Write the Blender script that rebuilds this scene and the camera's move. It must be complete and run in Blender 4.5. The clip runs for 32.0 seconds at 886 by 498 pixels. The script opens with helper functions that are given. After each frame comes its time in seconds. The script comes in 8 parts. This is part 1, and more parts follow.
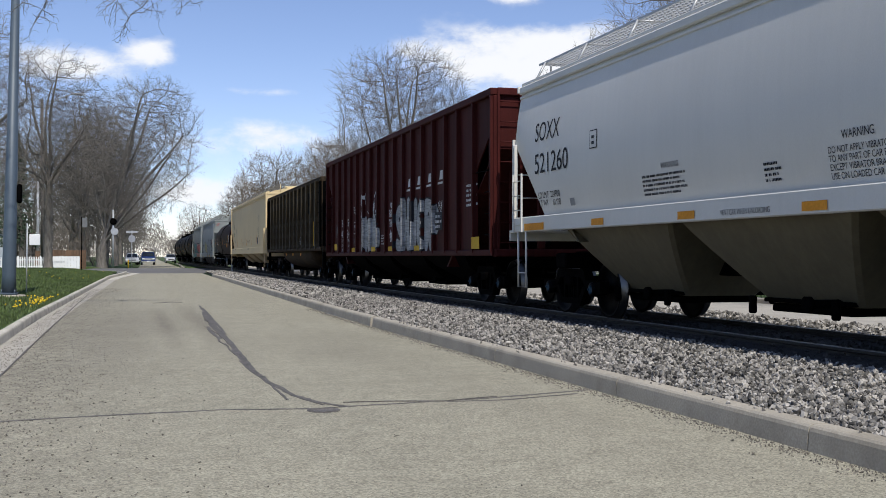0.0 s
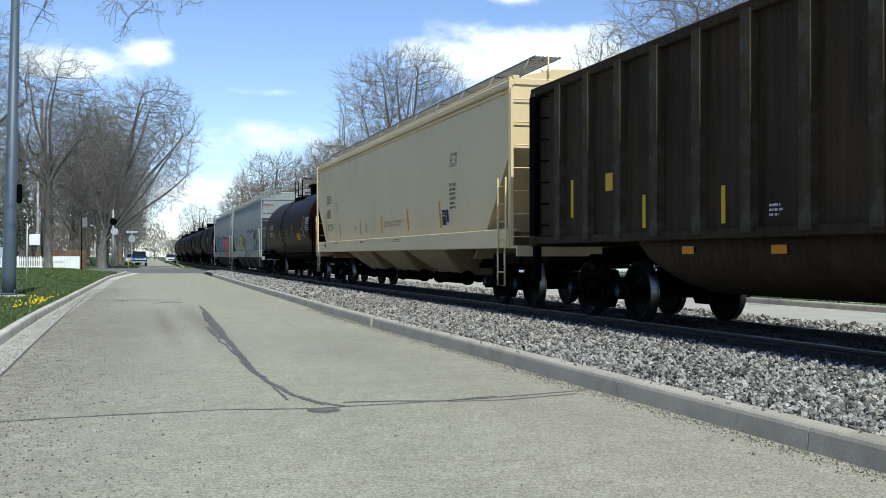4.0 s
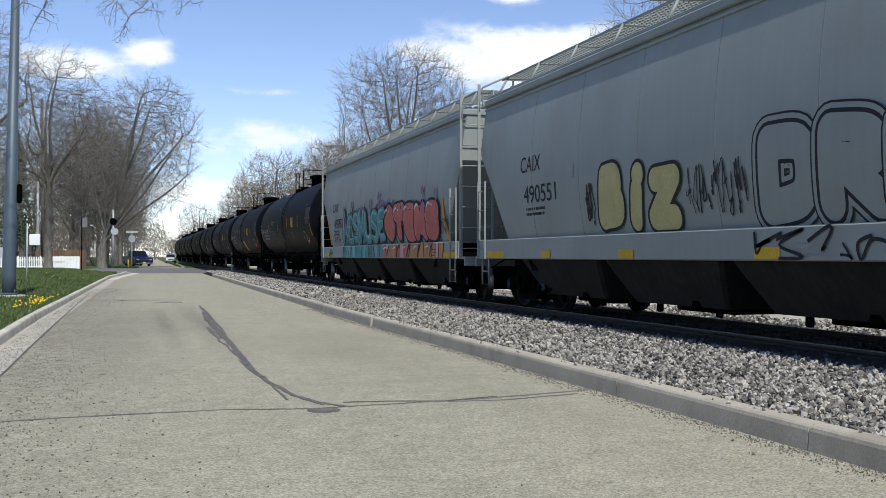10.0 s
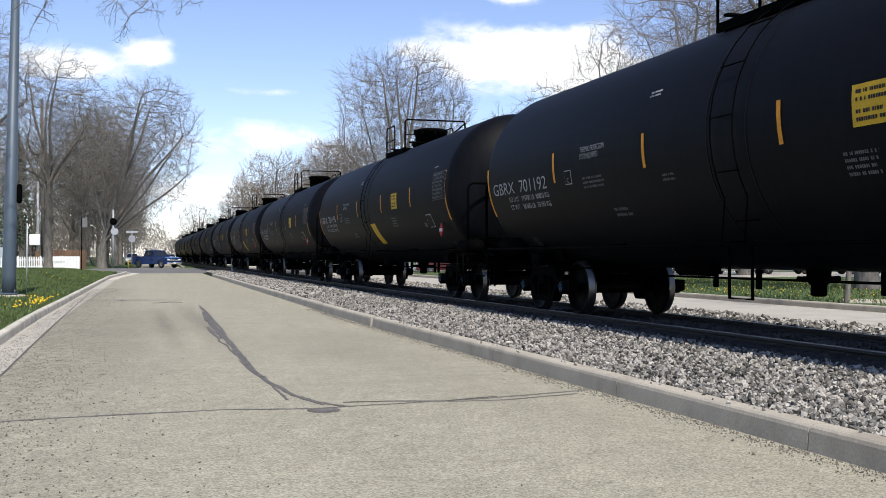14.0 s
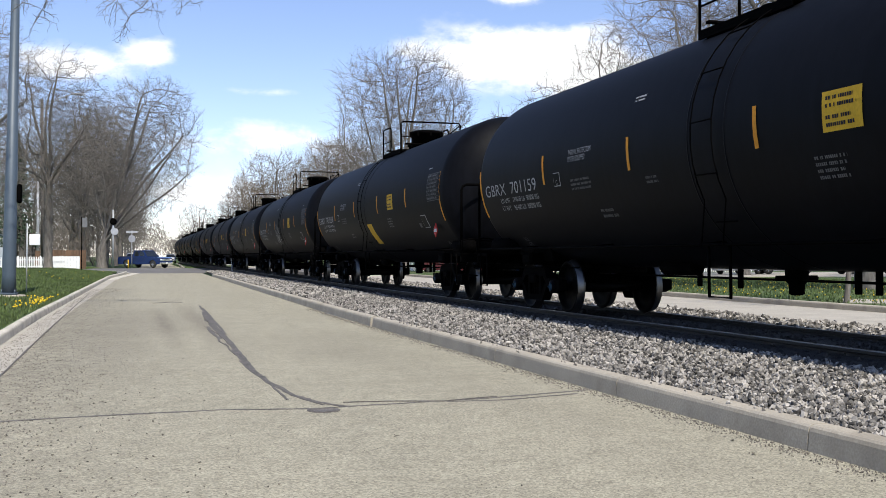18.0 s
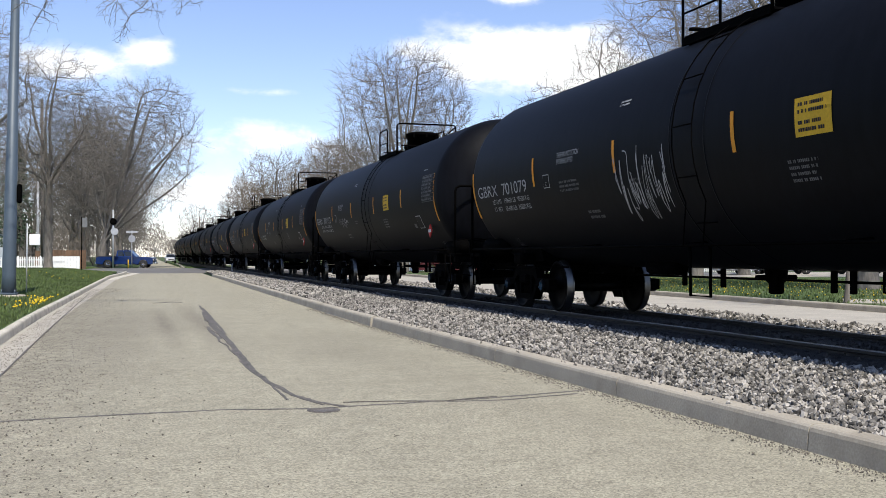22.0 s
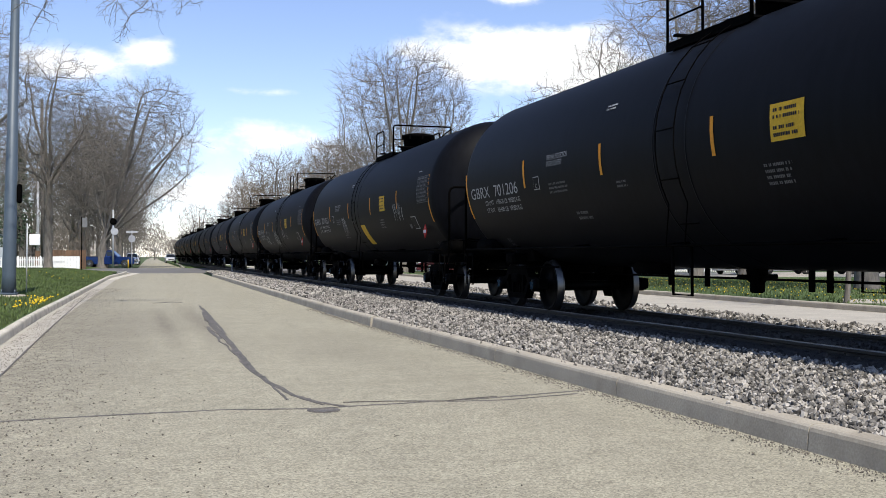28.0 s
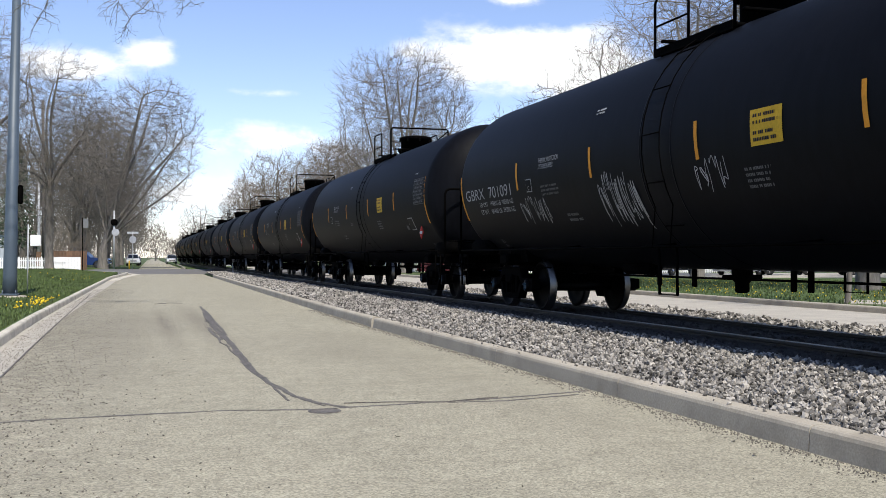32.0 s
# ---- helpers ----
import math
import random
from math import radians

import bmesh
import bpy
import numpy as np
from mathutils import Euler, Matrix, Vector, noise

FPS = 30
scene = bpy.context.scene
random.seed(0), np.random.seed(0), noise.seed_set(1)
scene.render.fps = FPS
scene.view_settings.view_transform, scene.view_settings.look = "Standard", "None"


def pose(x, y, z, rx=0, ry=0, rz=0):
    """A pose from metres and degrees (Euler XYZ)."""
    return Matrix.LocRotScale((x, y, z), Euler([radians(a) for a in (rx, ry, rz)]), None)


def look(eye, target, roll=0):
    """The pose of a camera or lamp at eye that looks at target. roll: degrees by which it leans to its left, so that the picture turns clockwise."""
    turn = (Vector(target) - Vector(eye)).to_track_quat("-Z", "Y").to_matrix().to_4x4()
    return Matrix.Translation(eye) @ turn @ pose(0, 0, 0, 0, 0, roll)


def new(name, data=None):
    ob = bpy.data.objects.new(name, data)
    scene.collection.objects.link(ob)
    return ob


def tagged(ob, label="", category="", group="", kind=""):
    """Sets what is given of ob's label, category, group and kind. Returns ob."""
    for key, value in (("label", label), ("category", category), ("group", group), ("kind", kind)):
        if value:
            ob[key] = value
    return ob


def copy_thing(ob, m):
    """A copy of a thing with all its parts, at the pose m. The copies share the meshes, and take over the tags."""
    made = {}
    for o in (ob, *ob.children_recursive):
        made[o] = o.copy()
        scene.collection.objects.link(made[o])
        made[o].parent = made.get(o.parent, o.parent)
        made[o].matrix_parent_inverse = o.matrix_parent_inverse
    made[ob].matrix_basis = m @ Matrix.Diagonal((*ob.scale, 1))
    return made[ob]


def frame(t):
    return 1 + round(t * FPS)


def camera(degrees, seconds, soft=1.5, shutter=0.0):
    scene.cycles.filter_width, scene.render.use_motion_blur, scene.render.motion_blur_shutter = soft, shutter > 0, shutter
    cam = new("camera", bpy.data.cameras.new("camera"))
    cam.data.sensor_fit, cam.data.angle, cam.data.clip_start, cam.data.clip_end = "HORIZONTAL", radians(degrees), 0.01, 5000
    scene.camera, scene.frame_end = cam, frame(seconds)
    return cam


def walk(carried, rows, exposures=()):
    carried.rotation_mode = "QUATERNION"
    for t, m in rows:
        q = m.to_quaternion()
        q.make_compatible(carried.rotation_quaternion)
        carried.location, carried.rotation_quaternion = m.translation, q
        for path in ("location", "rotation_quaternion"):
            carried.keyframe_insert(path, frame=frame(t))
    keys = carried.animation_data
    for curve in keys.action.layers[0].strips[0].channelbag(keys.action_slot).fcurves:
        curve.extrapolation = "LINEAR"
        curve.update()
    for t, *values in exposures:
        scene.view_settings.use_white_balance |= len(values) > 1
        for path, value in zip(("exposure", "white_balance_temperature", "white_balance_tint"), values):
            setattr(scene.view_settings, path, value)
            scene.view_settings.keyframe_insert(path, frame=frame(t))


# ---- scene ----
# camera: stands on the road, looks up the street along the track
FOV = 45.28
EYE = (0.0, 0.0, 1.30)
YAW, PITCH = radians(16.62), radians(0.396)


def aim(dx=0.0, dy=0.0):
    a, b = YAW + dx, PITCH + dy
    return look(EYE, (EYE[0] + math.sin(a) * math.cos(b), EYE[1] + math.cos(a) * math.cos(b), EYE[2] + math.sin(b)))


cam = camera(FOV, 32.0, soft=0.62)
walk(cam, [(0.0, aim()), (30.3, aim()), (30.9, aim(-0.0008, 0.0008)), (32.0, aim(-0.0008, 0.0008))],
     exposures=[(0.0, -0.10, 6400, 10), (0.4, -0.05, 6450, 10), (1.0, 0.23, 6450, 9), (2.0, 0.33, 6250, 0), (3.0, 0.34, 6200, 0), (3.5, 0.29, 6150, 0), (5.5, -0.17, 5950, 6), (6.0, -0.17, 5950, 6),
                (7.0, -0.04, 5950, 6), (8.0, 0.12, 6100, 6), (9.0, 0.14, 6300, 6), (10.0, 0.07, 6350, 7), (11.0, 0.05, 6400, 8), (12.0, 0.05, 6450, 8), (13.0, 0.21, 6500, 10), (14.0, 0.31, 6550, 10), (32.0, 0.31, 6600, 10)])

# ---- light ----
SUN_DIR = Vector((0.0, -0.60, 0.80)).normalized()
world = bpy.data.worlds.new("sky_world")
scene.world = world
world.use_nodes = True


def build_sky(w):
    nt = w.node_tree
    nt.nodes.clear()
    N, L = nt.nodes.new, nt.links.new
    out, bg, sky = N("ShaderNodeOutputWorld"), N("ShaderNodeBackground"), N("ShaderNodeTexSky")
    sky.sky_type, sky.sun_disc = "NISHITA", False
    sky.sun_elevation = math.asin(SUN_DIR.z)
    sky.sun_rotation = math.atan2(SUN_DIR.x, SUN_DIR.y)
    sky.altitude, sky.air_density, sky.dust_density, sky.ozone_density = 1500, 1.0, 0.3, 3.0
    geo = N("ShaderNodeTexCoord")
    # fair-weather clouds: a flattened noise on the sky dome, plus the few heaps that stand over the street
    sep = N("ShaderNodeSeparateXYZ")
    L(geo.outputs["Generated"], sep.inputs[0])

    def math_node(op, a, b=None, clamp=False):
        n = N("ShaderNodeMath")
        n.operation, n.use_clamp = op, clamp
        for i, v in enumerate((a, b)):
            if v is None:
                continue
            if isinstance(v, (int, float)):
                n.inputs[i].default_value = v
            else:
                L(v, n.inputs[i])
        return n.outputs[0]

    az = math_node("ARCTAN2", sep.outputs["X"], sep.outputs["Y"])
    el = math_node("ARCSINE", sep.outputs["Z"])
    warp = N("ShaderNodeTexNoise")
    warp.inputs["Scale"].default_value, warp.inputs["Detail"].default_value, warp.inputs["Roughness"].default_value = 22.0, 7.0, 0.6
    stretch = N("ShaderNodeMapping")
    stretch.inputs["Scale"].default_value = (1.0, 1.0, 1.9)
    L(geo.outputs["Generated"], stretch.inputs["Vector"])
    L(stretch.outputs[0], warp.inputs["Vector"])
    total = None
    # azimuth, elevation, half width, half height (degrees), weight
    for a, e, wa, we, k in CLOUDS:
        da = math_node("DIVIDE", math_node("SUBTRACT", az, radians(a)), radians(wa))
        de = math_node("DIVIDE", math_node("SUBTRACT", el, radians(e)), radians(we))
        r2 = math_node("ADD", math_node("MULTIPLY", da, da), math_node("MULTIPLY", de, de))
        g = math_node("MULTIPLY", math_node("EXPONENT", math_node("MULTIPLY", r2, -1.0)), k)
        total = g if total is None else math_node("ADD", total, g)
    broad = N("ShaderNodeTexNoise")
    broad.inputs["Scale"].default_value, broad.inputs["Detail"].default_value = 5.0, 5.0
    L(stretch.outputs[0], broad.inputs["Vector"])
    wisps = math_node("MULTIPLY", math_node("SUBTRACT", broad.outputs[0], 0.50), 1.6)
    n = math_node("MULTIPLY", math_node("SUBTRACT", warp.outputs[0], 0.5), 1.7)
    n = math_node("MULTIPLY", n, math_node("MINIMUM", math_node("ADD", math_node("MULTIPLY", total, 1.5), 0.25), 1.0))
    dens = math_node("ADD", math_node("ADD", total, math_node("MULTIPLY", math_node("MAXIMUM", wisps, 0.0), 0.5)), n)
    ramp = N("ShaderNodeMapRange")
    ramp.interpolation_type = "SMOOTHSTEP"
    ramp.inputs["From Min"].default_value, ramp.inputs["From Max"].default_value = 0.22, 0.95
    L(dens, ramp.inputs["Value"])
    mix = N("ShaderNodeMix")
    mix.data_type = "RGBA"
    L(ramp.outputs[0], mix.inputs[0])
    tint = N("ShaderNodeVectorMath")
    tint.operation = "MULTIPLY"
    tint.inputs[1].default_value = SKY_TINT
    L(sky.outputs[0], tint.inputs[0])
    L(tint.outputs[0], mix.inputs[6])
    mix.inputs[7].default_value = CLOUD_COLOUR
    L(mix.outputs[2], bg.inputs["Color"])
    bg.inputs["Strength"].default_value = SKY_STRENGTH
    L(bg.outputs[0], out.inputs["Surface"])


SKY_STRENGTH = 0.135
SKY_TINT = (1.17, 1.05, 1.10)
CLOUD_COLOUR = (7.6, 7.7, 7.9, 1)
CLOUDS = [(1.2, 10.6, 1.3, 0.75, 1.15), (19.0, 10.6, 5.0, 1.5, 1.0), (24.5, 9.6, 4.0, 2.2, 0.9), (8.0, 6.4, 3.6, 0.8, 0.55),
          (3.5, 3.4, 3.0, 1.1, 0.62), (-2.6, 9.7, 4.0, 1.0, 0.75), (20.5, 13.8, 2.0, 0.5, 0.7), (7.0, 8.7, 2.4, 0.3, 0.45),
          (5.0, 0.5, 25.0, 2.2, 0.50), (14.0, 5.0, 5.0, 1.5, 0.4), (4.5, 6.0, 4.0, 1.2, 0.3)]
build_sky(world)

sun = new("sun", bpy.data.lights.new("sun", "SUN"))
sun.data.energy, sun.data.angle, sun.data.color = 4.4, radians(0.6), (1.0, 0.955, 0.87)
sun.matrix_world = look(SUN_DIR * 50, (0, 0, 0))

# ---- materials ----


def material(name, base, rough=0.7, metal=0.0, fine=40.0, coarse=1.5, vary=0.25, blotch=0.2, bump=0.2, depth=0.01, streak=0.0,
             dirt=None, dirt_amount=0.0, dirt_scale=1.0, island=0.0, per_object=0.0, coat=0.0, spec=0.5, stretch=(1, 1, 1), span=0.25):
    """A surface with grain (fine), blotches (coarse), relief, and stains (dirt) with shapes of their own."""
    m = bpy.data.materials.new(name)
    m.use_nodes = True
    nt = m.node_tree
    N, L = nt.nodes.new, nt.links.new
    b = nt.nodes["Principled BSDF"]
    b.inputs["Roughness"].default_value, b.inputs["Metallic"].default_value = rough, metal
    b.inputs["Coat Weight"].default_value = coat
    b.inputs["Specular IOR Level"].default_value = spec
    co = N("ShaderNodeTexCoord")
    mp = N("ShaderNodeMapping")
    mp.inputs["Scale"].default_value = stretch
    L(co.outputs["Object"], mp.inputs["Vector"])

    def noise_node(scale, detail=4.0, vec=None):
        n = N("ShaderNodeTexNoise")
        n.inputs["Scale"].default_value, n.inputs["Detail"].default_value = scale, detail
        L(vec or mp.outputs[0], n.inputs["Vector"])
        return n.outputs[0]

    def scaled(src, lo, hi, width=0.25):
        r = N("ShaderNodeMapRange")
        r.inputs["From Min"].default_value, r.inputs["From Max"].default_value = 0.5 - width, 0.5 + width
        r.inputs["To Min"].default_value, r.inputs["To Max"].default_value = lo, hi
        L(src, r.inputs["Value"])
        return r.outputs[0]

    def times(a, bb):
        n = N("ShaderNodeMath")
        n.operation = "MULTIPLY"
        L(a, n.inputs[0])
        L(bb, n.inputs[1])
        return n.outputs[0]

    f = noise_node(fine)
    value = times(scaled(f, 1 - vary, 1 + vary, span), scaled(noise_node(coarse, 6.0), 1 - blotch, 1 + blotch))
    if streak:
        sm = N("ShaderNodeMapping")
        sm.inputs["Scale"].default_value = (6.0, 6.0, 0.35)
        L(co.outputs["Object"], sm.inputs["Vector"])
        value = times(value, scaled(noise_node(1.6, 5.0, sm.outputs[0]), 1 - streak, 1 + 0.5 * streak))
    if island:
        g = N("ShaderNodeNewGeometry")
        r = N("ShaderNodeMapRange")
        r.inputs["To Min"].default_value, r.inputs["To Max"].default_value = 1 - island, 1 + island
        L(g.outputs["Random Per Island"], r.inputs["Value"])
        value = times(value, r.outputs[0])
    if per_object:
        g = N("ShaderNodeObjectInfo")
        r = N("ShaderNodeMapRange")
        r.inputs["To Min"].default_value, r.inputs["To Max"].default_value = 1 - per_object, 1 + per_object
        L(g.outputs["Random"], r.inputs["Value"])
        value = times(value, r.outputs[0])
    sc = N("ShaderNodeVectorMath")
    sc.operation = "SCALE"
    sc.inputs[0].default_value = base
    L(value, sc.inputs["Scale"])
    col = sc.outputs[0]
    if dirt:
        mx = N("ShaderNodeMix")
        mx.data_type = "RGBA"
        r = N("ShaderNodeMapRange")
        r.interpolation_type = "SMOOTHSTEP"
        r.inputs["From Min"].default_value, r.inputs["From Max"].default_value = 0.48, 0.72
        r.inputs["To Max"].default_value = dirt_amount
        L(noise_node(dirt_scale, 8.0), r.inputs["Value"])
        L(r.outputs[0], mx.inputs[0])
        L(col, mx.inputs[6])
        mx.inputs[7].default_value = (*dirt, 1)
        col = mx.outputs[2]
    L(col, b.inputs["Base Color"])
    if bump:
        bp = N("ShaderNodeBump")
        bp.inputs["Strength"].default_value, bp.inputs["Distance"].default_value = bump, depth
        L(f, bp.inputs["Height"])
        L(bp.outputs[0], b.inputs["Normal"])
    return m


M = {}


def chip_seal(name):
    """Bleached chip-seal: single chips, broad mottling, the dirty edge by the gutter and old oil stains."""
    m = bpy.data.materials.new(name)
    m.use_nodes = True
    nt = m.node_tree
    N, L = nt.nodes.new, nt.links.new
    bs = nt.nodes["Principled BSDF"]
    bs.inputs["Roughness"].default_value, bs.inputs["Specular IOR Level"].default_value = 0.95, 0.3
    co = N("ShaderNodeTexCoord")

    def op(kind, p, q=None, clamp=False):
        n = N("ShaderNodeMath")
        n.operation, n.use_clamp = kind, clamp
        for i, v in enumerate((p, q)):
            if isinstance(v, (int, float)):
                n.inputs[i].default_value = v
            elif v is not None:
                L(v, n.inputs[i])
        return n.outputs[0]

    def noise(scale, detail):
        n = N("ShaderNodeTexNoise")
        n.inputs["Scale"].default_value, n.inputs["Detail"].default_value, n.inputs["Roughness"].default_value = scale, detail, 0.62
        L(co.outputs["Object"], n.inputs["Vector"])
        return n.outputs[0]

    def span(v, lo, hi, to_lo, to_hi):
        r = N("ShaderNodeMapRange")
        for key, x in (("From Min", lo), ("From Max", hi), ("To Min", to_lo), ("To Max", to_hi)):
            r.inputs[key].default_value = x
        L(v, r.inputs["Value"])
        return r.outputs[0]

    chips = N("ShaderNodeTexVoronoi")
    chips.inputs["Scale"].default_value = 85.0
    L(co.outputs["Object"], chips.inputs["Vector"])
    one = N("ShaderNodeSeparateColor")
    L(chips.outputs["Color"], one.inputs[0])
    xyz = N("ShaderNodeSeparateXYZ")
    L(co.outputs["Object"], xyz.inputs[0])
    mottle, broad = noise(3.5, 6.0), noise(0.45, 5.0)
    value = op("MULTIPLY", span(one.outputs[0], 0, 1, 0.62, 1.36), span(mottle, 0.3, 0.7, 0.88, 1.12))
    value = op("MULTIPLY", value, span(broad, 0.3, 0.7, 0.92, 1.07))
    edge = op("MULTIPLY", span(xyz.outputs[0], -1.35, 0.5, 1.0, 0.0), span(noise(5.0, 8.0), 0.38, 0.66, 0.0, 1.15))
    total = op("MULTIPLY", edge, 0.62)
    # old stains: centre, half widths, weight
    for cx, cy, rx, ry, k in ((0.2, 22.0, 1.0, 5.0, 0.42), (0.72, 21.0, 0.16, 5.0, 0.45), (1.42, 22.0, 0.24, 6.0, 0.55), (2.9, 15.0, 0.9, 3.5, 0.22), (-0.3, 15.0, 0.7, 4.0, 0.25), (3.4, 8.5, 0.5, 2.5, 0.18)):
        dx, dy = op("DIVIDE", op("SUBTRACT", xyz.outputs[0], cx), rx), op("DIVIDE", op("SUBTRACT", xyz.outputs[1], cy), ry)
        g = op("EXPONENT", op("MULTIPLY", op("ADD", op("MULTIPLY", dx, dx), op("MULTIPLY", dy, dy)), -1.0))
        total = op("ADD", total, op("MULTIPLY", op("MULTIPLY", g, k), span(mottle, 0.3, 0.65, 0.4, 1.3)))
    base = N("ShaderNodeVectorMath")
    base.operation = "SCALE"
    base.inputs[0].default_value = (0.312, 0.291, 0.222)
    L(value, base.inputs["Scale"])
    mix = N("ShaderNodeMix")
    mix.data_type = "RGBA"
    L(op("MINIMUM", total, 0.85), mix.inputs[0])
    L(base.outputs[0], mix.inputs[6])
    dark = N("ShaderNodeVectorMath")
    dark.operation = "SCALE"
    dark.inputs[0].default_value = (0.165, 0.148, 0.118)
    L(value, dark.inputs["Scale"])
    L(dark.outputs[0], mix.inputs[7])
    L(mix.outputs[2], bs.inputs["Base Color"])
    bp = N("ShaderNodeBump")
    bp.inputs["Strength"].default_value, bp.inputs["Distance"].default_value = 0.55, 0.004
    L(op("ADD", one.outputs[1], chips.outputs["Distance"]), bp.inputs["Height"])
    L(bp.outputs[0], bs.inputs["Normal"])
    return m


M["asphalt"] = chip_seal("worn_chip_seal")
M["dark_asphalt"] = material("dark_asphalt", (0.13, 0.125, 0.12), 0.9, fine=30, coarse=0.2, vary=0.2, blotch=0.15)
M["seal"] = material("crack_sealant", (0.105, 0.096, 0.088), 0.85, fine=45, coarse=5, vary=0.6, blotch=0.4, bump=0.3)
M["concrete"] = material("kerb_concrete", (0.375, 0.338, 0.275), 0.92, fine=60, coarse=1.6, vary=0.2, blotch=0.16, bump=0.35, depth=0.004,
                         dirt=(0.22, 0.195, 0.155), dirt_amount=0.5, dirt_scale=2.2)
M["pale_concrete"] = material("pale_worn_concrete", (0.52, 0.485, 0.41), 0.92, fine=50, coarse=1.4, vary=0.2, blotch=0.2, bump=0.5, depth=0.006, dirt=(0.24, 0.215, 0.17), dirt_amount=0.6, dirt_scale=3.0)
M["sign_back"] = material("dull_sign_metal", (0.16, 0.165, 0.17), 0.6, 0.2, fine=30, coarse=3, vary=0.1, blotch=0.15, bump=0.05)
M["gutter"] = material("gutter_concrete", (0.38, 0.35, 0.295), 0.92, fine=70, coarse=1.5, vary=0.3, blotch=0.15, bump=0.6, depth=0.005)
# Base colour kept dark for the shade in the gaps between stones.
M["bed"] = material("gap_shade_fines", (0.04, 0.037, 0.033), 0.95, fine=26, coarse=2, vary=0.65, blotch=0.2, bump=1.0, depth=0.03)
M["stone"] = material("crushed_stone", (0.232, 0.216, 0.194), 0.85, fine=30, coarse=0.6, vary=0.2, blotch=0.15, bump=0.3, depth=0.004, island=0.9)
M["grass_soil"] = material("lawn", (0.050, 0.085, 0.018), 0.95, fine=26, coarse=0.35, vary=0.45, blotch=0.25, bump=0.8, depth=0.03,
                           dirt=(0.15, 0.125, 0.06), dirt_amount=0.55, dirt_scale=0.25)
M["blade"] = material("grass_blades", (0.074, 0.108, 0.030), 0.7, fine=8, coarse=0.4, vary=0.2, blotch=0.25, bump=0, island=0.4)
M["rail"] = material("rail_steel", (0.02, 0.016, 0.013), 0.6, 0.3, fine=30, coarse=2, vary=0.3, blotch=0.3)
M["railhead"] = material("polished_railhead", (0.22, 0.21, 0.20), 0.42, 1.0, fine=30, coarse=2, vary=0.1, blotch=0.1, bump=0.05)
M["tie"] = material("creosoted_tie", (0.02, 0.017, 0.015), 0.9, fine=20, coarse=3, vary=0.35, blotch=0.25, bump=0.6, stretch=(0.4, 4, 4), per_object=0.3)
M["bark"] = material("bark", (0.15, 0.136, 0.118), 0.95, fine=9, coarse=0.8, vary=0.4, blotch=0.25, bump=0.9, depth=0.04, stretch=(1, 1, 0.25))
M["twig"] = material("twigs", (0.165, 0.147, 0.126), 0.9, fine=3, coarse=0.15, vary=0.3, blotch=0.3, bump=0)
M["twig_warm"] = material("budding_twigs", (0.17, 0.14, 0.108), 0.9, fine=3, coarse=0.15, vary=0.3, blotch=0.3, bump=0)
M["needle"] = material("conifer_needles", (0.03, 0.055, 0.025), 0.8, fine=6, coarse=0.6, vary=0.4, blotch=0.3, bump=0, island=0.3)
# the train
# The base leans to blue for the sky reflected in the black paint.
M["tank"] = material("black_tank_paint", (0.0050, 0.0056, 0.0078), 0.52, fine=60, coarse=0.7, vary=0.15, blotch=0.25, bump=0.04, depth=0.004, streak=0.35,
                     dirt=(0.006, 0.0057, 0.006), dirt_amount=0.3, dirt_scale=0.9, spec=0.06)
M["maroon_tank"] = material("maroon_tank_paint", (0.0095, 0.0034, 0.0023), 0.40, fine=60, coarse=0.7, vary=0.15, blotch=0.3, bump=0.05, streak=0.35, spec=0.03)
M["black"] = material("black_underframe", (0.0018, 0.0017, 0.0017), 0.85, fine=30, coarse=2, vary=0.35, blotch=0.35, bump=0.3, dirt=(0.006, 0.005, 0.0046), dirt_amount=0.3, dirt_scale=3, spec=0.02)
M["white_car"] = material("pale_grey_car_paint", (0.655, 0.635, 0.59), 0.42, fine=50, coarse=0.6, vary=0.03, blotch=0.05, bump=0.03, streak=0.025)
M["grey_car"] = material("grey_car_paint", (0.256, 0.277, 0.264), 0.5, fine=50, coarse=0.6, vary=0.04, blotch=0.10, bump=0.04, streak=0.05,
                         dirt=(0.20, 0.195, 0.18), dirt_amount=0.35, dirt_scale=0.7)
M["cream_car"] = material("cream_car_paint", (0.70, 0.545, 0.305), 0.5, fine=50, coarse=0.5, vary=0.03, blotch=0.07, bump=0.04, streak=0.035)
M["red_car"] = material("oxide_red_paint", (0.056, 0.0100, 0.0085), 0.65, fine=40, coarse=0.7, vary=0.15, blotch=0.25, bump=0.1, streak=0.3, spec=0.12)
M["brown_car"] = material("rusted_brown_paint", (0.046, 0.032, 0.020), 0.8, fine=30, coarse=0.6, vary=0.3, blotch=0.4, bump=0.3, streak=0.45,
                          dirt=(0.06, 0.035, 0.018), dirt_amount=0.6, dirt_scale=1.3, spec=0.12)
M["stake"] = material("olive_brown_stake_paint", (0.062, 0.046, 0.025), 0.75, fine=30, coarse=1.0, vary=0.2, blotch=0.3, bump=0.2, streak=0.4, dirt=(0.17, 0.16, 0.14), dirt_amount=0.35, dirt_scale=2.5, spec=0.15)
M["streaked_silver"] = material("streaked_silver_paint", (0.30, 0.30, 0.30), 0.5, fine=9, coarse=1.2, vary=0.55, blotch=0.25, bump=0.03, stretch=(1, 0.25, 3.0))
M["red_glow"] = material("deep_pink_spray", (0.50, 0.10, 0.085), 0.6, fine=30, coarse=2, vary=0.12, blotch=0.2, bump=0.05)
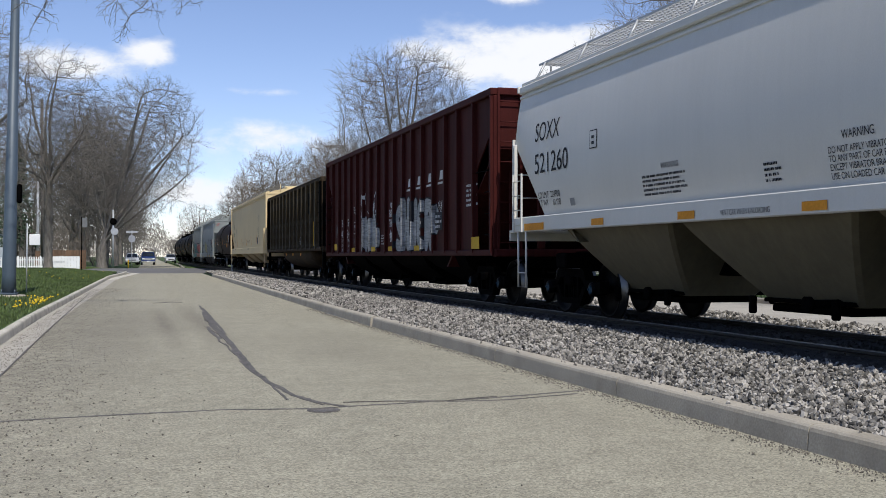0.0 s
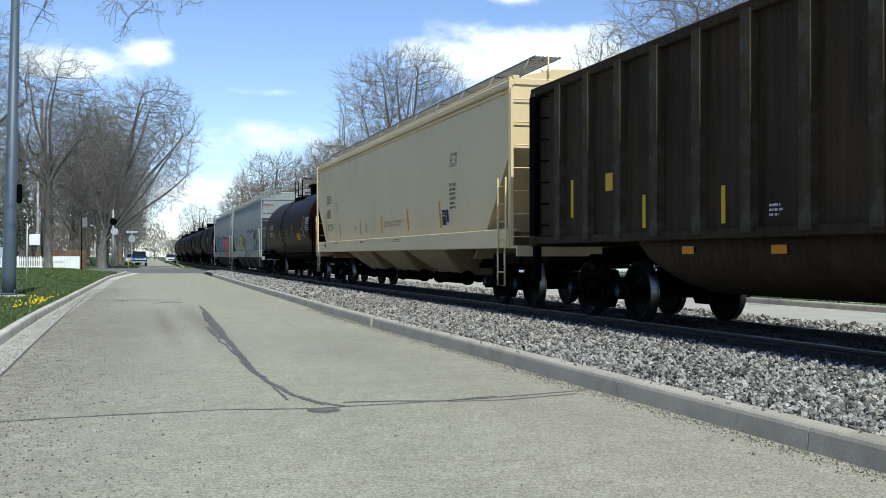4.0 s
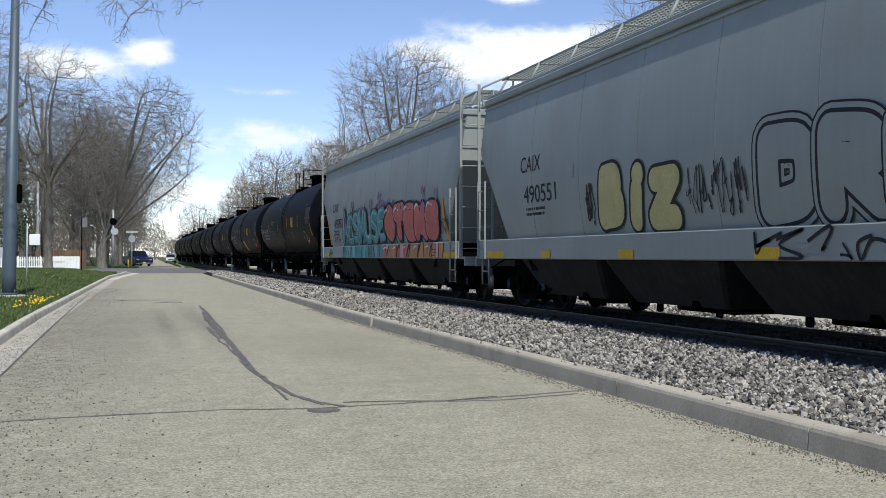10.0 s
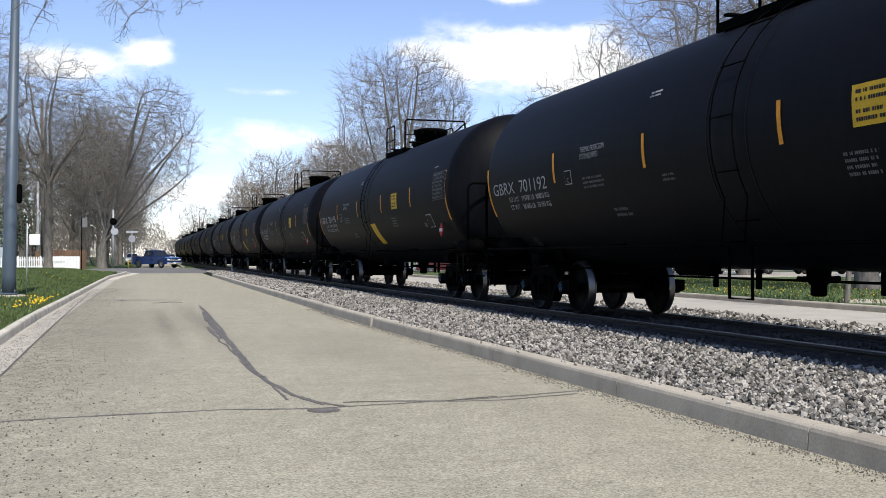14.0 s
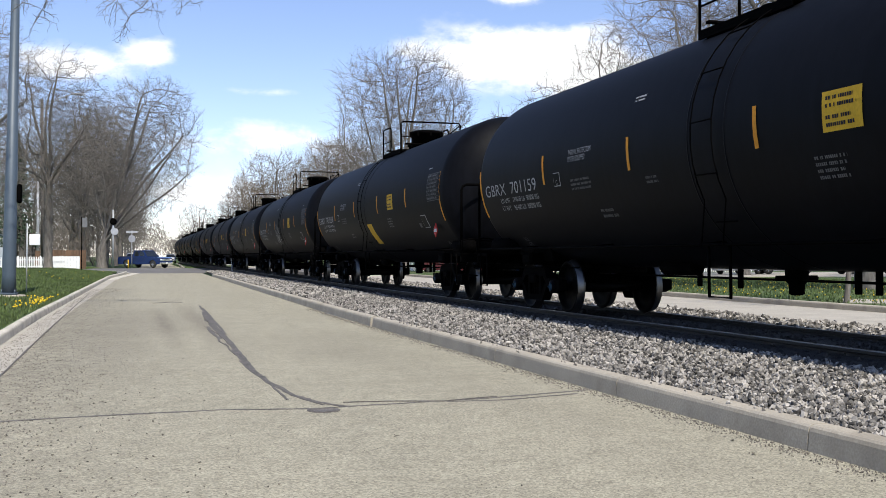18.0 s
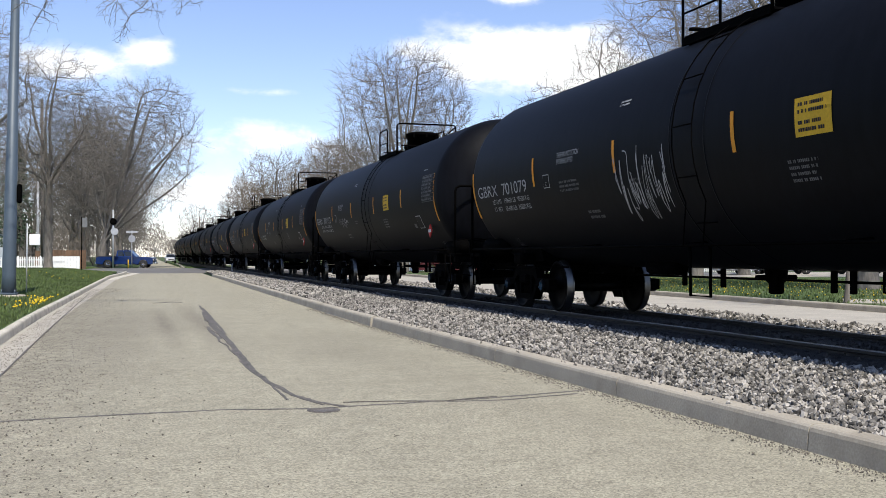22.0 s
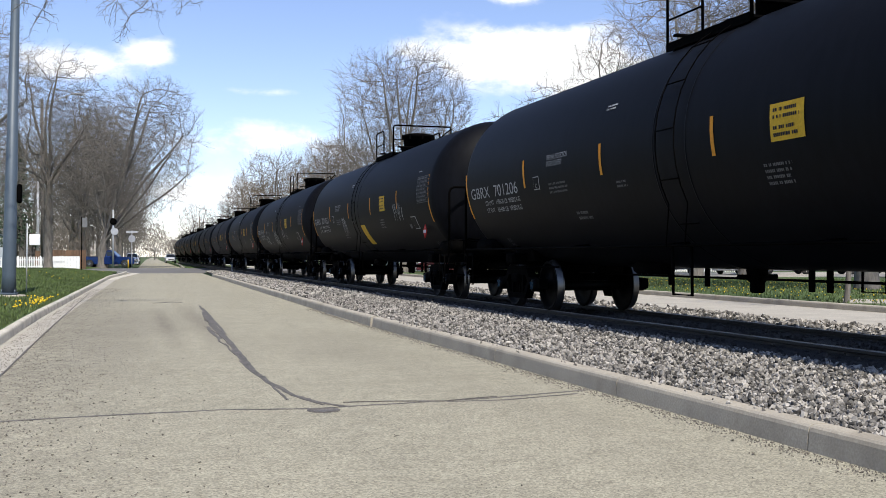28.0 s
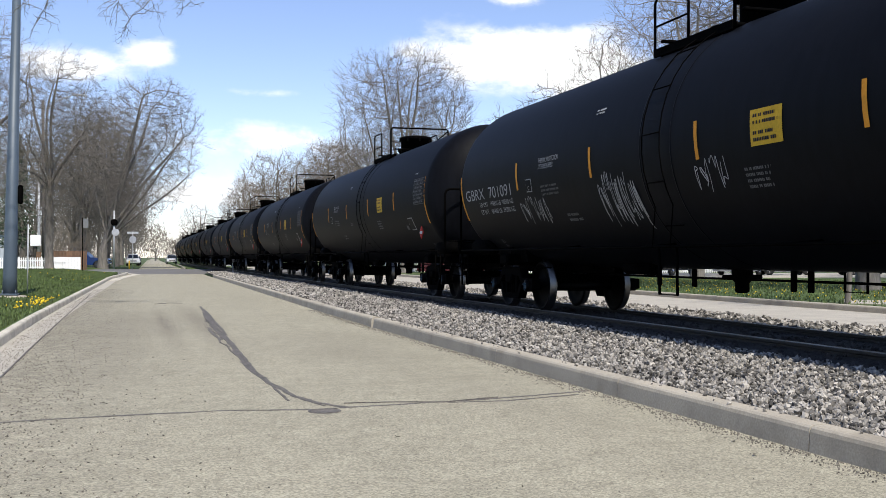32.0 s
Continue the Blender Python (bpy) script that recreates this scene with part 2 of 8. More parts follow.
M["faded_red"] = material("faded_red_print", (0.26, 0.10, 0.065), 0.7, fine=40, coarse=3, vary=0.3, blotch=0.3, bump=0)
M["soot_mark"] = material("sooty_stencil", (0.009, 0.008, 0.007), 0.9, fine=30, coarse=2, vary=0.2, blotch=0.3, bump=0, spec=0.05)
M["rust_line"] = material("rust_brown_spray", (0.085, 0.028, 0.016), 0.6, fine=30, coarse=2, vary=0.12, blotch=0.15, bump=0.05)
M["teal_deep"] = material("deep_teal_spray", (0.05, 0.21, 0.24), 0.6, fine=30, coarse=2, vary=0.12, blotch=0.2, bump=0.05)
M["galv_dull"] = material("dull_grey_steel", (0.16, 0.16, 0.155), 0.6, 0.2, fine=30, coarse=3, vary=0.15, blotch=0.25, bump=0.1)
M["seam_grey"] = material("dirty_weld", (0.16, 0.165, 0.16), 0.6, fine=30, coarse=2, vary=0.2, blotch=0.3, bump=0.05)
M["galv"] = material("galvanised_steel", (0.46, 0.47, 0.48), 0.5, 0.5, fine=40, coarse=3, vary=0.12, blotch=0.15, bump=0.05)
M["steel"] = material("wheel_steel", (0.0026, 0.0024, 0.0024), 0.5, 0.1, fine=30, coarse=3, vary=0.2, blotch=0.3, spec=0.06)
M["bright_steel"] = material("worn_tread", (0.16, 0.155, 0.15), 0.35, 1.0, fine=30, coarse=3, vary=0.1, blotch=0.1, bump=0.05)
for nm, c in dict(yellow=(0.62, 0.38, 0.03), orange=(0.72, 0.30, 0.03), white_mark=(0.62, 0.62, 0.62), black_mark=(0.02, 0.02, 0.025), red_mark=(0.5, 0.035, 0.03),
                  blue_cap=(0.012, 0.045, 0.075), grey_mark=(0.30, 0.30, 0.30), pink=(0.54, 0.155, 0.13), teal=(0.10, 0.31, 0.32), pale_yellow=(0.50, 0.44, 0.20), teal_light=(0.24, 0.48, 0.45), green=(0.08, 0.26, 0.14), violet=(0.25, 0.14, 0.30), rose=(0.70, 0.38, 0.34), apricot=(0.55, 0.25, 0.11), silver=(0.32, 0.33, 0.34)).items():
    M[nm] = material("paint_" + nm, c, 0.65, fine=30, coarse=2, vary=0.12, blotch=0.15, bump=0.05, spec=0.2)
M["lamp_post"] = material("blue_grey_post_paint", (0.070, 0.095, 0.122), 0.5, 0.1, fine=30, coarse=1, vary=0.08, blotch=0.12, bump=0.1)
M["white_paint"] = material("white_paint", (0.78, 0.78, 0.76), 0.6, fine=20, coarse=1, vary=0.06, blotch=0.1, bump=0.1)
M["cedar"] = material("cedar_boards", (0.13, 0.075, 0.042), 0.8, fine=12, coarse=1, vary=0.25, blotch=0.2, bump=0.3, stretch=(1, 1, 0.2), per_object=0.25)
M["pole_wood"] = material("grey_pole_wood", (0.13, 0.115, 0.10), 0.9, fine=14, coarse=1, vary=0.3, blotch=0.2, bump=0.4, stretch=(1, 1, 0.15))
M["truck_blue"] = material("blue_car_paint", (0.006, 0.024, 0.11), 0.25, 0.2, fine=50, coarse=1, vary=0.05, blotch=0.08, bump=0, coat=0.6)
M["chrome"] = material("chrome", (0.7, 0.7, 0.72), 0.15, 1.0, fine=30, coarse=2, vary=0.05, blotch=0.05, bump=0)
M["tyre"] = material("tyre_rubber", (0.02, 0.02, 0.02), 0.85, fine=30, coarse=3, vary=0.2, blotch=0.2, bump=0.2)
M["glass"] = material("dark_car_glass", (0.015, 0.018, 0.02), 0.05, 0.0, fine=20, coarse=1, vary=0.05, blotch=0.05, bump=0, coat=0.5)
M["lens"] = material("headlamp_lens", (0.75, 0.76, 0.78), 0.15, 0.0, fine=20, coarse=1, vary=0.05, blotch=0.05, bump=0)
M["dandelion"] = material("dandelion", (0.75, 0.52, 0.02), 0.8, fine=30, coarse=2, vary=0.15, blotch=0.1, bump=0)
M["mud"] = material("dirty_road_edge", (0.14, 0.125, 0.10), 0.95, fine=25, coarse=2, vary=0.5, blotch=0.3, bump=0.6)
M["grit"] = material("dark_grit", (0.15, 0.135, 0.112), 0.9, fine=30, coarse=2, vary=0.3, blotch=0.2, bump=0.2, island=0.5)
# Ballast by the rails: oil, and the train's shade put into the base colour.
M["oily_shaded_stone"] = material("oily_ballast_in_shade", (0.034, 0.030, 0.028), 0.85, fine=30, coarse=0.6, vary=0.25, blotch=0.2, bump=0.3, depth=0.004, island=0.5)
M["oily_shaded_bed"] = material("oily_fines_in_shade", (0.03, 0.027, 0.025), 0.95, fine=26, coarse=2, vary=0.5, blotch=0.2, bump=1.0, depth=0.03)
M["stencil"] = material("faded_stencil_paint", (0.36, 0.36, 0.37), 0.7, fine=40, coarse=3, vary=0.3, blotch=0.3, bump=0)
M["dim"] = material("worn_stencil_paint", (0.055, 0.055, 0.058), 0.7, fine=40, coarse=3, vary=0.3, blotch=0.3, bump=0)
M["faint"] = material("grimy_stencil_paint", (0.10, 0.10, 0.105), 0.7, fine=40, coarse=3, vary=0.3, blotch=0.3, bump=0)
# Hopper bays: car paint darkened for the shade underneath; grime on the first two.
M["bay"] = material("grimy_shaded_hopper_bay", (0.145, 0.125, 0.082), 0.6, fine=30, coarse=0.8, vary=0.06, blotch=0.12, bump=0.06, streak=0.15, dirt=(0.09, 0.078, 0.055), dirt_amount=0.4, dirt_scale=0.6, spec=0.3)
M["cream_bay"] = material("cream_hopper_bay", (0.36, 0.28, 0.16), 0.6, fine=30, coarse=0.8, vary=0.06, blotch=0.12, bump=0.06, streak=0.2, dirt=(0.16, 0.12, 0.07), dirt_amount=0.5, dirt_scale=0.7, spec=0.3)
M["grey_bay"] = material("shaded_grey_hopper_bay", (0.024, 0.023, 0.022), 0.8, fine=30, coarse=1.5, vary=0.15, blotch=0.3, bump=0.15, streak=0.3, spec=0.15)

# ---- mesh building ----


class Build:
    """Collects faces for one mesh."""

    def __init__(self):
        self.v, self.f, self.smooth = [], [], []

    def add(self, verts, faces, smooth=False):
        k = len(self.v)
        self.v += [tuple(p) for p in verts]
        self.f += [tuple(i + k for i in f) for f in faces]
        self.smooth += [smooth] * len(faces)
        return self

    def box(self, c, s, ch=0.0, m=None):
        x, y, z = (d / 2 for d in s)
        if ch <= 0:
            vs = [(i * x, j * y, k * z) for k in (-1, 1) for j in (-1, 1) for i in (-1, 1)]
            fs = [(0, 2, 3, 1), (4, 5, 7, 6), (0, 1, 5, 4), (2, 6, 7, 3), (0, 4, 6, 2), (1, 3, 7, 5)]
        else:
            ch = min(ch, x * 0.9, y * 0.9, z * 0.9)
            vs, fs = [], []
            rings = [(x - ch, y - ch, -z), (x, y, -z + ch), (x, y, z - ch), (x - ch, y - ch, z)]
            for a, b, h in rings:
                vs += [(-a, -b + (ch if b == y else 0), h), (-a + (ch if a == x else 0), -b, h), (a - (ch if a == x else 0), -b, h), (a, -b + (ch if b == y else 0), h),
                       (a, b - (ch if b == y else 0), h), (a - (ch if a == x else 0), b, h), (-a + (ch if a == x else 0), b, h), (-a, b - (ch if b == y else 0), h)]
            for r in range(3):
                fs += [(r * 8 + i, r * 8 + (i + 1) % 8, r * 8 + 8 + (i + 1) % 8, r * 8 + 8 + i) for i in range(8)]
            fs += [tuple(range(7, -1, -1)), tuple(range(24, 32))]
        vs = [Vector(p) for p in vs]
        if m is not None:
            vs = [m @ p for p in vs]
        c = Vector(c)
        return self.add([p + c for p in vs], fs)

    def tube(self, pts, r, n=8, caps=True, smooth=True):
        pts = [Vector(p) for p in pts]
        rs = r if isinstance(r, (list, tuple)) else [r] * len(pts)
        vs, fs, side = [], [], None
        for i, p in enumerate(pts):
            d = (pts[min(i + 1, len(pts) - 1)] - pts[max(i - 1, 0)]).normalized()
            if side is None:
                side = d.cross(Vector((0, 0, 1)) if abs(d.z) < 0.9 else Vector((1, 0, 0))).normalized()
            side = (side - d * side.dot(d)).normalized()
            up = d.cross(side)
            vs += [p + (side * math.cos(2 * math.pi * k / n) + up * math.sin(2 * math.pi * k / n)) * rs[i] for k in range(n)]
        for i in range(len(pts) - 1):
            fs += [(i * n + k, i * n + (k + 1) % n, i * n + n + (k + 1) % n, i * n + n + k) for k in range(n)]
        self.add(vs, fs, smooth)
        if caps:
            k = len(self.v) - len(vs)
            self.f += [tuple(k + n - 1 - j for j in range(n)), tuple(k + len(vs) - n + j for j in range(n))]
            self.smooth += [False, False]
        return self

    def lathe(self, profile, m, n=24, smooth=True):
        """profile: (radius, along local z)."""
        vs, fs = [], []
        for r, h in profile:
            vs += [m @ Vector((r * math.cos(2 * math.pi * k / n), r * math.sin(2 * math.pi * k / n), h)) for k in range(n)]
        for i in range(len(profile) - 1):
            fs += [(i * n + k, i * n + (k + 1) % n, i * n + n + (k + 1) % n, i * n + n + k) for k in range(n)]
        self.add(vs, fs, smooth)
        k = len(self.v) - len(vs)
        self.f += [tuple(k + n - 1 - j for j in range(n)), tuple(k + len(vs) - n + j for j in range(n))]
        self.smooth += [False, False]
        return self

    def loft(self, rings, caps=True, smooth=False):
        n = len(rings[0])
        vs = [p for r in rings for p in r]
        fs = []
        for i in range(len(rings) - 1):
            fs += [(i * n + k, i * n + (k + 1) % n, i * n + n + (k + 1) % n, i * n + n + k) for k in range(n)]
        self.add(vs, fs, smooth)
        if caps:
            k = len(self.v) - len(vs)
            self.f += [tuple(k + n - 1 - j for j in range(n)), tuple(k + len(vs) - n + j for j in range(n))]
            self.smooth += [False, False]
        return self

    def plate(self, poly, axis, lo, hi):
        """A polygon pushed out between lo and hi along an axis; the polygon gives the two other coordinates in order."""
        def put(a, b, c):
            return {"x": (c, a, b), "y": (a, c, b), "z": (a, b, c)}[axis]
        return self.loft([[put(a, b, lo) for a, b in poly], [put(a, b, hi) for a, b in poly]])

    def mesh(self, name):
        me = bpy.data.meshes.new(name)
        me.from_pydata(self.v, [], self.f)
        me.polygons.foreach_set("use_smooth", self.smooth)
        me.update()
        return me


def fix(me):
    """Outward normals."""
    bm = bmesh.new()
    bm.from_mesh(me)
    bmesh.ops.recalc_face_normals(bm, faces=bm.faces)
    bm.to_mesh(me)
    bm.free()
    return me


def part(name, b, mat, parent=None, label="", kind="", crease=None):
    me = b.mesh(name) if isinstance(b, Build) else b
    if len(me.polygons) < 60000 and isinstance(b, Build):
        fix(me)
    if crease:
        me.polygons.foreach_set("use_smooth", [True] * len(me.polygons))
        me.set_sharp_from_angle(angle=radians(crease))
    me.materials.clear()
    me.materials.append(M[mat])
    ob = new(name, me)
    ob.parent = parent
    return tagged(ob, label, kind=kind)


def thing(name, label, category, group="", at=None):
    e = new(name)
    e.empty_display_size = 0.2
    if at is not None:
        e.matrix_basis = at
    return tagged(e, label, category, group)


# ---- plan ----
TRACK_X, RAIL_Z = 8.25, 0.31
SPEED = 9.04
BEND = [(-400, 0), (22, 0), (40, 0.35), (60, 0.75), (84, 1.25), (128, 2.0), (170, 2.8), (400, 7.5), (2500, 60)]


def lerp_table(t, x):
    for (a, u), (b, w) in zip(t, t[1:]):
        if x <= b:
            k = (x - a) / (b - a)
            return u + (w - u) * k
    return t[-1][1]


def bend(y):
    """How far the street's line swings to the right of the near track's direction."""
    return lerp_table(BEND, y)


TRACK = []


def lay_track():
    x, y, h, s = TRACK_X, -80.0, 0.0, -80.0
    while s < 520:
        TRACK.append((x, y, h))
        x, y, s = x + math.sin(h), y + math.cos(h), s + 1.0
        if 30 < s < 60:
            h += 0.0100 / 30
        if s > 185:
            h += 1 / 260


lay_track()


def on_track(s):
    k = max(0.0, min(len(TRACK) - 2.001, s + 80.0))
    i = int(k)
    a, b = TRACK[i], TRACK[i + 1]
    f = k - i
    return tuple(a[j] + (b[j] - a[j]) * f for j in range(3))


def smooth01(x):
    x = max(0.0, min(1.0, x))
    return x * x * (3 - 2 * x)


LEFT_KERB, RIGHT_KERB, FAR_KERB_A, FAR_KERB_B = -1.75, 4.36, 11.45, 16.7
CROSS_A, CROSS_B = 84.0, 121.0


def ground_z(x, y):
    """Height of the ground beside the paved parts; x is measured from the street's own line."""
    if CROSS_A - 1 < y < CROSS_B + 1 and -60 < x < 60:
        return -0.06
    if x < LEFT_KERB - 0.12:
        if y > CROSS_B:
            return -0.06 + 0.22 * smooth01((-3.5 - x) / 3.0)
        return 0.15 + 0.28 * smooth01((LEFT_KERB - 0.2 - x) / 4.0) * smooth01((y - 5) / 50.0)
    if RIGHT_KERB + 0.16 < x < FAR_KERB_A - 0.16:
        return 0.06
    if x > FAR_KERB_B + 0.16:
        return 0.14 - 0.19 * smooth01((x - 22) / 14)
    return -0.06


def build_ground():
    e = 0.004
    xs = [-2500, -900, -300, -120, -60.1, -59.9, -40, -30, -24, -20, -16, -13, -12.01, -11.99, -10, -8, -7, -6, -5, -4, -3, -2.4, LEFT_KERB - 0.121, LEFT_KERB - 0.119, 0, 2,
          RIGHT_KERB + 0.159, RIGHT_KERB + 0.161, 5.0, 5.5, 6, 6.5, 7, 7.5, 8.25, 9, 9.5, 10, 10.5, 11, FAR_KERB_A - 0.161, FAR_KERB_A - 0.159, 14,
          FAR_KERB_B + 0.159, FAR_KERB_B + 0.161, 18, 20, 24, 28, 34, 40, 50, 59.9, 60.1, 120, 300, 900, 2500]
    ys = [-2500, -600, -200, -80, -40, -20, -10, -5, 0, 5, 8, 11, 14, 17, 20, 24, 28, 33, 38, 44, 50, 56, 62, 68, 74, 79, CROSS_A - 1.01, CROSS_A - 0.99, 92, 100, 110, 120,
          CROSS_B + 0.99, CROSS_B + 1.01, 140, 155, 170, 200, 250, 320, 400, 600, 1000, 2500]
    b = Build()
    b.v = [(x + bend(y), y, ground_z(x, y)) for y in ys for x in xs]
    n = len(xs)
    b.f = [(j * n + i, j * n + i + 1, j * n + n + i + 1, j * n + n + i) for j in range(len(ys) - 1) for i in range(n - 1)]
    b.smooth = [False] * len(b.f)
    tagged(part("ground", b, "grass_soil"), "spring lawn and open ground, green with bare patches", "ground", kind="structure")


def strip(name, x0, x1, z, y0, y1, mat, label, category, step=4.0, thick=0.05):
    b = Build()
    n = max(2, int((y1 - y0) / step))
    rings = []
    for i in range(n + 1):
        y = y0 + (y1 - y0) * i / n
        o = bend(y)
        rings.append([(x0 + o, y, z), (x1 + o, y, z), (x1 + o, y, z - thick), (x0 + o, y, z - thick)])
    b.loft(rings)
    return tagged(part(name, b, mat), label, category, kind="structure")


def kerb_profile(x, side, high=0.17, wide=0.15, foot=0.05):
    """A kerb's section: battered face towards the road (side +1: road lies at greater x)."""
    s = side
    return [(x, -0.05), (x, 0.0), (x - s * 0.010, high - 0.045), (x - s * 0.018, high - 0.02), (x - s * 0.034, high - 0.006), (x - s * 0.055, high), (x - s * wide, high), (x - s * wide, -0.05)]


def kerb(name, x, side, pieces, label, mat="concrete", high=0.17, wide=0.15):
    """A kerb of cast lengths with open joints; pieces: (y0, y1)."""
    root = thing(name, label, "kerb")
    tagged(root, kind="structure")
    for y0, y1 in pieces:
        b = Build()
        n = max(1, int((y1 - y0) / 3))
        rings = []
        for i in range(n + 1):
            y = y0 + (y1 - y0) * i / n
            o = bend(y)
            j = 0.004 * math.sin(y * 1.7)
            rings.append([(px + o + j, y, pz) for px, pz in kerb_profile(x, side, high, wide)])
        b.loft(rings)
        part("kerb_length", b, mat, root)
    return root


def lengths(y0, y1, step, gap=0.012, skip=()):
    out, y = [], y0
    while y < y1 - 0.1:
        e = min(y + step, y1)
        if not any(a < (y + e) / 2 < b for a, b in skip):
            out.append((y + gap / 2, e - gap / 2))
        y = e
    return out


def corner_kerb(name, points, label, high=0.16, wide=0.16, mat="concrete"):
    """A kerb round a corner; the road lies to the right of the line."""
    b = Build()
    pts = [Vector((*p, 0)) for p in points]
    rings = []
    for i, p in enumerate(pts):
        d = (pts[min(i + 1, len(pts) - 1)] - pts[max(i - 1, 0)]).normalized()
        out = Vector((-d.y, d.x, 0))
        rings.append([p + Vector((0, 0, -0.05)), p, p + out * 0.015 + Vector((0, 0, high - 0.03)), p + out * 0.03 + Vector((0, 0, high)),
                      p + out * wide + Vector((0, 0, high)), p + out * wide + Vector((0, 0, -0.05))])
    b.loft(rings)
    return tagged(part(name, b, mat), label, "kerb", kind="structure")


def build_streets():
    build_ground()
    strip("road", LEFT_KERB + 0.43, RIGHT_KERB, 0.0, -60, CROSS_A, "asphalt", "sun-bleached chip-sealed asphalt road with sealed cracks", "road")
    strip("gutter", LEFT_KERB, LEFT_KERB + 0.43, 0.0, -60, CROSS_A, "gutter", "pitted concrete gutter along the lawn kerb", "gutter")
    b = Build()
    b.plate([(-60, CROSS_A), (75, CROSS_A), (75, CROSS_B), (-3.2, CROSS_B), (-4.6, 112.5), (-60, 112.5)], "z", -0.05, -0.002)
    tagged(part("cross_street", b, "dark_asphalt"), "dark asphalt cross street over the railway", "road", kind="structure")
    strip("road_beyond", -0.6, 4.0, 0.0, CROSS_B, 900, "asphalt", "pale asphalt street going on beyond the crossing", "road", step=20)
    strip("far_road", FAR_KERB_A, FAR_KERB_B, 0.0, -60, CROSS_A, "gutter", "pale street on the other side of the railway", "road")
    strip("far_road_beyond", FAR_KERB_A + 0.5, FAR_KERB_B, 0.0, CROSS_B, 420, "gutter", "pale street going on beyond the crossing by the railway", "road", step=20)
    kerb("kerb_track_side", RIGHT_KERB, -1, lengths(-22.9, 6.1, 2.9) + lengths(6.1, 9.0, 2.9) + lengths(9.0, 19.2, 3.4) + lengths(19.36, 70, 3.05), "cast concrete kerb that holds the ballast, with open joints", high=0.18, wide=0.16)
    kerb("kerb_lawn_side", LEFT_KERB, 1, lengths(-20, 62, 3.0), "worn pale concrete kerb along the lawn", "pale_concrete", high=0.15, wide=0.14)
    kerb("kerb_far_track_side", FAR_KERB_A, 1, lengths(-20.6, 18.38, 3.0) + lengths(19.25, 80, 3.0), "concrete kerb between ballast and far street", high=0.17)
    kerb("kerb_far_lawn", FAR_KERB_B, -1, lengths(-20, 80, 3.0), "concrete kerb before the far lawn", high=0.15)
    # corners at the crossing
    o = bend(62)
    corner_kerb("kerb_corner_lawn", [(-8.0, 92.0), (-4.0, 91.0), (-1.0, 88.5), (0.1, 84), (LEFT_KERB + bend(74) + 0.5, 76), (LEFT_KERB + bend(68) + 0.1, 68), (LEFT_KERB + o, 62.0)][::-1],
                "rounded concrete kerb at the street corner", mat="pale_concrete")
    corner_kerb("gutter_corner", [(-8.0, 93.4), (-3.6, 92.4), (-0.2, 90.2), (1.0, 84), (LEFT_KERB + bend(74) + 1.1, 76), (LEFT_KERB + bend(68) + 0.65, 68), (LEFT_KERB + o + 0.5, 62.0)][::-1],
                "pale concrete gutter round the street corner", high=0.012, wide=0.55, mat="pale_concrete")
    o = bend(70)
    # the paler concrete here stands in for sun on the curved face
    corner_kerb("kerb_corner_track", [(8.2, 80.5), (7.0, 80.0), (6.1, 78.0), (5.9, 75), (RIGHT_KERB + o, 70.0)], "rounded end of the track-side kerb", mat="pale_concrete")
    # sealed cracks on the road, slightly proud
    rnd = random.Random(5)

    level = [0.0030]

    def seam(points, width, name="crack_seal"):
        level[0] += 0.00035
        top = level[0]
        b = Build()
        rings = []
        fine = []
        for (x0, y0), (x1, y1) in zip(points, points[1:]):
            for i in range(8):
                k = i / 8
                fine.append((x0 + (x1 - x0) * k, y0 + (y1 - y0) * k))
        fine.append(points[-1])
        for i, (x, y) in enumerate(fine):
            d = Vector((fine[min(i + 1, len(fine) - 1)][0] - fine[max(i - 1, 0)][0], fine[min(i + 1, len(fine) - 1)][1] - fine[max(i - 1, 0)][1], 0)).normalized()
            q = Vector((-d.y, d.x, 0)) * width * rnd.uniform(0.26, 0.44)
            j = Vector((rnd.uniform(-1, 1), rnd.uniform(-1, 1), 0)) * width * 0.16
            p = Vector((x, y, 0)) + j
            rings.append([p - q + Vector((0, 0, top)), p + q + Vector((0, 0, top)), p + q + Vector((0, 0, -0.01)), p - q + Vector((0, 0, -0.01))])
        b.loft(rings)
        tagged(part(name, b, "seal"), "dark tar seal on a road crack", "crack seal", group="road crack seals", kind="structure")

    seam([(-1.3, 8.95), (-0.3, 9.1), (0.8, 9.16), (1.55, 9.0), (2.4, 9.12), (3.2, 9.22), (4.30, 9.50)], 0.065)
    seam([(2.75, 9.1), (3.3, 9.05), (4.1, 9.28)], 0.05)
    seam([(1.82, 9.06), (1.62, 9.45), (1.5, 9.9), (1.40, 11.2), (1.38, 12.68), (1.44, 14.6), (1.52, 16.9), (1.61, 20.5), (1.73, 24.0), (1.86, 28.6)], 0.085)
    seam([(1.66, 9.2), (1.53, 9.7), (1.45, 10.6), (1.36, 12.0), (1.36, 13.4)], 0.035)
    seam([(1.40, 12.2), (1.46, 14.0), (1.52, 16.0), (1.53, 17.4)], 0.07)
    seam([(1.50, 16.4), (1.52, 19.5), (1.61, 22.0), (1.72, 25.5)], 0.10)
    seam([(1.60, 18.0), (1.72, 22.5), (1.82, 25.5), (1.84, 27.2)], 0.06)
    seam([(1.43, 17.0), (1.40, 18.6), (1.45, 20.0)], 0.08)
    for k in range(9):
        y0 = 9.6 + k * 1.5
        x0 = 1.42 + 0.018 * max(0.0, y0 - 13) + rnd.uniform(-0.06, 0.06)
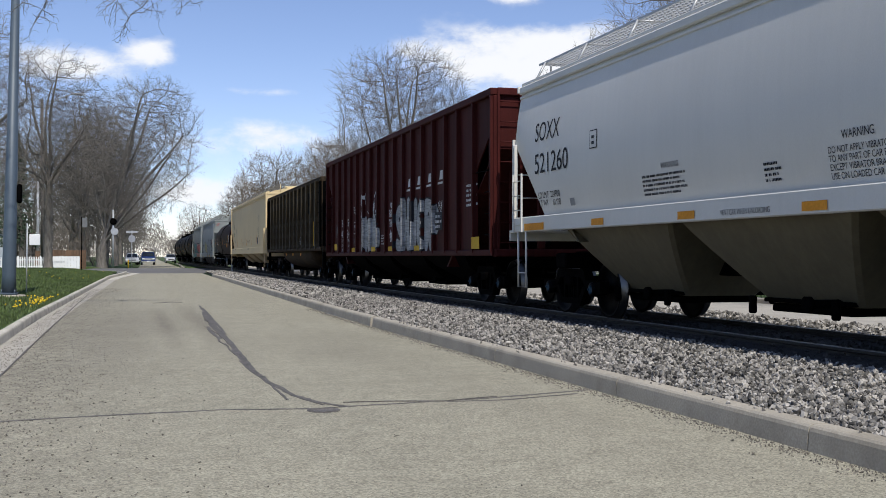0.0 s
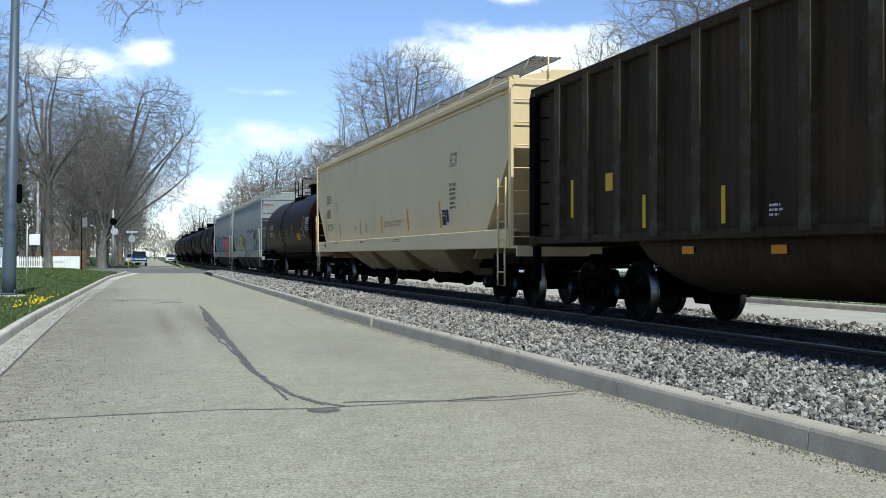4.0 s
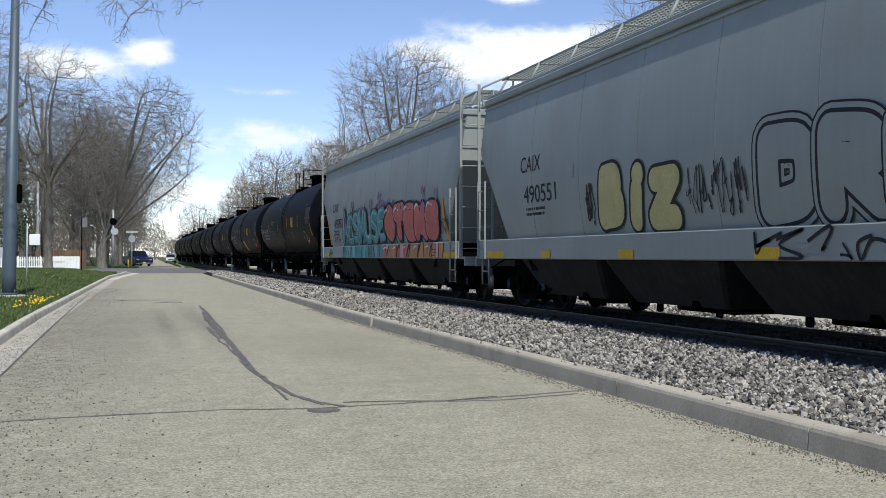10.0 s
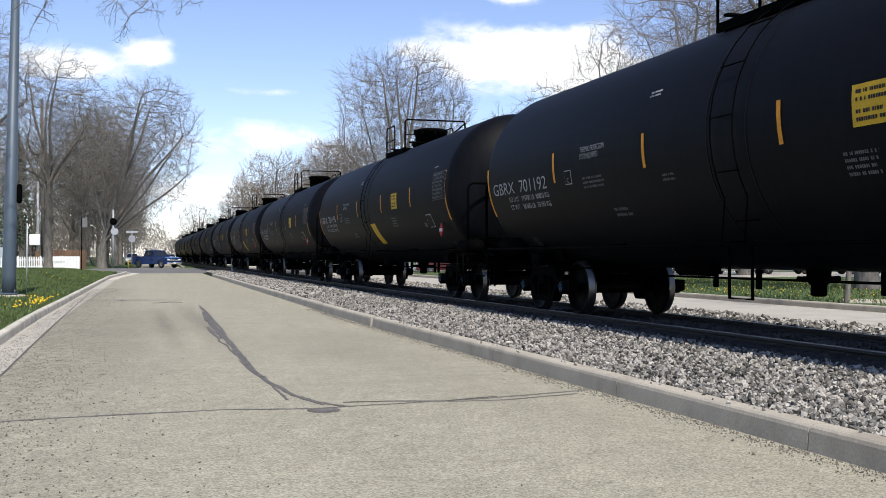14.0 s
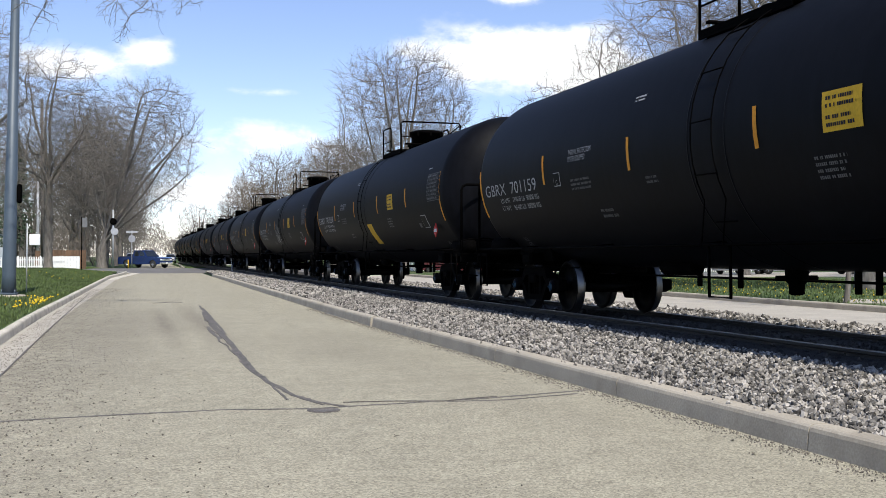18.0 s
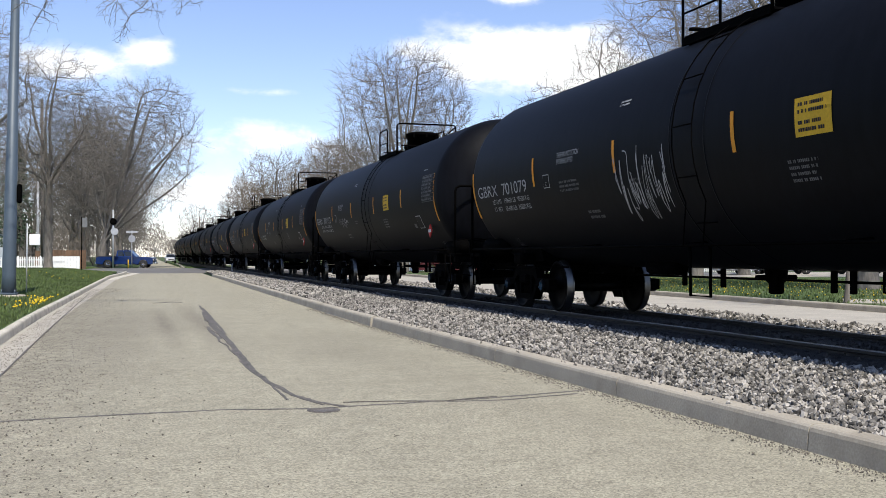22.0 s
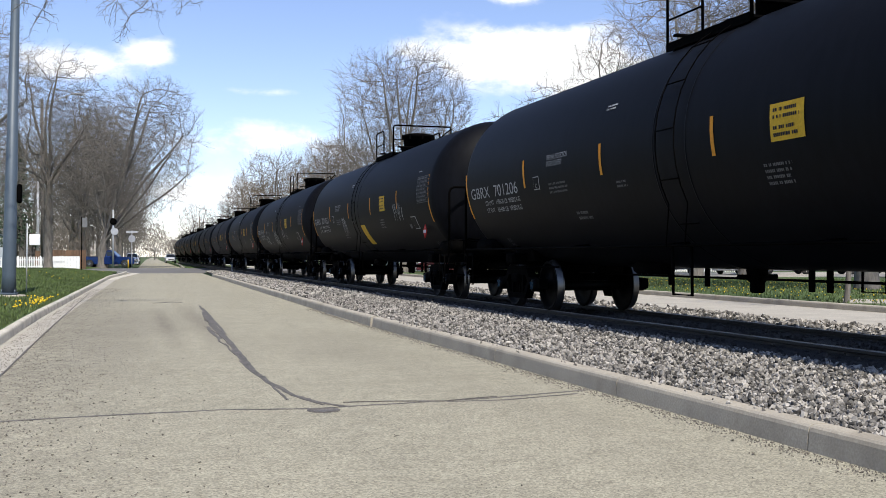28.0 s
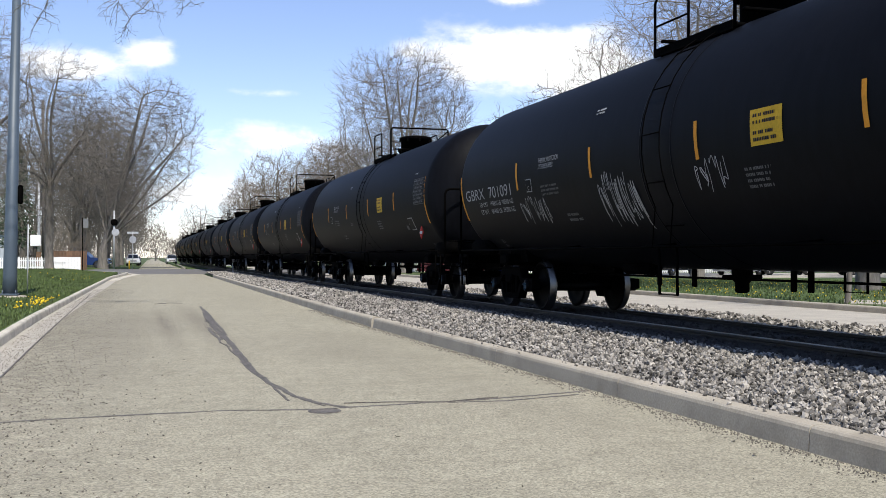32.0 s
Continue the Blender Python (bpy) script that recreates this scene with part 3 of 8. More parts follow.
        seam([(x0, y0), (x0 + rnd.uniform(-0.06, 0.06), y0 + 0.9), (x0 + rnd.uniform(-0.05, 0.07), y0 + 2.0)], rnd.uniform(0.015, 0.04))
    seam([(1.85, 9.3), (2.3, 9.25), (2.72, 9.12), (3.3, 9.3)], 0.02)
    seam([(0.75, 30.5), (1.2, 31.0), (1.5, 30.8)], 0.10)
    seam([(-1.3, 12.3), (-1.31, 16), (-1.30, 22), (-1.27, 30), (-1.22, 40)], 0.03)
    # small iron cover in the road
    b = Build()
    b.lathe([(0.10, -0.02), (0.14, -0.02), (0.14, 0.006), (0.115, 0.008), (0.112, 0.003), (0.02, 0.003)], pose(1.60, 8.88, 0), 28)
    tagged(part("valve_cover", b, "seal"), "small round iron valve cover set in the road", "valve cover")


def build_track():
    root = thing("track", "standard-gauge railway track on stone ballast", "railway track")
    tagged(root, kind="structure")
    section = [(-0.075, -0.185), (0.075, -0.185), (0.075, -0.172), (0.012, -0.155), (0.011, -0.05), (0.036, -0.038), (0.036, -0.006), (-0.036, -0.006), (-0.036, -0.038), (-0.011, -0.05), (-0.012, -0.155), (-0.075, -0.172)]
    head = [(-0.036, -0.0065), (0.036, -0.0065), (0.033, 0.0), (-0.033, 0.0)]
    for off in (-0.7525, 0.7525):
        for name, sec, mat, lab in (("rail", section, "rail", "rust-brown steel rail"), ("rail_head", head, "railhead", "polished running surface")):
            b = Build()
            rings = []
            for s in range(-40, 330, 5):
                x, y, h = on_track(s)
                rings.append([(x + (px + off) * math.cos(h), y - (px + off) * math.sin(h), RAIL_Z + pz) for px, pz in sec])
            b.loft(rings)
            part(name, b, mat, root, lab)
    tie = Build()
    tie.box((0, 0, 0), (2.6, 0.23, 0.18), 0.012)
    me = fix(tie.mesh("tie"))
    me.materials.append(M["tie"])
    for i in range(200):
        x, y, h = on_track(-6 + i * 0.53)
        ob = new("tie", me)
        ob.parent = root
        ob.matrix_basis = pose(x + random.uniform(-0.03, 0.03), y, RAIL_Z - 0.275, 0, 0, -math.degrees(h) + random.uniform(-0.6, 0.6))


def scatter_stones(name, count, spots, size, label, seed, mat="stone"):
    """Angular stones, joined: each a squashed, jittered block."""
    rnd = random.Random(seed)
    shapes = []
    for _ in range(14):
        vs = []
        for k in range(3):
            for j in range(4):
                a = math.pi / 2 * j + rnd.uniform(-0.5, 0.5) + k * 0.4
                r = (0.62, 1.0, 0.55)[k] * rnd.uniform(0.7, 1.2)
                vs.append(Vector((math.cos(a) * r, math.sin(a) * r, (-0.75, 0.0, 0.75)[k] + rnd.uniform(-0.2, 0.2))))
        fs = [(k * 4 + j, k * 4 + (j + 1) % 4, k * 4 + 4 + (j + 1) % 4, k * 4 + 4 + j) for k in range(2) for j in range(4)] + [(3, 2, 1, 0), (8, 9, 10, 11)]
        shapes.append((vs, fs))
    b = Build()
    for _ in range(count):
        x, y, z = spots(rnd)
        vs, fs = rnd.choice(shapes)
        q = Euler((rnd.uniform(0, 6.3), rnd.uniform(0, 6.3), rnd.uniform(0, 6.3))).to_matrix()
        s = size * rnd.choice((0.6, 0.8, 0.9, 1.0, 1.1, 1.35))
        g = Vector((s * rnd.uniform(0.9, 1.4), s, s * rnd.uniform(0.55, 0.9)))
        k = len(b.v)
        c = Vector((x, y, z))
        b.v += [(q @ Vector((p.x * g.x, p.y * g.y, p.z * g.z)) + c)[:] for p in vs]
        b.f += [tuple(i + k for i in f) for f in fs]
    b.smooth = [False] * len(b.f)
    return tagged(part(name, b, mat), label, "ballast" if "stone" in mat else "grit", kind="stuff")


def build_ballast():
    b = Build()
    rings, dirty = [], []
    for y in range(-40, 84, 4):
        o, t = bend(y), on_track(y)[0]
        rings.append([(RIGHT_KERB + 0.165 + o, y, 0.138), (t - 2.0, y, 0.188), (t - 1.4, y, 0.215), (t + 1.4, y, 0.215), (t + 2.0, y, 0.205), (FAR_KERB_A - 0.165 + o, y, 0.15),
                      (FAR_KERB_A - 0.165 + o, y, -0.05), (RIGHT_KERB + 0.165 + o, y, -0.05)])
        # strip under the train; its colour holds both oil and shade
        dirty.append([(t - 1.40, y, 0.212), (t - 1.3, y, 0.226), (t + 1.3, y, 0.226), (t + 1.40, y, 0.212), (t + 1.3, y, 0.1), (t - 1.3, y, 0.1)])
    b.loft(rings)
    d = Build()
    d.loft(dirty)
    tagged(part("track_bed", d, "oily_shaded_bed"), "oily ballast bed between and beside the rails, coloured darker for the train's shade", "ballast", kind="structure")
    tagged(part("ballast_bed", b, "bed"), "bed of stone ballast under the track, coloured dark for the shaded gaps between stones", "ballast", kind="structure")

    def near(rnd):
        y = 3.8 + 25 * rnd.random() ** 1.4
        x0, x1 = RIGHT_KERB + 0.2 + bend(y), on_track(y)[0] - 1.38
        x = rnd.uniform(x0, x1)
        k = (x - x0) / (x1 - x0)
        return x, y, 0.152 + 0.055 * k + rnd.uniform(-0.016, 0.030)

    def mid(rnd):
        y = rnd.uniform(28, 82)
        x0, x1 = RIGHT_KERB + 0.2 + bend(y), on_track(y)[0] - 1.38
        x = rnd.uniform(x0, x1)
        return x, y, 0.16 + 0.05 * (x - x0) / (x1 - x0) + rnd.uniform(-0.01, 0.04)

    def far(rnd):
        y = rnd.uniform(8, 60)
        x = rnd.uniform(on_track(y)[0] + 1.38, FAR_KERB_A - 0.2 + bend(y))
        return x, y, 0.18 + rnd.uniform(-0.01, 0.04)

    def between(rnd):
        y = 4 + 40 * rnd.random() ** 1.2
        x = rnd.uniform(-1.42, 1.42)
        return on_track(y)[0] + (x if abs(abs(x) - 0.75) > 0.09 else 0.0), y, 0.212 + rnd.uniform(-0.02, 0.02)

    scatter_stones("ballast_stones_near", 28000, near, 0.0245, "loose angular grey and white ballast stones", 1)
    scatter_stones("ballast_stones_along", 9000, mid, 0.042, "loose grey ballast stones along the track", 2)
    scatter_stones("ballast_stones_far_side", 6000, far, 0.045, "loose grey ballast stones on the far side of the track", 3)
    scatter_stones("ballast_stones_track", 6500, between, 0.036, "oily ballast stones between and beside the rails, coloured darker for the train's shade", 4, "oily_shaded_stone")


def build_road_litter():
    def edge(rnd):
        y = 5 + 40 * rnd.random() ** 1.4
        return LEFT_KERB + 0.08 + abs(rnd.gauss(0.25, 0.75)) + bend(y), y, 0.003

    def right_edge(rnd):
        y = 4 + 22 * rnd.random() ** 1.2
        return RIGHT_KERB - 0.02 - abs(rnd.gauss(0, 0.10)) + bend(y), y, 0.003

    def anywhere(rnd):
        y = 4 + 30 * rnd.random() ** 1.3
        return rnd.uniform(LEFT_KERB + 0.4, RIGHT_KERB - 0.1) + bend(y), y, 0.002

    def spilled(rnd):
        y = 4 + 16 * rnd.random()
        return RIGHT_KERB + 0.03 + 0.11 * rnd.random() + bend(y), y, 0.184

    scatter_stones("gutter_grit", 7000, edge, 0.0072, "dark grit along the gutter", 11, "grit")
    scatter_stones("kerb_dirt", 3500, right_edge, 0.007, "dirt and chips along the kerb's foot", 12, "grit")
    scatter_stones("road_chips", 900, anywhere, 0.0045, "loose chips on the road", 13, "grit")
    scatter_stones("spilled_stones", 60, spilled, 0.016, "ballast chips on the kerb", 14)
    # a few leaves and twigs
    for x, y, a in ((1.87, 7.42, 20), (-0.95, 7.9, 100), (-1.0, 8.2, 60), (3.95, 6.1, 30), (-0.2, 9.9, 160), (4.1, 6.6, 80), (1.2, 14.0, 10)):
        b = Build()
        b.add([(-0.03, 0, 0.004), (0, -0.014, 0.012), (0.03, 0, 0.006), (0, 0.014, 0.012)], [(0, 1, 2, 3)])
        leaf = part("dead_leaf", b, "mud")
        leaf.matrix_basis = pose(x, y, 0.002, 0, 0, a)
        tagged(leaf, "small dry brown leaf lying on the road", "leaf", "fallen leaves")


build_streets()
build_road_litter()
build_track()
build_ballast()

# ---- the train ----
# Every car is built about its middle at rail level: y runs along the track away from the camera's end, the seen side is at -x.
CARS = []          # (thing, first and last moment at which its couplings pass the reference line, half distance of bogies)
HALF = 1.55


def bogie_meshes():
    b = Build()
    for s in (-1, 1):
        x0, x1 = (s * 0.93, s * 1.09) if s > 0 else (s * 1.09, s * 0.93)
        b.plate([(-1.16, 0.40), (-1.16, 0.58), (-0.62, 0.60), (-0.50, 0.78), (0.50, 0.78), (0.62, 0.60), (1.16, 0.58), (1.16, 0.40), (0.95, 0.36), (0.62, 0.47), (0.42, 0.64), (-0.42, 0.64), (-0.62, 0.47), (-0.95, 0.36)], "x", x0, x1)
        b.plate([(-0.62, 0.47), (-0.40, 0.20), (0.40, 0.20), (0.62, 0.47), (0.52, 0.52), (0.34, 0.30), (-0.34, 0.30), (-0.52, 0.52)], "x", x0, x1)
        for y in (-0.27, 0.27):
            b.box(((x0 + x1) / 2, y, 0.46), (0.14, 0.07, 0.36))
        for y in (-0.15, -0.05, 0.05, 0.15):
            b.tube([((x0 + x1) / 2, y, 0.29), ((x0 + x1) / 2, y, 0.52)], 0.045, 7)
    b.box((0, 0, 0.58), (2.3, 0.34, 0.16), 0.03)
    b.lathe([(0.2, 0.62), (0.2, 0.74), (0.16, 0.76)], Matrix.Identity(4), 14)
    for y in (-0.36, 0.36):
        b.box((0, y, 0.42), (1.7, 0.08, 0.16), 0.02)
        for s in (-1, 1):
            b.box((s * 0.75, y * 1.15, 0.46), (0.12, 0.07, 0.3), 0.02)
    w = Build()
    turn = Euler((0, radians(90), 0)).to_matrix().to_4x4()
    for s in (-1, 1):
        w.lathe([(0.10, s * 0.62), (0.16, s * 0.665), (0.38, s * 0.70), (0.40, s * 0.675), (0.482, s * 0.68), (0.482, s * 0.71), (0.457, s * 0.725), (0.452, s * 0.81),
                 (0.40, s * 0.81), (0.38, s * 0.755), (0.15, s * 0.80), (0.10, s * 0.82)], turn, 28)
        w.lathe([(0.075, s * 0.85), (0.115, s * 0.93), (0.115, s * 1.12), (0.07, s * 1.135)], turn, 14)
        for k in range(3):
            a = 2 * math.pi * k / 3
            w.box((s * 1.14, math.cos(a) * 0.055, math.sin(a) * 0.055), (0.03, 0.03, 0.03))
    w.tube([(-0.9, 0, 0), (0.9, 0, 0)], 0.085, 12)
    return fix(b.mesh("bogie")), fix(w.mesh("wheelset"))


BOGIE, WHEELSET = bogie_meshes()
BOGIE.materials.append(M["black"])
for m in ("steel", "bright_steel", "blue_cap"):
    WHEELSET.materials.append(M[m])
for face in WHEELSET.polygons:
    c = face.center
    ring = max(math.hypot(WHEELSET.vertices[i].co.y, WHEELSET.vertices[i].co.z) for i in face.vertices)
    inner = min(math.hypot(WHEELSET.vertices[i].co.y, WHEELSET.vertices[i].co.z) for i in face.vertices)
    if inner > 0.44:
        face.material_index = 1
    elif abs(c.x) > 1.13 and ring < 0.09:
        face.material_index = 2


def add_bogies(car, bc):
    for y in (-bc, bc):
        bo = new("bogie", BOGIE)
        bo.parent = car
        bo.location = (0, y, 0)
        for s in (-1, 1):
            w = new("wheelset", WHEELSET)
            w.parent = bo
            w.location = (0, s * 0.89, 0.457)


def coupler(car, L, mat="black"):
    for s in (-1, 1):
        b = Build()
        y = s * (L / 2)
        b.box((0, s * (L / 2 - 0.55), 0.88), (0.16, 0.9, 0.2), 0.02)
        b.box((-0.05, y - s * 0.10, 0.88), (0.28, 0.22, 0.30), 0.05)
        b.tube([(0.3, s * (L / 2 - 0.5), 0.75), (0.3, s * (L / 2 - 0.25), 0.45), (0.25, y, 0.38)], 0.025, 6)
        b.tube([(-0.35, s * (L / 2 - 0.45), 0.95), (-0.9, s * (L / 2 - 0.42), 0.92), (-1.2, s * (L / 2 - 0.42), 0.75)], 0.014, 6)
        part("coupler", b, mat, car)


def ladder(name, car, mat, x, y, z0, z1, wide, along, rungs, r=0.012, post=0.03):
    """A ladder whose rungs run along 'x' or 'y'; the rungs are parts of it."""
    d = Vector((wide / 2, 0, 0)) if along == "x" else Vector((0, wide / 2, 0))
    c = Vector((x, y, 0))
    b = Build()
    for s in (-1, 1):
        p = c + d * s
        b.box((p.x, p.y, (z0 + z1) / 2), (post * 1.6, post, z1 - z0))
    root = part(name, b, mat, car)
    b = Build()
    b.tube([-d, d], r, 6)
    me = fix(b.mesh("rung"))
    me.materials.append(M[mat])
    for i in range(rungs):
        ob = new("rung", me)
        ob.parent = root
        ob.location = (x, y, z0 + (z1 - z0) * (i + 0.5) / rungs)
    return root


def wrap(me, y_left, z0, side):
    """Lays a flat mesh (u to the reader's right, v up) on a car's seen side."""
    for v in me.vertices:
        z = z0 + v.co.y
        v.co = (-(side(z) + 0.007 + v.co.z), y_left - v.co.x, z)
    me.update()
    return me


def text_mesh(text, wide, high, thin=0.0):
    """Words in the built-in font as a flat mesh of the given width and height."""
    cu = bpy.data.curves.new("words", "FONT")
    cu.body, cu.space_line, cu.offset = text, 0.9, -thin
    tmp = bpy.data.objects.new("words", cu)
    me = bpy.data.meshes.new_from_object(tmp)
    bpy.data.objects.remove(tmp)
    x0, x1 = min(v.co.x for v in me.vertices), max(v.co.x for v in me.vertices)
    z1, zb = max(v.co.y for v in me.vertices), min(v.co.y for v in me.vertices)
    k = high / (z1 - zb)
    kx = k if wide is None else wide / (x1 - x0)
    for v in me.vertices:
        v.co = ((v.co.x - x0) * kx, (v.co.y - zb) * k, 0)
    return me


def letters(car, text, y_left, z0, high, side, mat, wide=None, name="lettering", thin=0.0):
    return part(name, wrap(text_mesh(text, wide, high, thin), y_left, z0, side), mat, car, kind="stuff")


def bar_mesh(name, wide, high, rows, seed):
    """Lines of print too small to read: short bars."""
    rnd = random.Random(seed)
    b = Build()
    pitch = high / rows
    for r in range(rows):
        x, z = 0.0, high - (r + 0.75) * pitch
        end = wide * rnd.uniform(0.7, 1.0)
        while x < end:
            w = min(rnd.choice((0.22, 0.34, 0.34, 0.42)) * pitch, end - x)
            b.add([(x, z, 0), (x + w, z, 0), (x + w, z + pitch * 0.5, 0), (x, z + pitch * 0.5, 0)], [(0, 1, 2, 3)])
            x += w + pitch * rnd.choice((0.12, 0.12, 0.12, 0.5))
    return b.mesh(name)


def bars(car, y_left, z0, wide, high, rows, side, mat, seed=0, name="small_print"):
    return tagged(part(name, wrap(bar_mesh(name, wide, high, rows, seed), y_left, z0, side), mat, car), kind="stuff")


def panel(car, y_left, z0, wide, high, side, mat, name="sticker", lean=0.0, off=0.0, label=""):
    b = Build()
    n = max(2, int(high / 0.12))
    for i in range(n + 1):
        z = high * i / n
        b.v += [(lean * z, z, off), (lean * z + wide, z, off)]
    b.f = [(2 * i, 2 * i + 1, 2 * i + 3, 2 * i + 2) for i in range(n)]
    b.smooth = [False] * n
    return part(name, wrap(b.mesh(name), y_left, z0, side), mat, car, label)


def ribbon(b, pts, w, off=0.004):
    pts = [Vector((*p, 0)) for p in pts]
    k = len(b.v)
    for i, p in enumerate(pts):
        d = (pts[min(i + 1, len(pts) - 1)] - pts[max(i - 1, 0)])
        d = d.normalized() if d.length else Vector((1, 0, 0))
        q = Vector((-d.y, d.x, 0)) * w / 2
        b.v += [(p + q + Vector((0, 0, off)))[:], (p - q + Vector((0, 0, off)))[:]]
    for i in range(len(pts) - 1):
        b.f.append((k + 2 * i, k + 2 * i + 1, k + 2 * i + 3, k + 2 * i + 2))
        b.smooth.append(False)


def curve2(ctrl, closed=False, n=6):
    """Catmull-Rom through control points."""
    P = [Vector((*c, 0)) for c in ctrl]
    out, m = [], len(P)
    for i in range(m if closed else m - 1):
        a, b, c, d = (P[(i - 1) % m] if closed or i else P[0], P[i], P[(i + 1) % m], P[(i + 2) % m] if closed or i + 2 < m else P[-1])
        for k in range(n):
            t = k / n
            q = 0.5 * ((2 * b) + (c - a) * t + (2 * a - 5 * b + 4 * c - d) * t * t + (3 * b - a - 3 * c + d) * t ** 3)
            out.append((q.x, q.y))
    out.append(out[0] if closed else ctrl[-1])
    return out


# letters as brush strokes in a unit square
GLYPHS = {
    "A": [[(0.0, 0.0), (0.25, 0.5), (0.5, 1.0)], [(0.5, 1.0), (0.75, 0.5), (1.0, 0.0)], [(0.2, 0.36), (0.8, 0.36)]],
    "B": [[(0.1, 0.0), (0.12, 1.0)], [(0.12, 1.0), (0.7, 0.95), (0.75, 0.66), (0.2, 0.54)], [(0.2, 0.54), (0.9, 0.48), (0.95, 0.1), (0.1, 0.02)]],
    "D": [[(0.1, 0.0), (0.1, 1.0)], [(0.1, 1.0), (0.75, 0.92), (1.0, 0.5), (0.8, 0.1), (0.1, 0.0)]],
    "E": [[(0.95, 1.0), (0.25, 0.95), (0.05, 0.5), (0.25, 0.06), (1.0, 0.02)], [(0.15, 0.52), (0.8, 0.56)]],
    "H": [[(0.1, 0.0), (0.05, 1.0)], [(0.9, 0.0), (0.95, 1.0)], [(0.1, 0.5), (0.9, 0.45)]],
    "I": [[(0.5, 0.0), (0.55, 0.66)], [(0.58, 0.98), (0.6, 1.0)]],
    "M": [[(0.0, 0.0), (0.1, 1.0)], [(0.1, 1.0), (0.5, 0.35), (0.9, 1.0)], [(0.9, 1.0), (1.0, 0.0)]],
    "O": [[(0.5, 1.0), (0.05, 0.7), (0.05, 0.28), (0.5, 0.0), (0.95, 0.28), (0.95, 0.72), (0.5, 1.0)]],
    "R": [[(0.1, 0.0), (0.1, 1.0)], [(0.1, 1.0), (0.85, 0.92), (0.85, 0.58), (0.15, 0.5)], [(0.4, 0.5), (0.95, 0.0)]],
    "S": [[(0.95, 0.92), (0.35, 1.0), (0.05, 0.74), (0.5, 0.52), (0.95, 0.28), (0.6, 0.0), (0.02, 0.08)]],
    "T": [[(0.0, 0.96), (1.0, 1.0)], [(0.5, 0.95), (0.48, 0.0)]],
    "U": [[(0.05, 1.0), (0.08, 0.25), (0.5, 0.0), (0.92, 0.25), (0.95, 1.0)]],
    "Z": [[(0.05, 0.98), (0.95, 1.0)], [(0.95, 1.0), (0.05, 0.02)], [(0.05, 0.02), (1.0, 0.06)]]}


def brush(b, pts, w, off, taper=0.0):
    """A stroke with round ends; taper narrows it to a point."""
    k = len(b.v)
    V = [Vector((*p, 0)) for p in pts]
    n = len(V)
    for i, p in enumerate(V):
        d = V[min(i + 1, n - 1)] - V[max(i - 1, 0)]
        d = d.normalized() if d.length > 1e-6 else Vector((1, 0, 0))
        q = Vector((-d.y, d.x, 0)) * w / 2 * (1 - taper * (i / (n - 1)) ** 2)
        b.v += [(p.x + q.x, p.y + q.y, off), (p.x, p.y, off), (p.x - q.x, p.y - q.y, off)]
    for i in range(n - 1):
        for j in (0, 1):
            b.f.append((k + 3 * i + j, k + 3 * i + j + 1, k + 3 * i + 4 + j, k + 3 * i + 3 + j))
    for p, r, q in ((V[0], w / 2, V[0] - V[1]), (V[-1], w / 2 * (1 - taper), V[-1] - V[-2])):
        c = len(b.v)
        a0 = math.atan2(q.y, q.x) - math.pi / 2
        b.v += [(p.x, p.y, off)] + [(p.x + r * math.cos(a0 + math.pi * a / 8), p.y + r * math.sin(a0 + math.pi * a / 8), off) for a in range(9)]
        b.f += [(c, c + 1 + a, c + 2 + a) for a in range(8)]
    b.smooth = [False] * len(b.f)


def fat_letters(car, word, y_left, z0, wide, high, side, fill, line, fat=0.3, edge=0.05, lean=0.08, off=0.0, tight=0.95, shine=None, shade=None, taper=0.0, seed=1, echo=0):
    """A painted piece: swollen letters one over the other, each with its outline; echo draws thinner lines round the outline."""
    rnd = random.Random(seed)
    n = len(word)
    w = wide / n
    fat = fat * min(w, high)
    for i, ch in enumerate(word):
        lift, grow = rnd.uniform(-0.05, 0.05) * high, rnd.uniform(0.92, 1.04)
        wild = [(rnd.uniform(-0.06, 0.06), rnd.uniform(-0.05, 0.05)) for _ in range(24)]
        strokes = []
        for m, g in enumerate(GLYPHS[ch]):
            pts = []
            for j, (u, v) in enumerate(g):
                du, dv = wild[(m * 5 + j) % 24] if 0 < j < len(g) - 1 else (0, 0)
                x = i * w + fat * 0.6 + (u + du) * (w * tight - fat * 1.0)
                z = fat * 0.5 + (v + dv) * (high * grow - fat) + lift
                pts.append((x + lean * z, max(fat * 0.5, z)))
            strokes.append(curve2(pts, False, 7) if len(pts) > 2 else [(pts[0][0] + (pts[1][0] - pts[0][0]) * k / 8, pts[0][1] + (pts[1][1] - pts[0][1]) * k / 8) for k in range(9)])
        base = off + 0.004 * i
        for mat, width, lay, shift, name in [(line, fat + 2 * edge + 0.16 * (e + 1), -0.0016 * (e + 1), 0.0, "graffiti_echo") for e in range(echo)] + \
                [(fill, fat + 2 * edge + 0.16 * (e + 1) - 0.05, -0.0016 * (e + 1) + 0.0008, 0.0, "graffiti_echo") for e in range(echo)] + \
                [(line, fat + 2 * edge, 0.0, 0.0, "graffiti_outline"), (fill, fat, 0.0012, 0.0, "graffiti_letter"), (shade, fat * 0.45, 0.0018, -0.22, "graffiti_shade"), (shine, fat * 0.16, 0.0024, 0.24, "graffiti_shine")]:
            if mat is None:
                continue
            b = Build()
            for m, st in enumerate(strokes):
                brush(b, [(x - shift * fat * 0.6, z + shift * fat) for x, z in st], width, base + 0.006 + lay + 0.0003 * m, taper)
            tagged(part(name, wrap(b.mesh(name), y_left, z0, side), mat, car), kind="stuff")


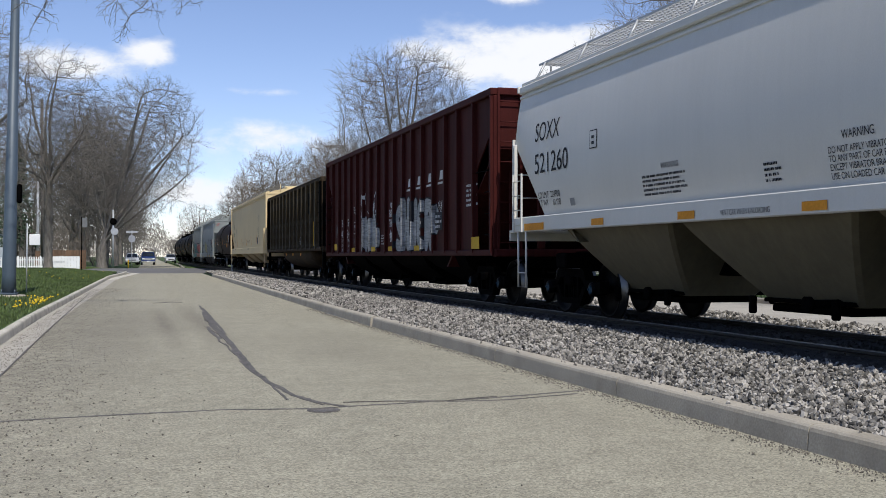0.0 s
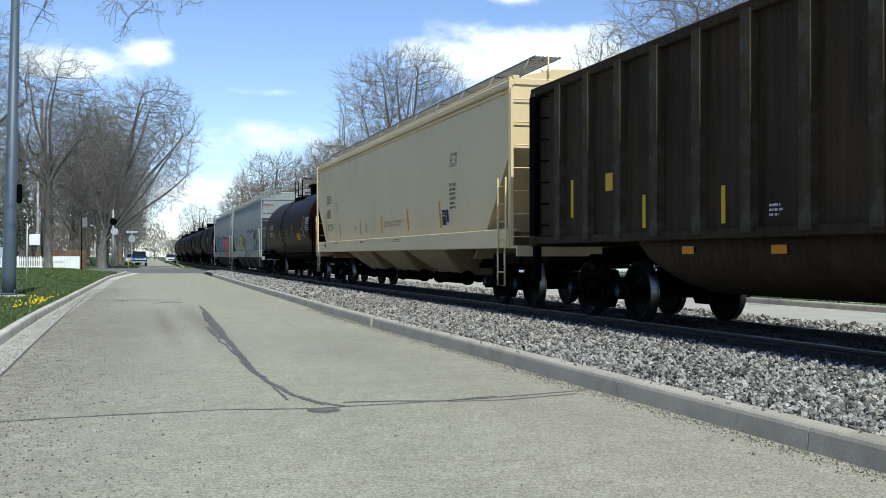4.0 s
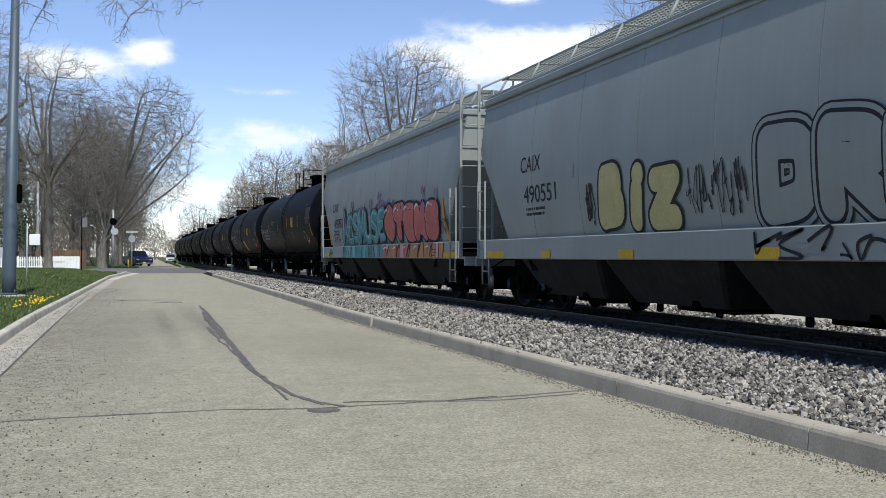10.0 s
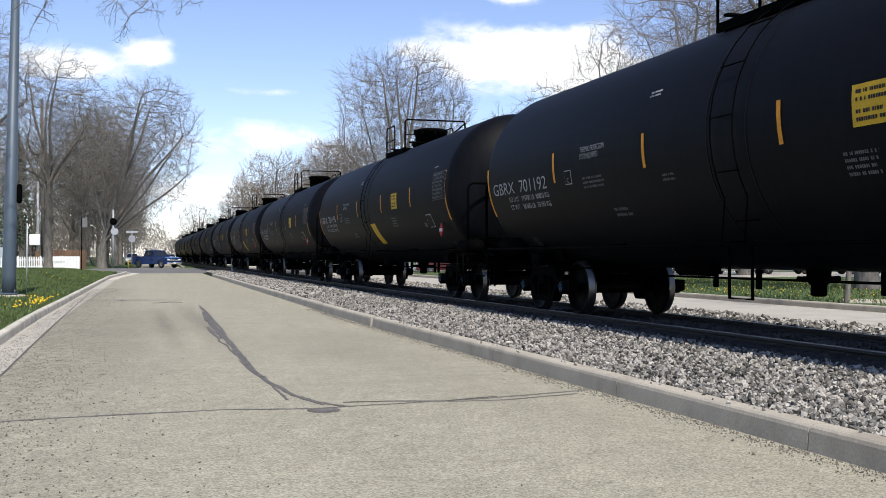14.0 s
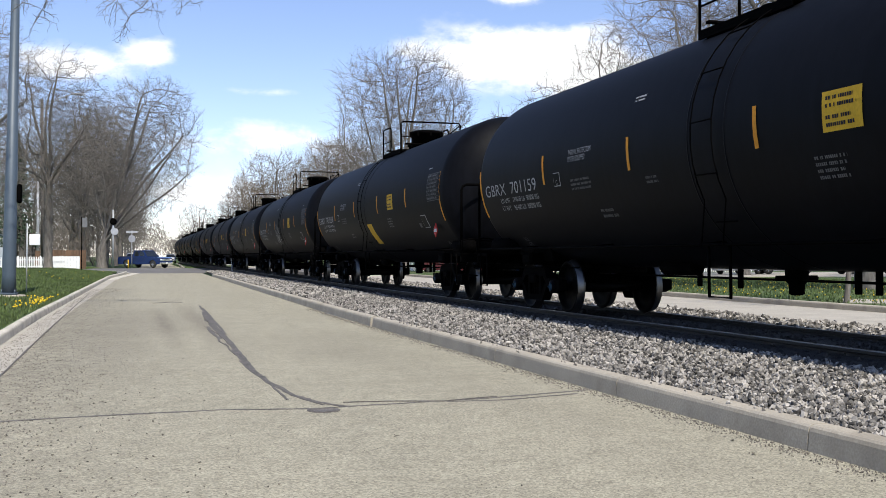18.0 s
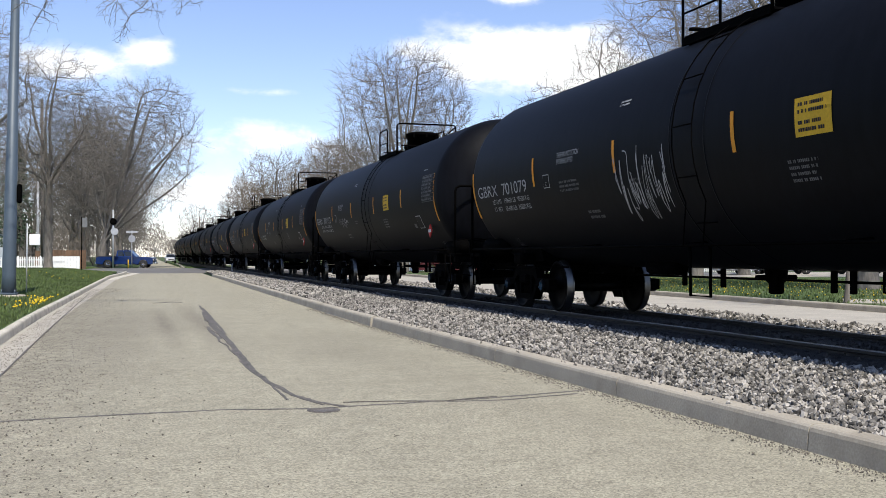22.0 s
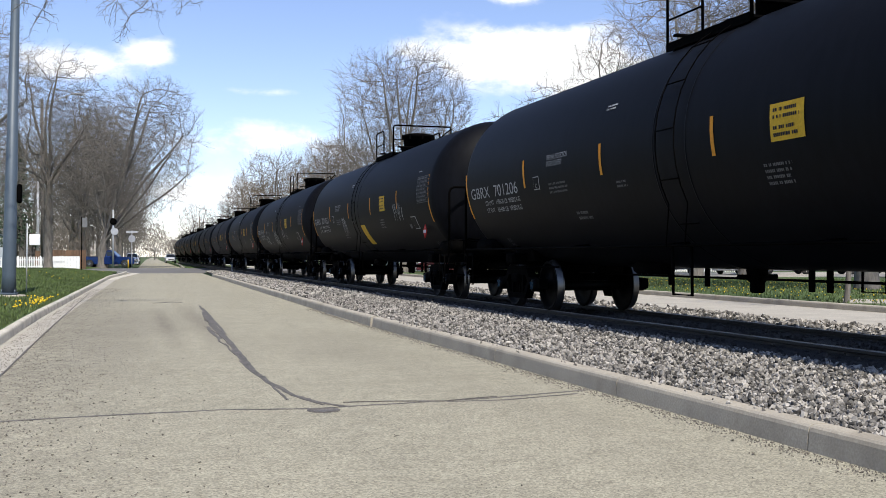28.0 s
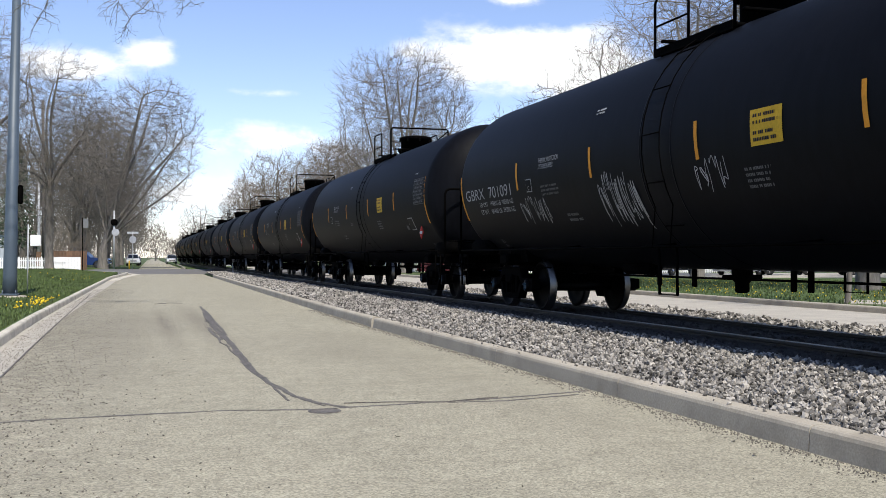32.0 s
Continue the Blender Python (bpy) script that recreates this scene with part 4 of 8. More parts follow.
def dab(car, y_left, z0, pts, w, side, mat, off=0.03, name="graffiti_dab"):
    """One short brush stroke of paint."""
    b = Build()
    brush(b, curve2(pts, False, 5) if len(pts) > 2 else pts, w, off)
    return part(name, wrap(b.mesh(name), y_left, z0, side), mat, car)


def press(ob, stakes, half, drop):
    """Lets paint follow a ribbed side: it lies on the stakes and on the sheets between them."""
    me = ob.data
    y0, y1 = min(v.co.y for v in me.vertices), max(v.co.y for v in me.vertices)
    bm = bmesh.new()
    bm.from_mesh(me)
    for y in stakes:
        for e in (-half - 0.006, -half, half, half + 0.006):
            if y0 < y + e < y1:
                bmesh.ops.bisect_plane(bm, geom=bm.verts[:] + bm.edges[:] + bm.faces[:], dist=1e-6, plane_co=(0, y + e, 0), plane_no=(0, 1, 0))
    for v in bm.verts:
        if not any(abs(v.co.y - y) <= half + 1e-4 for y in stakes):
            v.co.x += drop
    bm.to_mesh(me)
    bm.free()
    me.update()


def flames(car, y_left, z0, wide, high, count, side, mats, line, seed, width=0.28):
    """A spiky painted piece: pointed swoops, each outlined."""
    rnd = random.Random(seed)
    items = []
    for i in range(count):
        items.append((wide * (i + rnd.uniform(0.1, 0.9)) / count, high * rnd.uniform(0.45, 1.0), rnd.uniform(-0.25, 0.45), width * rnd.uniform(0.6, 1.3), rnd.uniform(-0.12, 0.12), rnd.randrange(len(mats))))
    for m in [line] + list(mats):
        b = Build()
        for i, (x, h, lean, w, wave, c) in enumerate(items):
            if m is not line and mats[c] is not m:
                continue
            g = 0.028 if m is line else 0.0
            n = 8
            k = len(b.v)
            for j in range(n + 1):
                t = j / n
                u = x + lean * t * t + wave * math.sin(t * 5)
                hw = w * 0.5 * (1 - t) ** 0.75 * (1 + 0.35 * math.sin(t * 7 + i)) + g
                z = t * (h + 1.5 * g)
                b.v += [(u - hw, z, (0.001 if m is line else 0.005) + 0.0002 * i), (u + hw, z, (0.001 if m is line else 0.005) + 0.0002 * i)]
            b.f += [(k + 2 * j, k + 2 * j + 1, k + 2 * j + 3, k + 2 * j + 2) for j in range(n)]
        if b.f:
            b.smooth = [False] * len(b.f)
            tagged(part("graffiti_piece", wrap(b.mesh("graffiti_piece"), y_left, z0, side), m, car), kind="stuff")


def tag_scrawl(car, y_left, z0, wide, high, count, side, mat, seed, width=0.025):
    """A quick spray-can scrawl of loops and strokes."""
    rnd = random.Random(seed)
    b = Build()
    for i in range(count):
        x = wide * i / count
        w = wide / count * 1.3
        pts = [(x + rnd.uniform(0, 1) * w, rnd.uniform(0, 1) * high) for _ in range(rnd.choice((4, 5, 6)))]
        ribbon(b, curve2(pts, False, 6), width * rnd.uniform(0.7, 1.3), 0.004 + 0.0005 * i)
    tagged(part("graffiti_tag", wrap(b.mesh("graffiti_tag"), y_left, z0, side), mat, car), kind="stuff")


def underframe(car, L, z0=0.72, z1=1.02, end=0.5):
    b = Build()
    b.box((0, 0, (z0 + z1) / 2), (0.45, L - 2 * end, z1 - z0), 0.02)
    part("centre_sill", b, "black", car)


def brake_gear(car, L, y=2.0):
    b = Build()
    b.tube([(-0.5, y - 0.6, 0.85), (-0.5, y + 0.6, 0.85)], 0.2, 14)
    b.box((-0.62, y - 1.6, 0.82), (0.3, 0.4, 0.35), 0.04)
    b.tube([(-0.3, -L * 0.3, 0.62), (-0.3, L * 0.3, 0.62)], 0.03, 6)
    b.tube([(-0.7, -L * 0.36, 0.9), (-0.7, y - 1.8, 0.9)], 0.018, 6)
    part("brake_cylinder", b, "black", car)


def covered_hopper(name, label, L, mat, sill, eave, zcut, cut, bulge, bays, roofstyle, bc, pitch):
    """A closed grain hopper. sill: (low, high); bulge: how far the flank swells below the eave."""
    car = thing(name, label, "railway wagon", "wagons of the train")
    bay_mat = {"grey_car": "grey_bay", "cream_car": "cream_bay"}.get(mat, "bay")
    Lb = L - 1.3

    # the flank swells to its widest below the middle and tucks in above and below
    belly = sill[1] + (eave - sill[1]) * 0.38

    def side(z):
        k = (z - belly) / (eave - belly) if z > belly else (belly - z) / (belly - sill[1])
        return HALF - 0.045 - (bulge * 1.25 if z > belly else bulge * 0.9) * min(1.2, k) ** 2

    def ring(y, zb):
        lev = [zb + (eave - zb) * i / 14 for i in range(15)]
        left = [(-side(z), y, z) for z in lev]
        roof = [(-1.15, y, eave + 0.16), (-0.62, y, eave + 0.27), (0, y, eave + 0.31), (0.62, y, eave + 0.27), (1.15, y, eave + 0.16)]
        return left + roof + [(side(z), y, z) for z in reversed(lev)]

    h = Lb / 2
    stops = [(-h, zcut), (-h + cut, sill[1] - 0.02)] + [(-h + cut + (Lb - 2 * cut) * i / 8, sill[1] - 0.02) for i in range(1, 8)] + [(h - cut, sill[1] - 0.02), (h, zcut)]
    b = Build()
    b.loft([ring(y, z) for y, z in stops])
    body = part("body", b, mat, car, crease=20)
    # weld seams of the side sheets
    n = 8
    for i in range(1, n if mat == "grey_car" else 1):
        y = -h + cut * 0.6 + (Lb - 1.2 * cut) * i / n
        for s in (-1, 1):
            b = Build()
            zs = [sill[1] + (eave - sill[1]) * k / 12 for k in range(13)]
            b.loft([[(s * (side(z) - 0.01), y - 0.012, z), (s * (side(z) + 0.0025), y - 0.004, z), (s * (side(z) + 0.0025), y + 0.004, z), (s * (side(z) - 0.01), y + 0.012, z)] for z in zs])
            part("weld_seam", b, "seam_grey" if mat == "grey_car" else mat, car)
    # slope sheets under the ends, in the bay colour that carries the shade
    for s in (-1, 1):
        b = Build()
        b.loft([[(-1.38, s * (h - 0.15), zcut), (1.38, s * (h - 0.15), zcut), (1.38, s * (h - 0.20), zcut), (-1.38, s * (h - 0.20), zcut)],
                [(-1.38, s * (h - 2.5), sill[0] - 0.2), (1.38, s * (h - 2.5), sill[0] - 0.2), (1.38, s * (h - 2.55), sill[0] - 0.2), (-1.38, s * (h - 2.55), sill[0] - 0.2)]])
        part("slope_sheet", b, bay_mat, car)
    for s in (-1, 1):
        b = Build()
        b.box((s * (HALF - 0.055), 0, (sill[0] + sill[1]) / 2), (0.11, Lb, sill[1] - sill[0]), 0.015)
        b.box((s * (HALF - 0.09), 0, sill[1] - 0.012), (0.16, Lb, 0.03))
        part("side_sill", b, mat, car)
        b = Build()
        b.box((s * (side(eave) + 0.02), 0, eave), (0.10, Lb + 0.02, 0.13), 0.02)
        b.box((s * (side(eave) - 0.05), 0, eave + 0.11), (0.13, Lb, 0.06), 0.01)
        b.box((s * (side(eave) + 0.02), 0, eave - 0.13), (0.06, Lb, 0.05), 0.01)
        part("roof_rail", b, mat, car)
    # discharge bays: hoppers narrowing to the gates, the shade below the sill in their colour
    for i in range(bays):
        y = (i - (bays - 1) / 2) * pitch + (0.3 if mat == "cream_car" else 0.0)
        p = pitch / 2 - 0.02
        b = Build()
        z0, z1 = {"cream_car": 0.42, "white_car": 0.30}.get(mat, 0.20), sill[0] + 0.15
        rings = []
        # the near and far sheets bow inwards to the outlet, the slope sheets run straight
        for k in range(9):
            t = k / 8
            px = (HALF - 0.13) - (0.40 if mat == "grey_car" else 0.86) * t ** 1.15
            py = p - (p - (1.25 if mat == "grey_car" else 0.85)) * t
            zz = z1 + (z0 + 0.12 - z1) * t
            c = 0.05
            rings.append([(-px, y - py + c, zz), (-px + c, y - py, zz), (px - c, y - py, zz), (px, y - py + c, zz), (px, y + py - c, zz), (px - c, y + py, zz), (-px + c, y + py, zz), (-px, y + py - c, zz)])
        b.loft(rings)
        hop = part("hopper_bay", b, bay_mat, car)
        b = Build()
        b.box((0, y, z0 + 0.07), (1.25, 1.5, 0.10), 0.02)
        b.box((0, y, z0 + 0.16), (1.4, 1.62, 0.05), 0.01)
        part("outlet_gate", b, "black", hop)
        b = Build()
        if mat == "cream_car":
            for x in (-0.52, 0.52):
                b.tube([(x, y - 1.1, z0 + 0.06), (x, y + 1.1, z0 + 0.06)], 0.14, 14)
                for e in (-1, 1):
                    b.tube([(x, y + e * 1.08, z0 + 0.06), (x, y + e * 1.2, z0 + 0.06)], 0.17, 14)
        else:
            b.tube([(-1.02, y - 0.55, z0 + 0.16), (1.02, y - 0.55, z0 + 0.16)], 0.05, 8)
            for x in (-1.04, 1.04):
                b.tube([(x - 0.03, y - 0.55, z0 + 0.16), (x + 0.03, y - 0.55, z0 + 0.16)], 0.09, 10)
        part("gate_shaft", b, "black", hop)
        for x in (-1, 1):
            for yy in (-0.8, 0.8):
                b = Build()
                b.box((x * 0.86, y + yy, z0 + 0.10), (0.08, 0.10, 0.22), 0.02)
                part("gate_latch", b, "black", hop)
    # running board of open grating on legs, and the hatch trough
    zr = eave + 0.50
    roof_steel = {"grey_car": mat, "cream_car": "galv_dull"}.get(mat, "galv")
    for x0, x1 in ((-1.02, -0.52), (0.52, 1.02)):
        b = Build()
        n = int(Lb / 0.10)
        for i in range(n):
            y = -h + Lb * (i + 0.5) / n
            b.box(((x0 + x1) / 2, y, zr), (x1 - x0, 0.02, 0.024))
        for k in range(7):
            b.box((x0 + (x1 - x0) * k / 6, 0, zr + 0.001), (0.026 if k in (0, 6) else 0.010, Lb, 0.034 if k in (0, 6) else 0.024))
        part("running_board", b, roof_steel, car)
    for i in range(11):
        y = -h + 0.3 + (Lb - 0.6) * i / 10
        for s in (-1, 1):
            b = Build()
            b.tube([(s * 1.02, y, zr), (s * 1.22, y, eave + 0.14)], 0.024, 5)
            b.tube([(s * 0.5, y, zr), (s * 1.02, y, zr - 0.02)], 0.018, 5)
            part("board_bracket", b, roof_steel, car)
    b = Build()
    b.box((0, 0, eave + 0.36), (0.72, Lb - 1.4, 0.14), 0.03)
    for i in range(7):
        b.box((0, -h + 1.2 + (Lb - 2.4) * i / 6, eave + 0.45), (0.8, 0.08, 0.06), 0.01)
    part("hatch_cover", b, mat, car)
    # ends: corner posts, ladders, platform and brake wheel
    for s in (-1, 1):
        y = s * h
        steel = mat
        for x in (-1, 1) if mat != "grey_car" else ():
            b = Build()
            top = zcut if mat == "white_car" else eave + 0.1
            b.box((x * (HALF - 0.05), y - s * 0.03, (sill[0] + top) / 2), (0.07, 0.06, top - sill[0]), 0.01)
            part("corner_post", b, steel, car)
        b = Build()
        b.box((0, y, eave + 0.02), (2 * HALF - 0.2, 0.06, 0.12), 0.01)
        part("end_beam", b, mat, car)
        for x in (-1, 1):
            tall = zr - 0.1 if roofstyle == "galv" else zcut + 0.1 if mat == "white_car" else eave - 0.1
            ladder("end_ladder", car, steel, x * (HALF - 0.40), y + s * 0.05, sill[0], tall, 0.70, "x", int((tall - sill[0]) / 0.40), post=0.034)
            ladder("side_ladder", car, steel, x * (HALF + 0.02), y - s * 0.30, sill[0], 2.45, 0.42, "y", 4, r=0.009, post=0.02)
            # grab rail that rises round the roof's corner to the running board
            b = Build()
            if roofstyle == "galv":
                b.tube([(x * (HALF - 0.05), y + s * 0.05, eave - 0.15), (x * (HALF - 0.05), y + s * 0.05, eave + 0.22), (x * (HALF - 0.12), y + s * 0.03, eave + 0.34), (x * 1.04, y - s * 0.35, zr + 0.02)], 0.022, 6)
            b.tube([(x * 0.78, y + s * 0.05, eave + 0.1), (x * 0.78, y + s * 0.05, zr), (x * 0.78, y - s * 0.3, zr + 0.02)], 0.018, 6)
            part("corner_grab", b, steel, car)
        b = Build()
        b.box((0, y + s * 0.10, sill[0] + 0.02), (2 * HALF - 0.1, 0.42, 0.05), 0.01)
        b.box((0, y + s * 0.28, sill[0] - 0.06), (2 * HALF - 0.1, 0.05, 0.18), 0.01)
        part("end_platform", b, mat, car)
        b = Build()
        b.box((0, y - s * 0.9, 0.90), (0.5, 2.2, 0.36), 0.03)
        b.box((0, y - s * 1.5, 0.92), (2.5, 0.42, 0.26), 0.03)
        part("stub_sill", b, "black", car)
        for x in (-1, 1):
            b = Build()
            yy = y - s * 0.25
            b.tube([(x * (HALF - 0.02), yy, sill[0]), (x * (HALF - 0.02), yy, 0.45), (x * (HALF - 0.02), yy - s * 0.38, 0.45), (x * (HALF - 0.02), yy - s * 0.38, sill[0])], 0.018, 6)
            b.tube([(x * (HALF - 0.02), yy, 0.7), (x * (HALF - 0.02), yy - s * 0.38, 0.7)], 0.015, 6)
            part("sill_step", b, mat, car)
    b = Build()
    c = pose(-0.25, -h - 0.12, 1.85, 90, 0, 0)
    b.tube([c @ Vector((0.27 * math.cos(k * math.pi / 12), 0.27 * math.sin(k * math.pi / 12), 0)) for k in range(25)], 0.02, 6)
    for k in range(5):
        a = 2 * math.pi * k / 5
        b.tube([c @ Vector((0, 0, 0)), c @ Vector((0.25 * math.cos(a), 0.25 * math.sin(a), 0))], 0.014, 5)
    b.tube([(-0.25, -h - 0.12, 1.85), (-0.25, -h + 0.25, 1.85)], 0.04, 8)
    b.box((-0.25, -h + 0.10, 1.80), (0.26, 0.2, 0.4), 0.04)
    b.tube([(-0.25, -h + 0.05, 1.7), (-0.25, -h + 0.05, sill[0])], 0.03, 6)
    part("brake_wheel", b, "galv", car)
    b = Build()
    b.box((-0.02, -h - 0.02, 1.55), (0.10, 0.08, 1.1), 0.02)
    b.lathe([(0.30, -0.05), (0.33, 0.0), (0.20, 0.08)], pose(-0.25, -h + 0.02, 1.85, 90, 0, 0), 20)
    b.tube([(-0.6, -h - 0.1, 2.35), (-0.6, -h - 0.1, 1.2)], 0.018, 6)
    b.tube([(-0.9, -h - 0.12, 2.42), (0.9, -h - 0.12, 2.42)], 0.016, 6)
    b.box((0.45, -h - 0.05, 1.5), (0.3, 0.3, 0.45), 0.05)
    part("brake_housing", b, "galv_dull", car)
    coupler(car, L)
    underframe(car, L)
    add_bogies(car, bc)
    return car, side, body




def tank_car(name, label, L, radius, zc, mat, bc, tank_len, ladder_y=0.45):
    car = thing(name, label, "tank wagon", "wagons of the train")
    turn = Euler((radians(-90), 0, 0)).to_matrix().to_4x4()
    h, depth = tank_len / 2, radius * 0.48
    prof = []
    for i in range(15):
        a = math.pi / 2 * i / 14
        prof.append((max(0.02, radius * math.sin(a)), -h + depth - depth * math.cos(a)))
    up = Matrix.Translation((0, 0, zc)) @ turn
    prof2 = prof + [(radius, -0.3), (radius, 0.3)] + [(r, -y) for r, y in reversed(prof)]
    b = Build()
    b.lathe(prof2, up, 72)
    shell = part("tank_shell", b, mat, car)
    # jacket seams beside the ladder
    for y in (ladder_y + 0.42, ladder_y - 0.42):
        b = Build()
        b.lathe([(radius - 0.02, y - 0.02), (radius + 0.005, y - 0.014), (radius + 0.005, y + 0.014), (radius - 0.02, y + 0.02)], up, 72)
        part("jacket_band", b, mat, car)

    def side(z):
        return math.sqrt(max(0.0004, radius * radius - (z - zc) ** 2))

    def head(x, z):
        return -(h - depth + depth * math.sqrt(max(0.0, 1 - (x * x + (z - zc) ** 2) / radius ** 2)))

    zt = zc + radius
    for s in (-1, 1):
        b = Build()
        for yy in (-0.24, 0.24):
            pts = []
            for k in range(13):
                a = radians(-28 + 98 * k / 12)
                pts.append((s * (radius + 0.06) * math.cos(a), yy + ladder_y, zc + (radius + 0.06) * math.sin(a)))
            b.tube([(s * (radius - 0.10), yy + ladder_y, 1.12)] + pts, 0.009, 5)
        for k in range(6):
            a = radians(-38 + 106 * k / 5)
            x, z = s * (radius + 0.065) * math.cos(a), zc + (radius + 0.065) * math.sin(a)
            b.tube([(x, ladder_y - 0.24, z), (x, ladder_y + 0.24, z)], 0.010, 5)
        part("side_ladder", b, "black", car)
    # top platform with handrails round the fittings
    b = Build()
    for s in (-1, 1):
        b.box((s * 0.70, -0.15, zt - 0.16), (0.34, 2.1, 0.04), 0.01)
        b.box((s * 0.88, -0.15, zt - 0.17), (0.03, 2.1, 0.12))
        for y in (-1.0, -0.2, 0.7):
            b.tube([(s * 0.86, y, zt - 0.16), (s * 0.86, y, zt - 0.34)], 0.025, 6)
        for k in range(9):
            b.box((s * 0.70, -1.1 + k * 0.24, zt - 0.125), (0.30, 0.02, 0.03))
    for y in (-1.22, 0.92):
        b.box((0, y, zt + 0.03), (1.5, 0.10, 0.04), 0.01)
    part("platform", b, "black", car)
    for s in (-1, 1):
        b = Build()
        x = s * 0.87
        b.tube([(x, 0.90, zt - 0.2), (x, 0.90, zt + 0.56), (x, 0.84, zt + 0.62), (x, 0.02, zt + 0.62), (x, -0.06, zt + 0.54), (x, -0.06, zt - 0.2)], 0.020, 6)
        b.tube([(x, 0.90, zt + 0.22), (x, -0.06, zt + 0.22)], 0.015, 6)
        part("handrail", b, "black", car)
    b = Build()
    b.tube([(-0.87, -1.22, zt - 0.2), (-0.87, -1.22, zt + 0.60), (-0.82, -1.25, zt + 0.65), (0.82, -1.25, zt + 0.65), (0.87, -1.22, zt + 0.60), (0.87, -1.22, zt - 0.2)], 0.024, 6)
    b.tube([(-0.87, -1.22, zt + 0.24), (-0.55, -1.22, zt + 0.24)], 0.015, 6)
    b.tube([(0.87, -1.22, zt + 0.60), (0.75, -0.6, zt + 0.42), (0.70, -0.2, zt + 0.2)], 0.018, 6)
    part("handrail", b, "black", car)
    b = Build()
    b.lathe([(0.43, zt - 0.15), (0.43, zt + 0.34), (0.48, zt + 0.36), (0.48, zt + 0.42), (0.38, zt + 0.46), (0.05, zt + 0.48)], pose(0, -0.75, 0), 22)
    for k in range(8):
        b.box((0.47 * math.cos(k * 0.785), -0.75 + 0.47 * math.sin(k * 0.785), zt + 0.36), (0.05, 0.05, 0.14))
    part("valve_housing", b, "black", car)
    b = Build()
    b.lathe([(0.22, zt - 0.1), (0.22, zt + 0.1), (0.26, zt + 0.12), (0.25, zt + 0.17), (0.04, zt + 0.19)], pose(0, 0.35, 0), 18)
    part("manway_cover", b, "black", car)
    # low rails along the sides, stub sills, saddles and end gear
    for s in (-1, 1):
        b = Build()
        b.tube([(s * 1.50, -L / 2 + 0.9, 1.13), (s * 1.50, L / 2 - 0.9, 1.13)], 0.022, 6)
        for y in (-bc, -bc / 2, 0, bc / 2, bc):
            b.tube([(s * 1.50, y, 1.13), (s * 1.0, y, zc - math.sqrt(radius ** 2 - 1.0) + 0.03)], 0.016, 5)
        part("side_rail", b, "black", car)
    for s in (-1, 1):
        b = Build()
        b.box((0, s * (bc + 0.35), 0.86), (0.5, 4.4, 0.32), 0.03)
        b.box((0, s * bc, 0.95), (2.5, 0.42, 0.22), 0.04)
        b.loft([[(-0.95, s * (bc + 0.3), 0.9), (0.95, s * (bc + 0.3), 0.9), (0.95, s * (bc - 0.6), 0.9), (-0.95, s * (bc - 0.6), 0.9)],
                [(-1.02, s * (bc + 0.25), 1.35), (1.02, s * (bc + 0.25), 1.35), (1.02, s * (bc - 0.5), 1.35), (-1.02, s * (bc - 0.5), 1.35)]])
        b.box((0, s * (L / 2 - 0.85), 1.02), (2.9, 0.6, 0.06), 0.01)
        b.box((0, s * (L / 2 - 0.58), 0.95), (2.9, 0.06, 0.18), 0.01)
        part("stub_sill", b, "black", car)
        y = s * (h + 0.06)
        b = Build()
        b.tube([(-1.42, y, 1.0), (-1.42, y, 2.40), (-1.39, y, 2.48), (-1.31, y, 2.52), (1.31, y, 2.52), (1.39, y, 2.48), (1.42, y, 2.40), (1.42, y, 1.0)], 0.027, 8)
        part("end_handrail", b, "black", car)
        for x in (-1, 1):
            b = Build()
            yy = s * (L / 2 - 0.8)
            b.tube([(x * 1.46, yy, 1.05), (x * 1.46, yy, 0.42), (x * 1.46, yy - s * 0.4, 0.42), (x * 1.46, yy - s * 0.4, 1.05)], 0.018, 6)
            part("sill_step", b, "black", car)
        # hoses and rods between the platforms
        b = Build()
        b.tube([(-1.35, s * (L / 2 - 0.6), 0.98), (-0.8, s * (L / 2 - 0.35), 0.90), (-0.2, s * (L / 2 - 0.2), 0.86)], 0.012, 5)
        b.tube([(-0.9, s * (bc - 1.6), 0.80), (-0.9, s * (bc + 1.5), 0.78)], 0.016, 5)
        b.box((-0.6, s * (bc + 1.2), 1.12), (0.5, 0.5, 0.16), 0.03)
        part("brake_rod", b, "black", car)
    b = Build()
    c = pose(0.05, -L / 2 + 0.62, 2.15, 90, 0, 0)
    b.tube([c @ Vector((0.27 * math.cos(k * math.pi / 12), 0.27 * math.sin(k * math.pi / 12), 0)) for k in range(25)], 0.016, 6)
    for k in range(5):
        a = 2 * math.pi * k / 5
        b.tube([c @ Vector((0, 0, 0)), c @ Vector((0.25 * math.cos(a), 0.25 * math.sin(a), 0))], 0.012, 5)
    b.box((0.05, -L / 2 + 0.76, 1.62), (0.2, 0.16, 1.2), 0.04)
    part("brake_wheel", b, "black", car)
    for s in (-1, 1):
        b = Build()
        b.lathe([(0.02, -0.58), (0.12, -0.54), (0.17, -0.44), (0.17, 0.44), (0.12, 0.54), (0.02, 0.58)], pose(-1.12, s * (h - 0.7), 1.20, 90, 0, 0), 16)
        part("air_reservoir", b, "black", car)
        # stirrup, angle cock and lever by the corner
        b = Build()
        b.tube([(-1.44, s * (h + 0.15), 1.05), (-1.44, s * (h + 0.15), 1.32), (-1.30, s * (h + 0.2), 1.36), (-0.7, s * (h + 0.3), 1.30)], 0.016, 6)
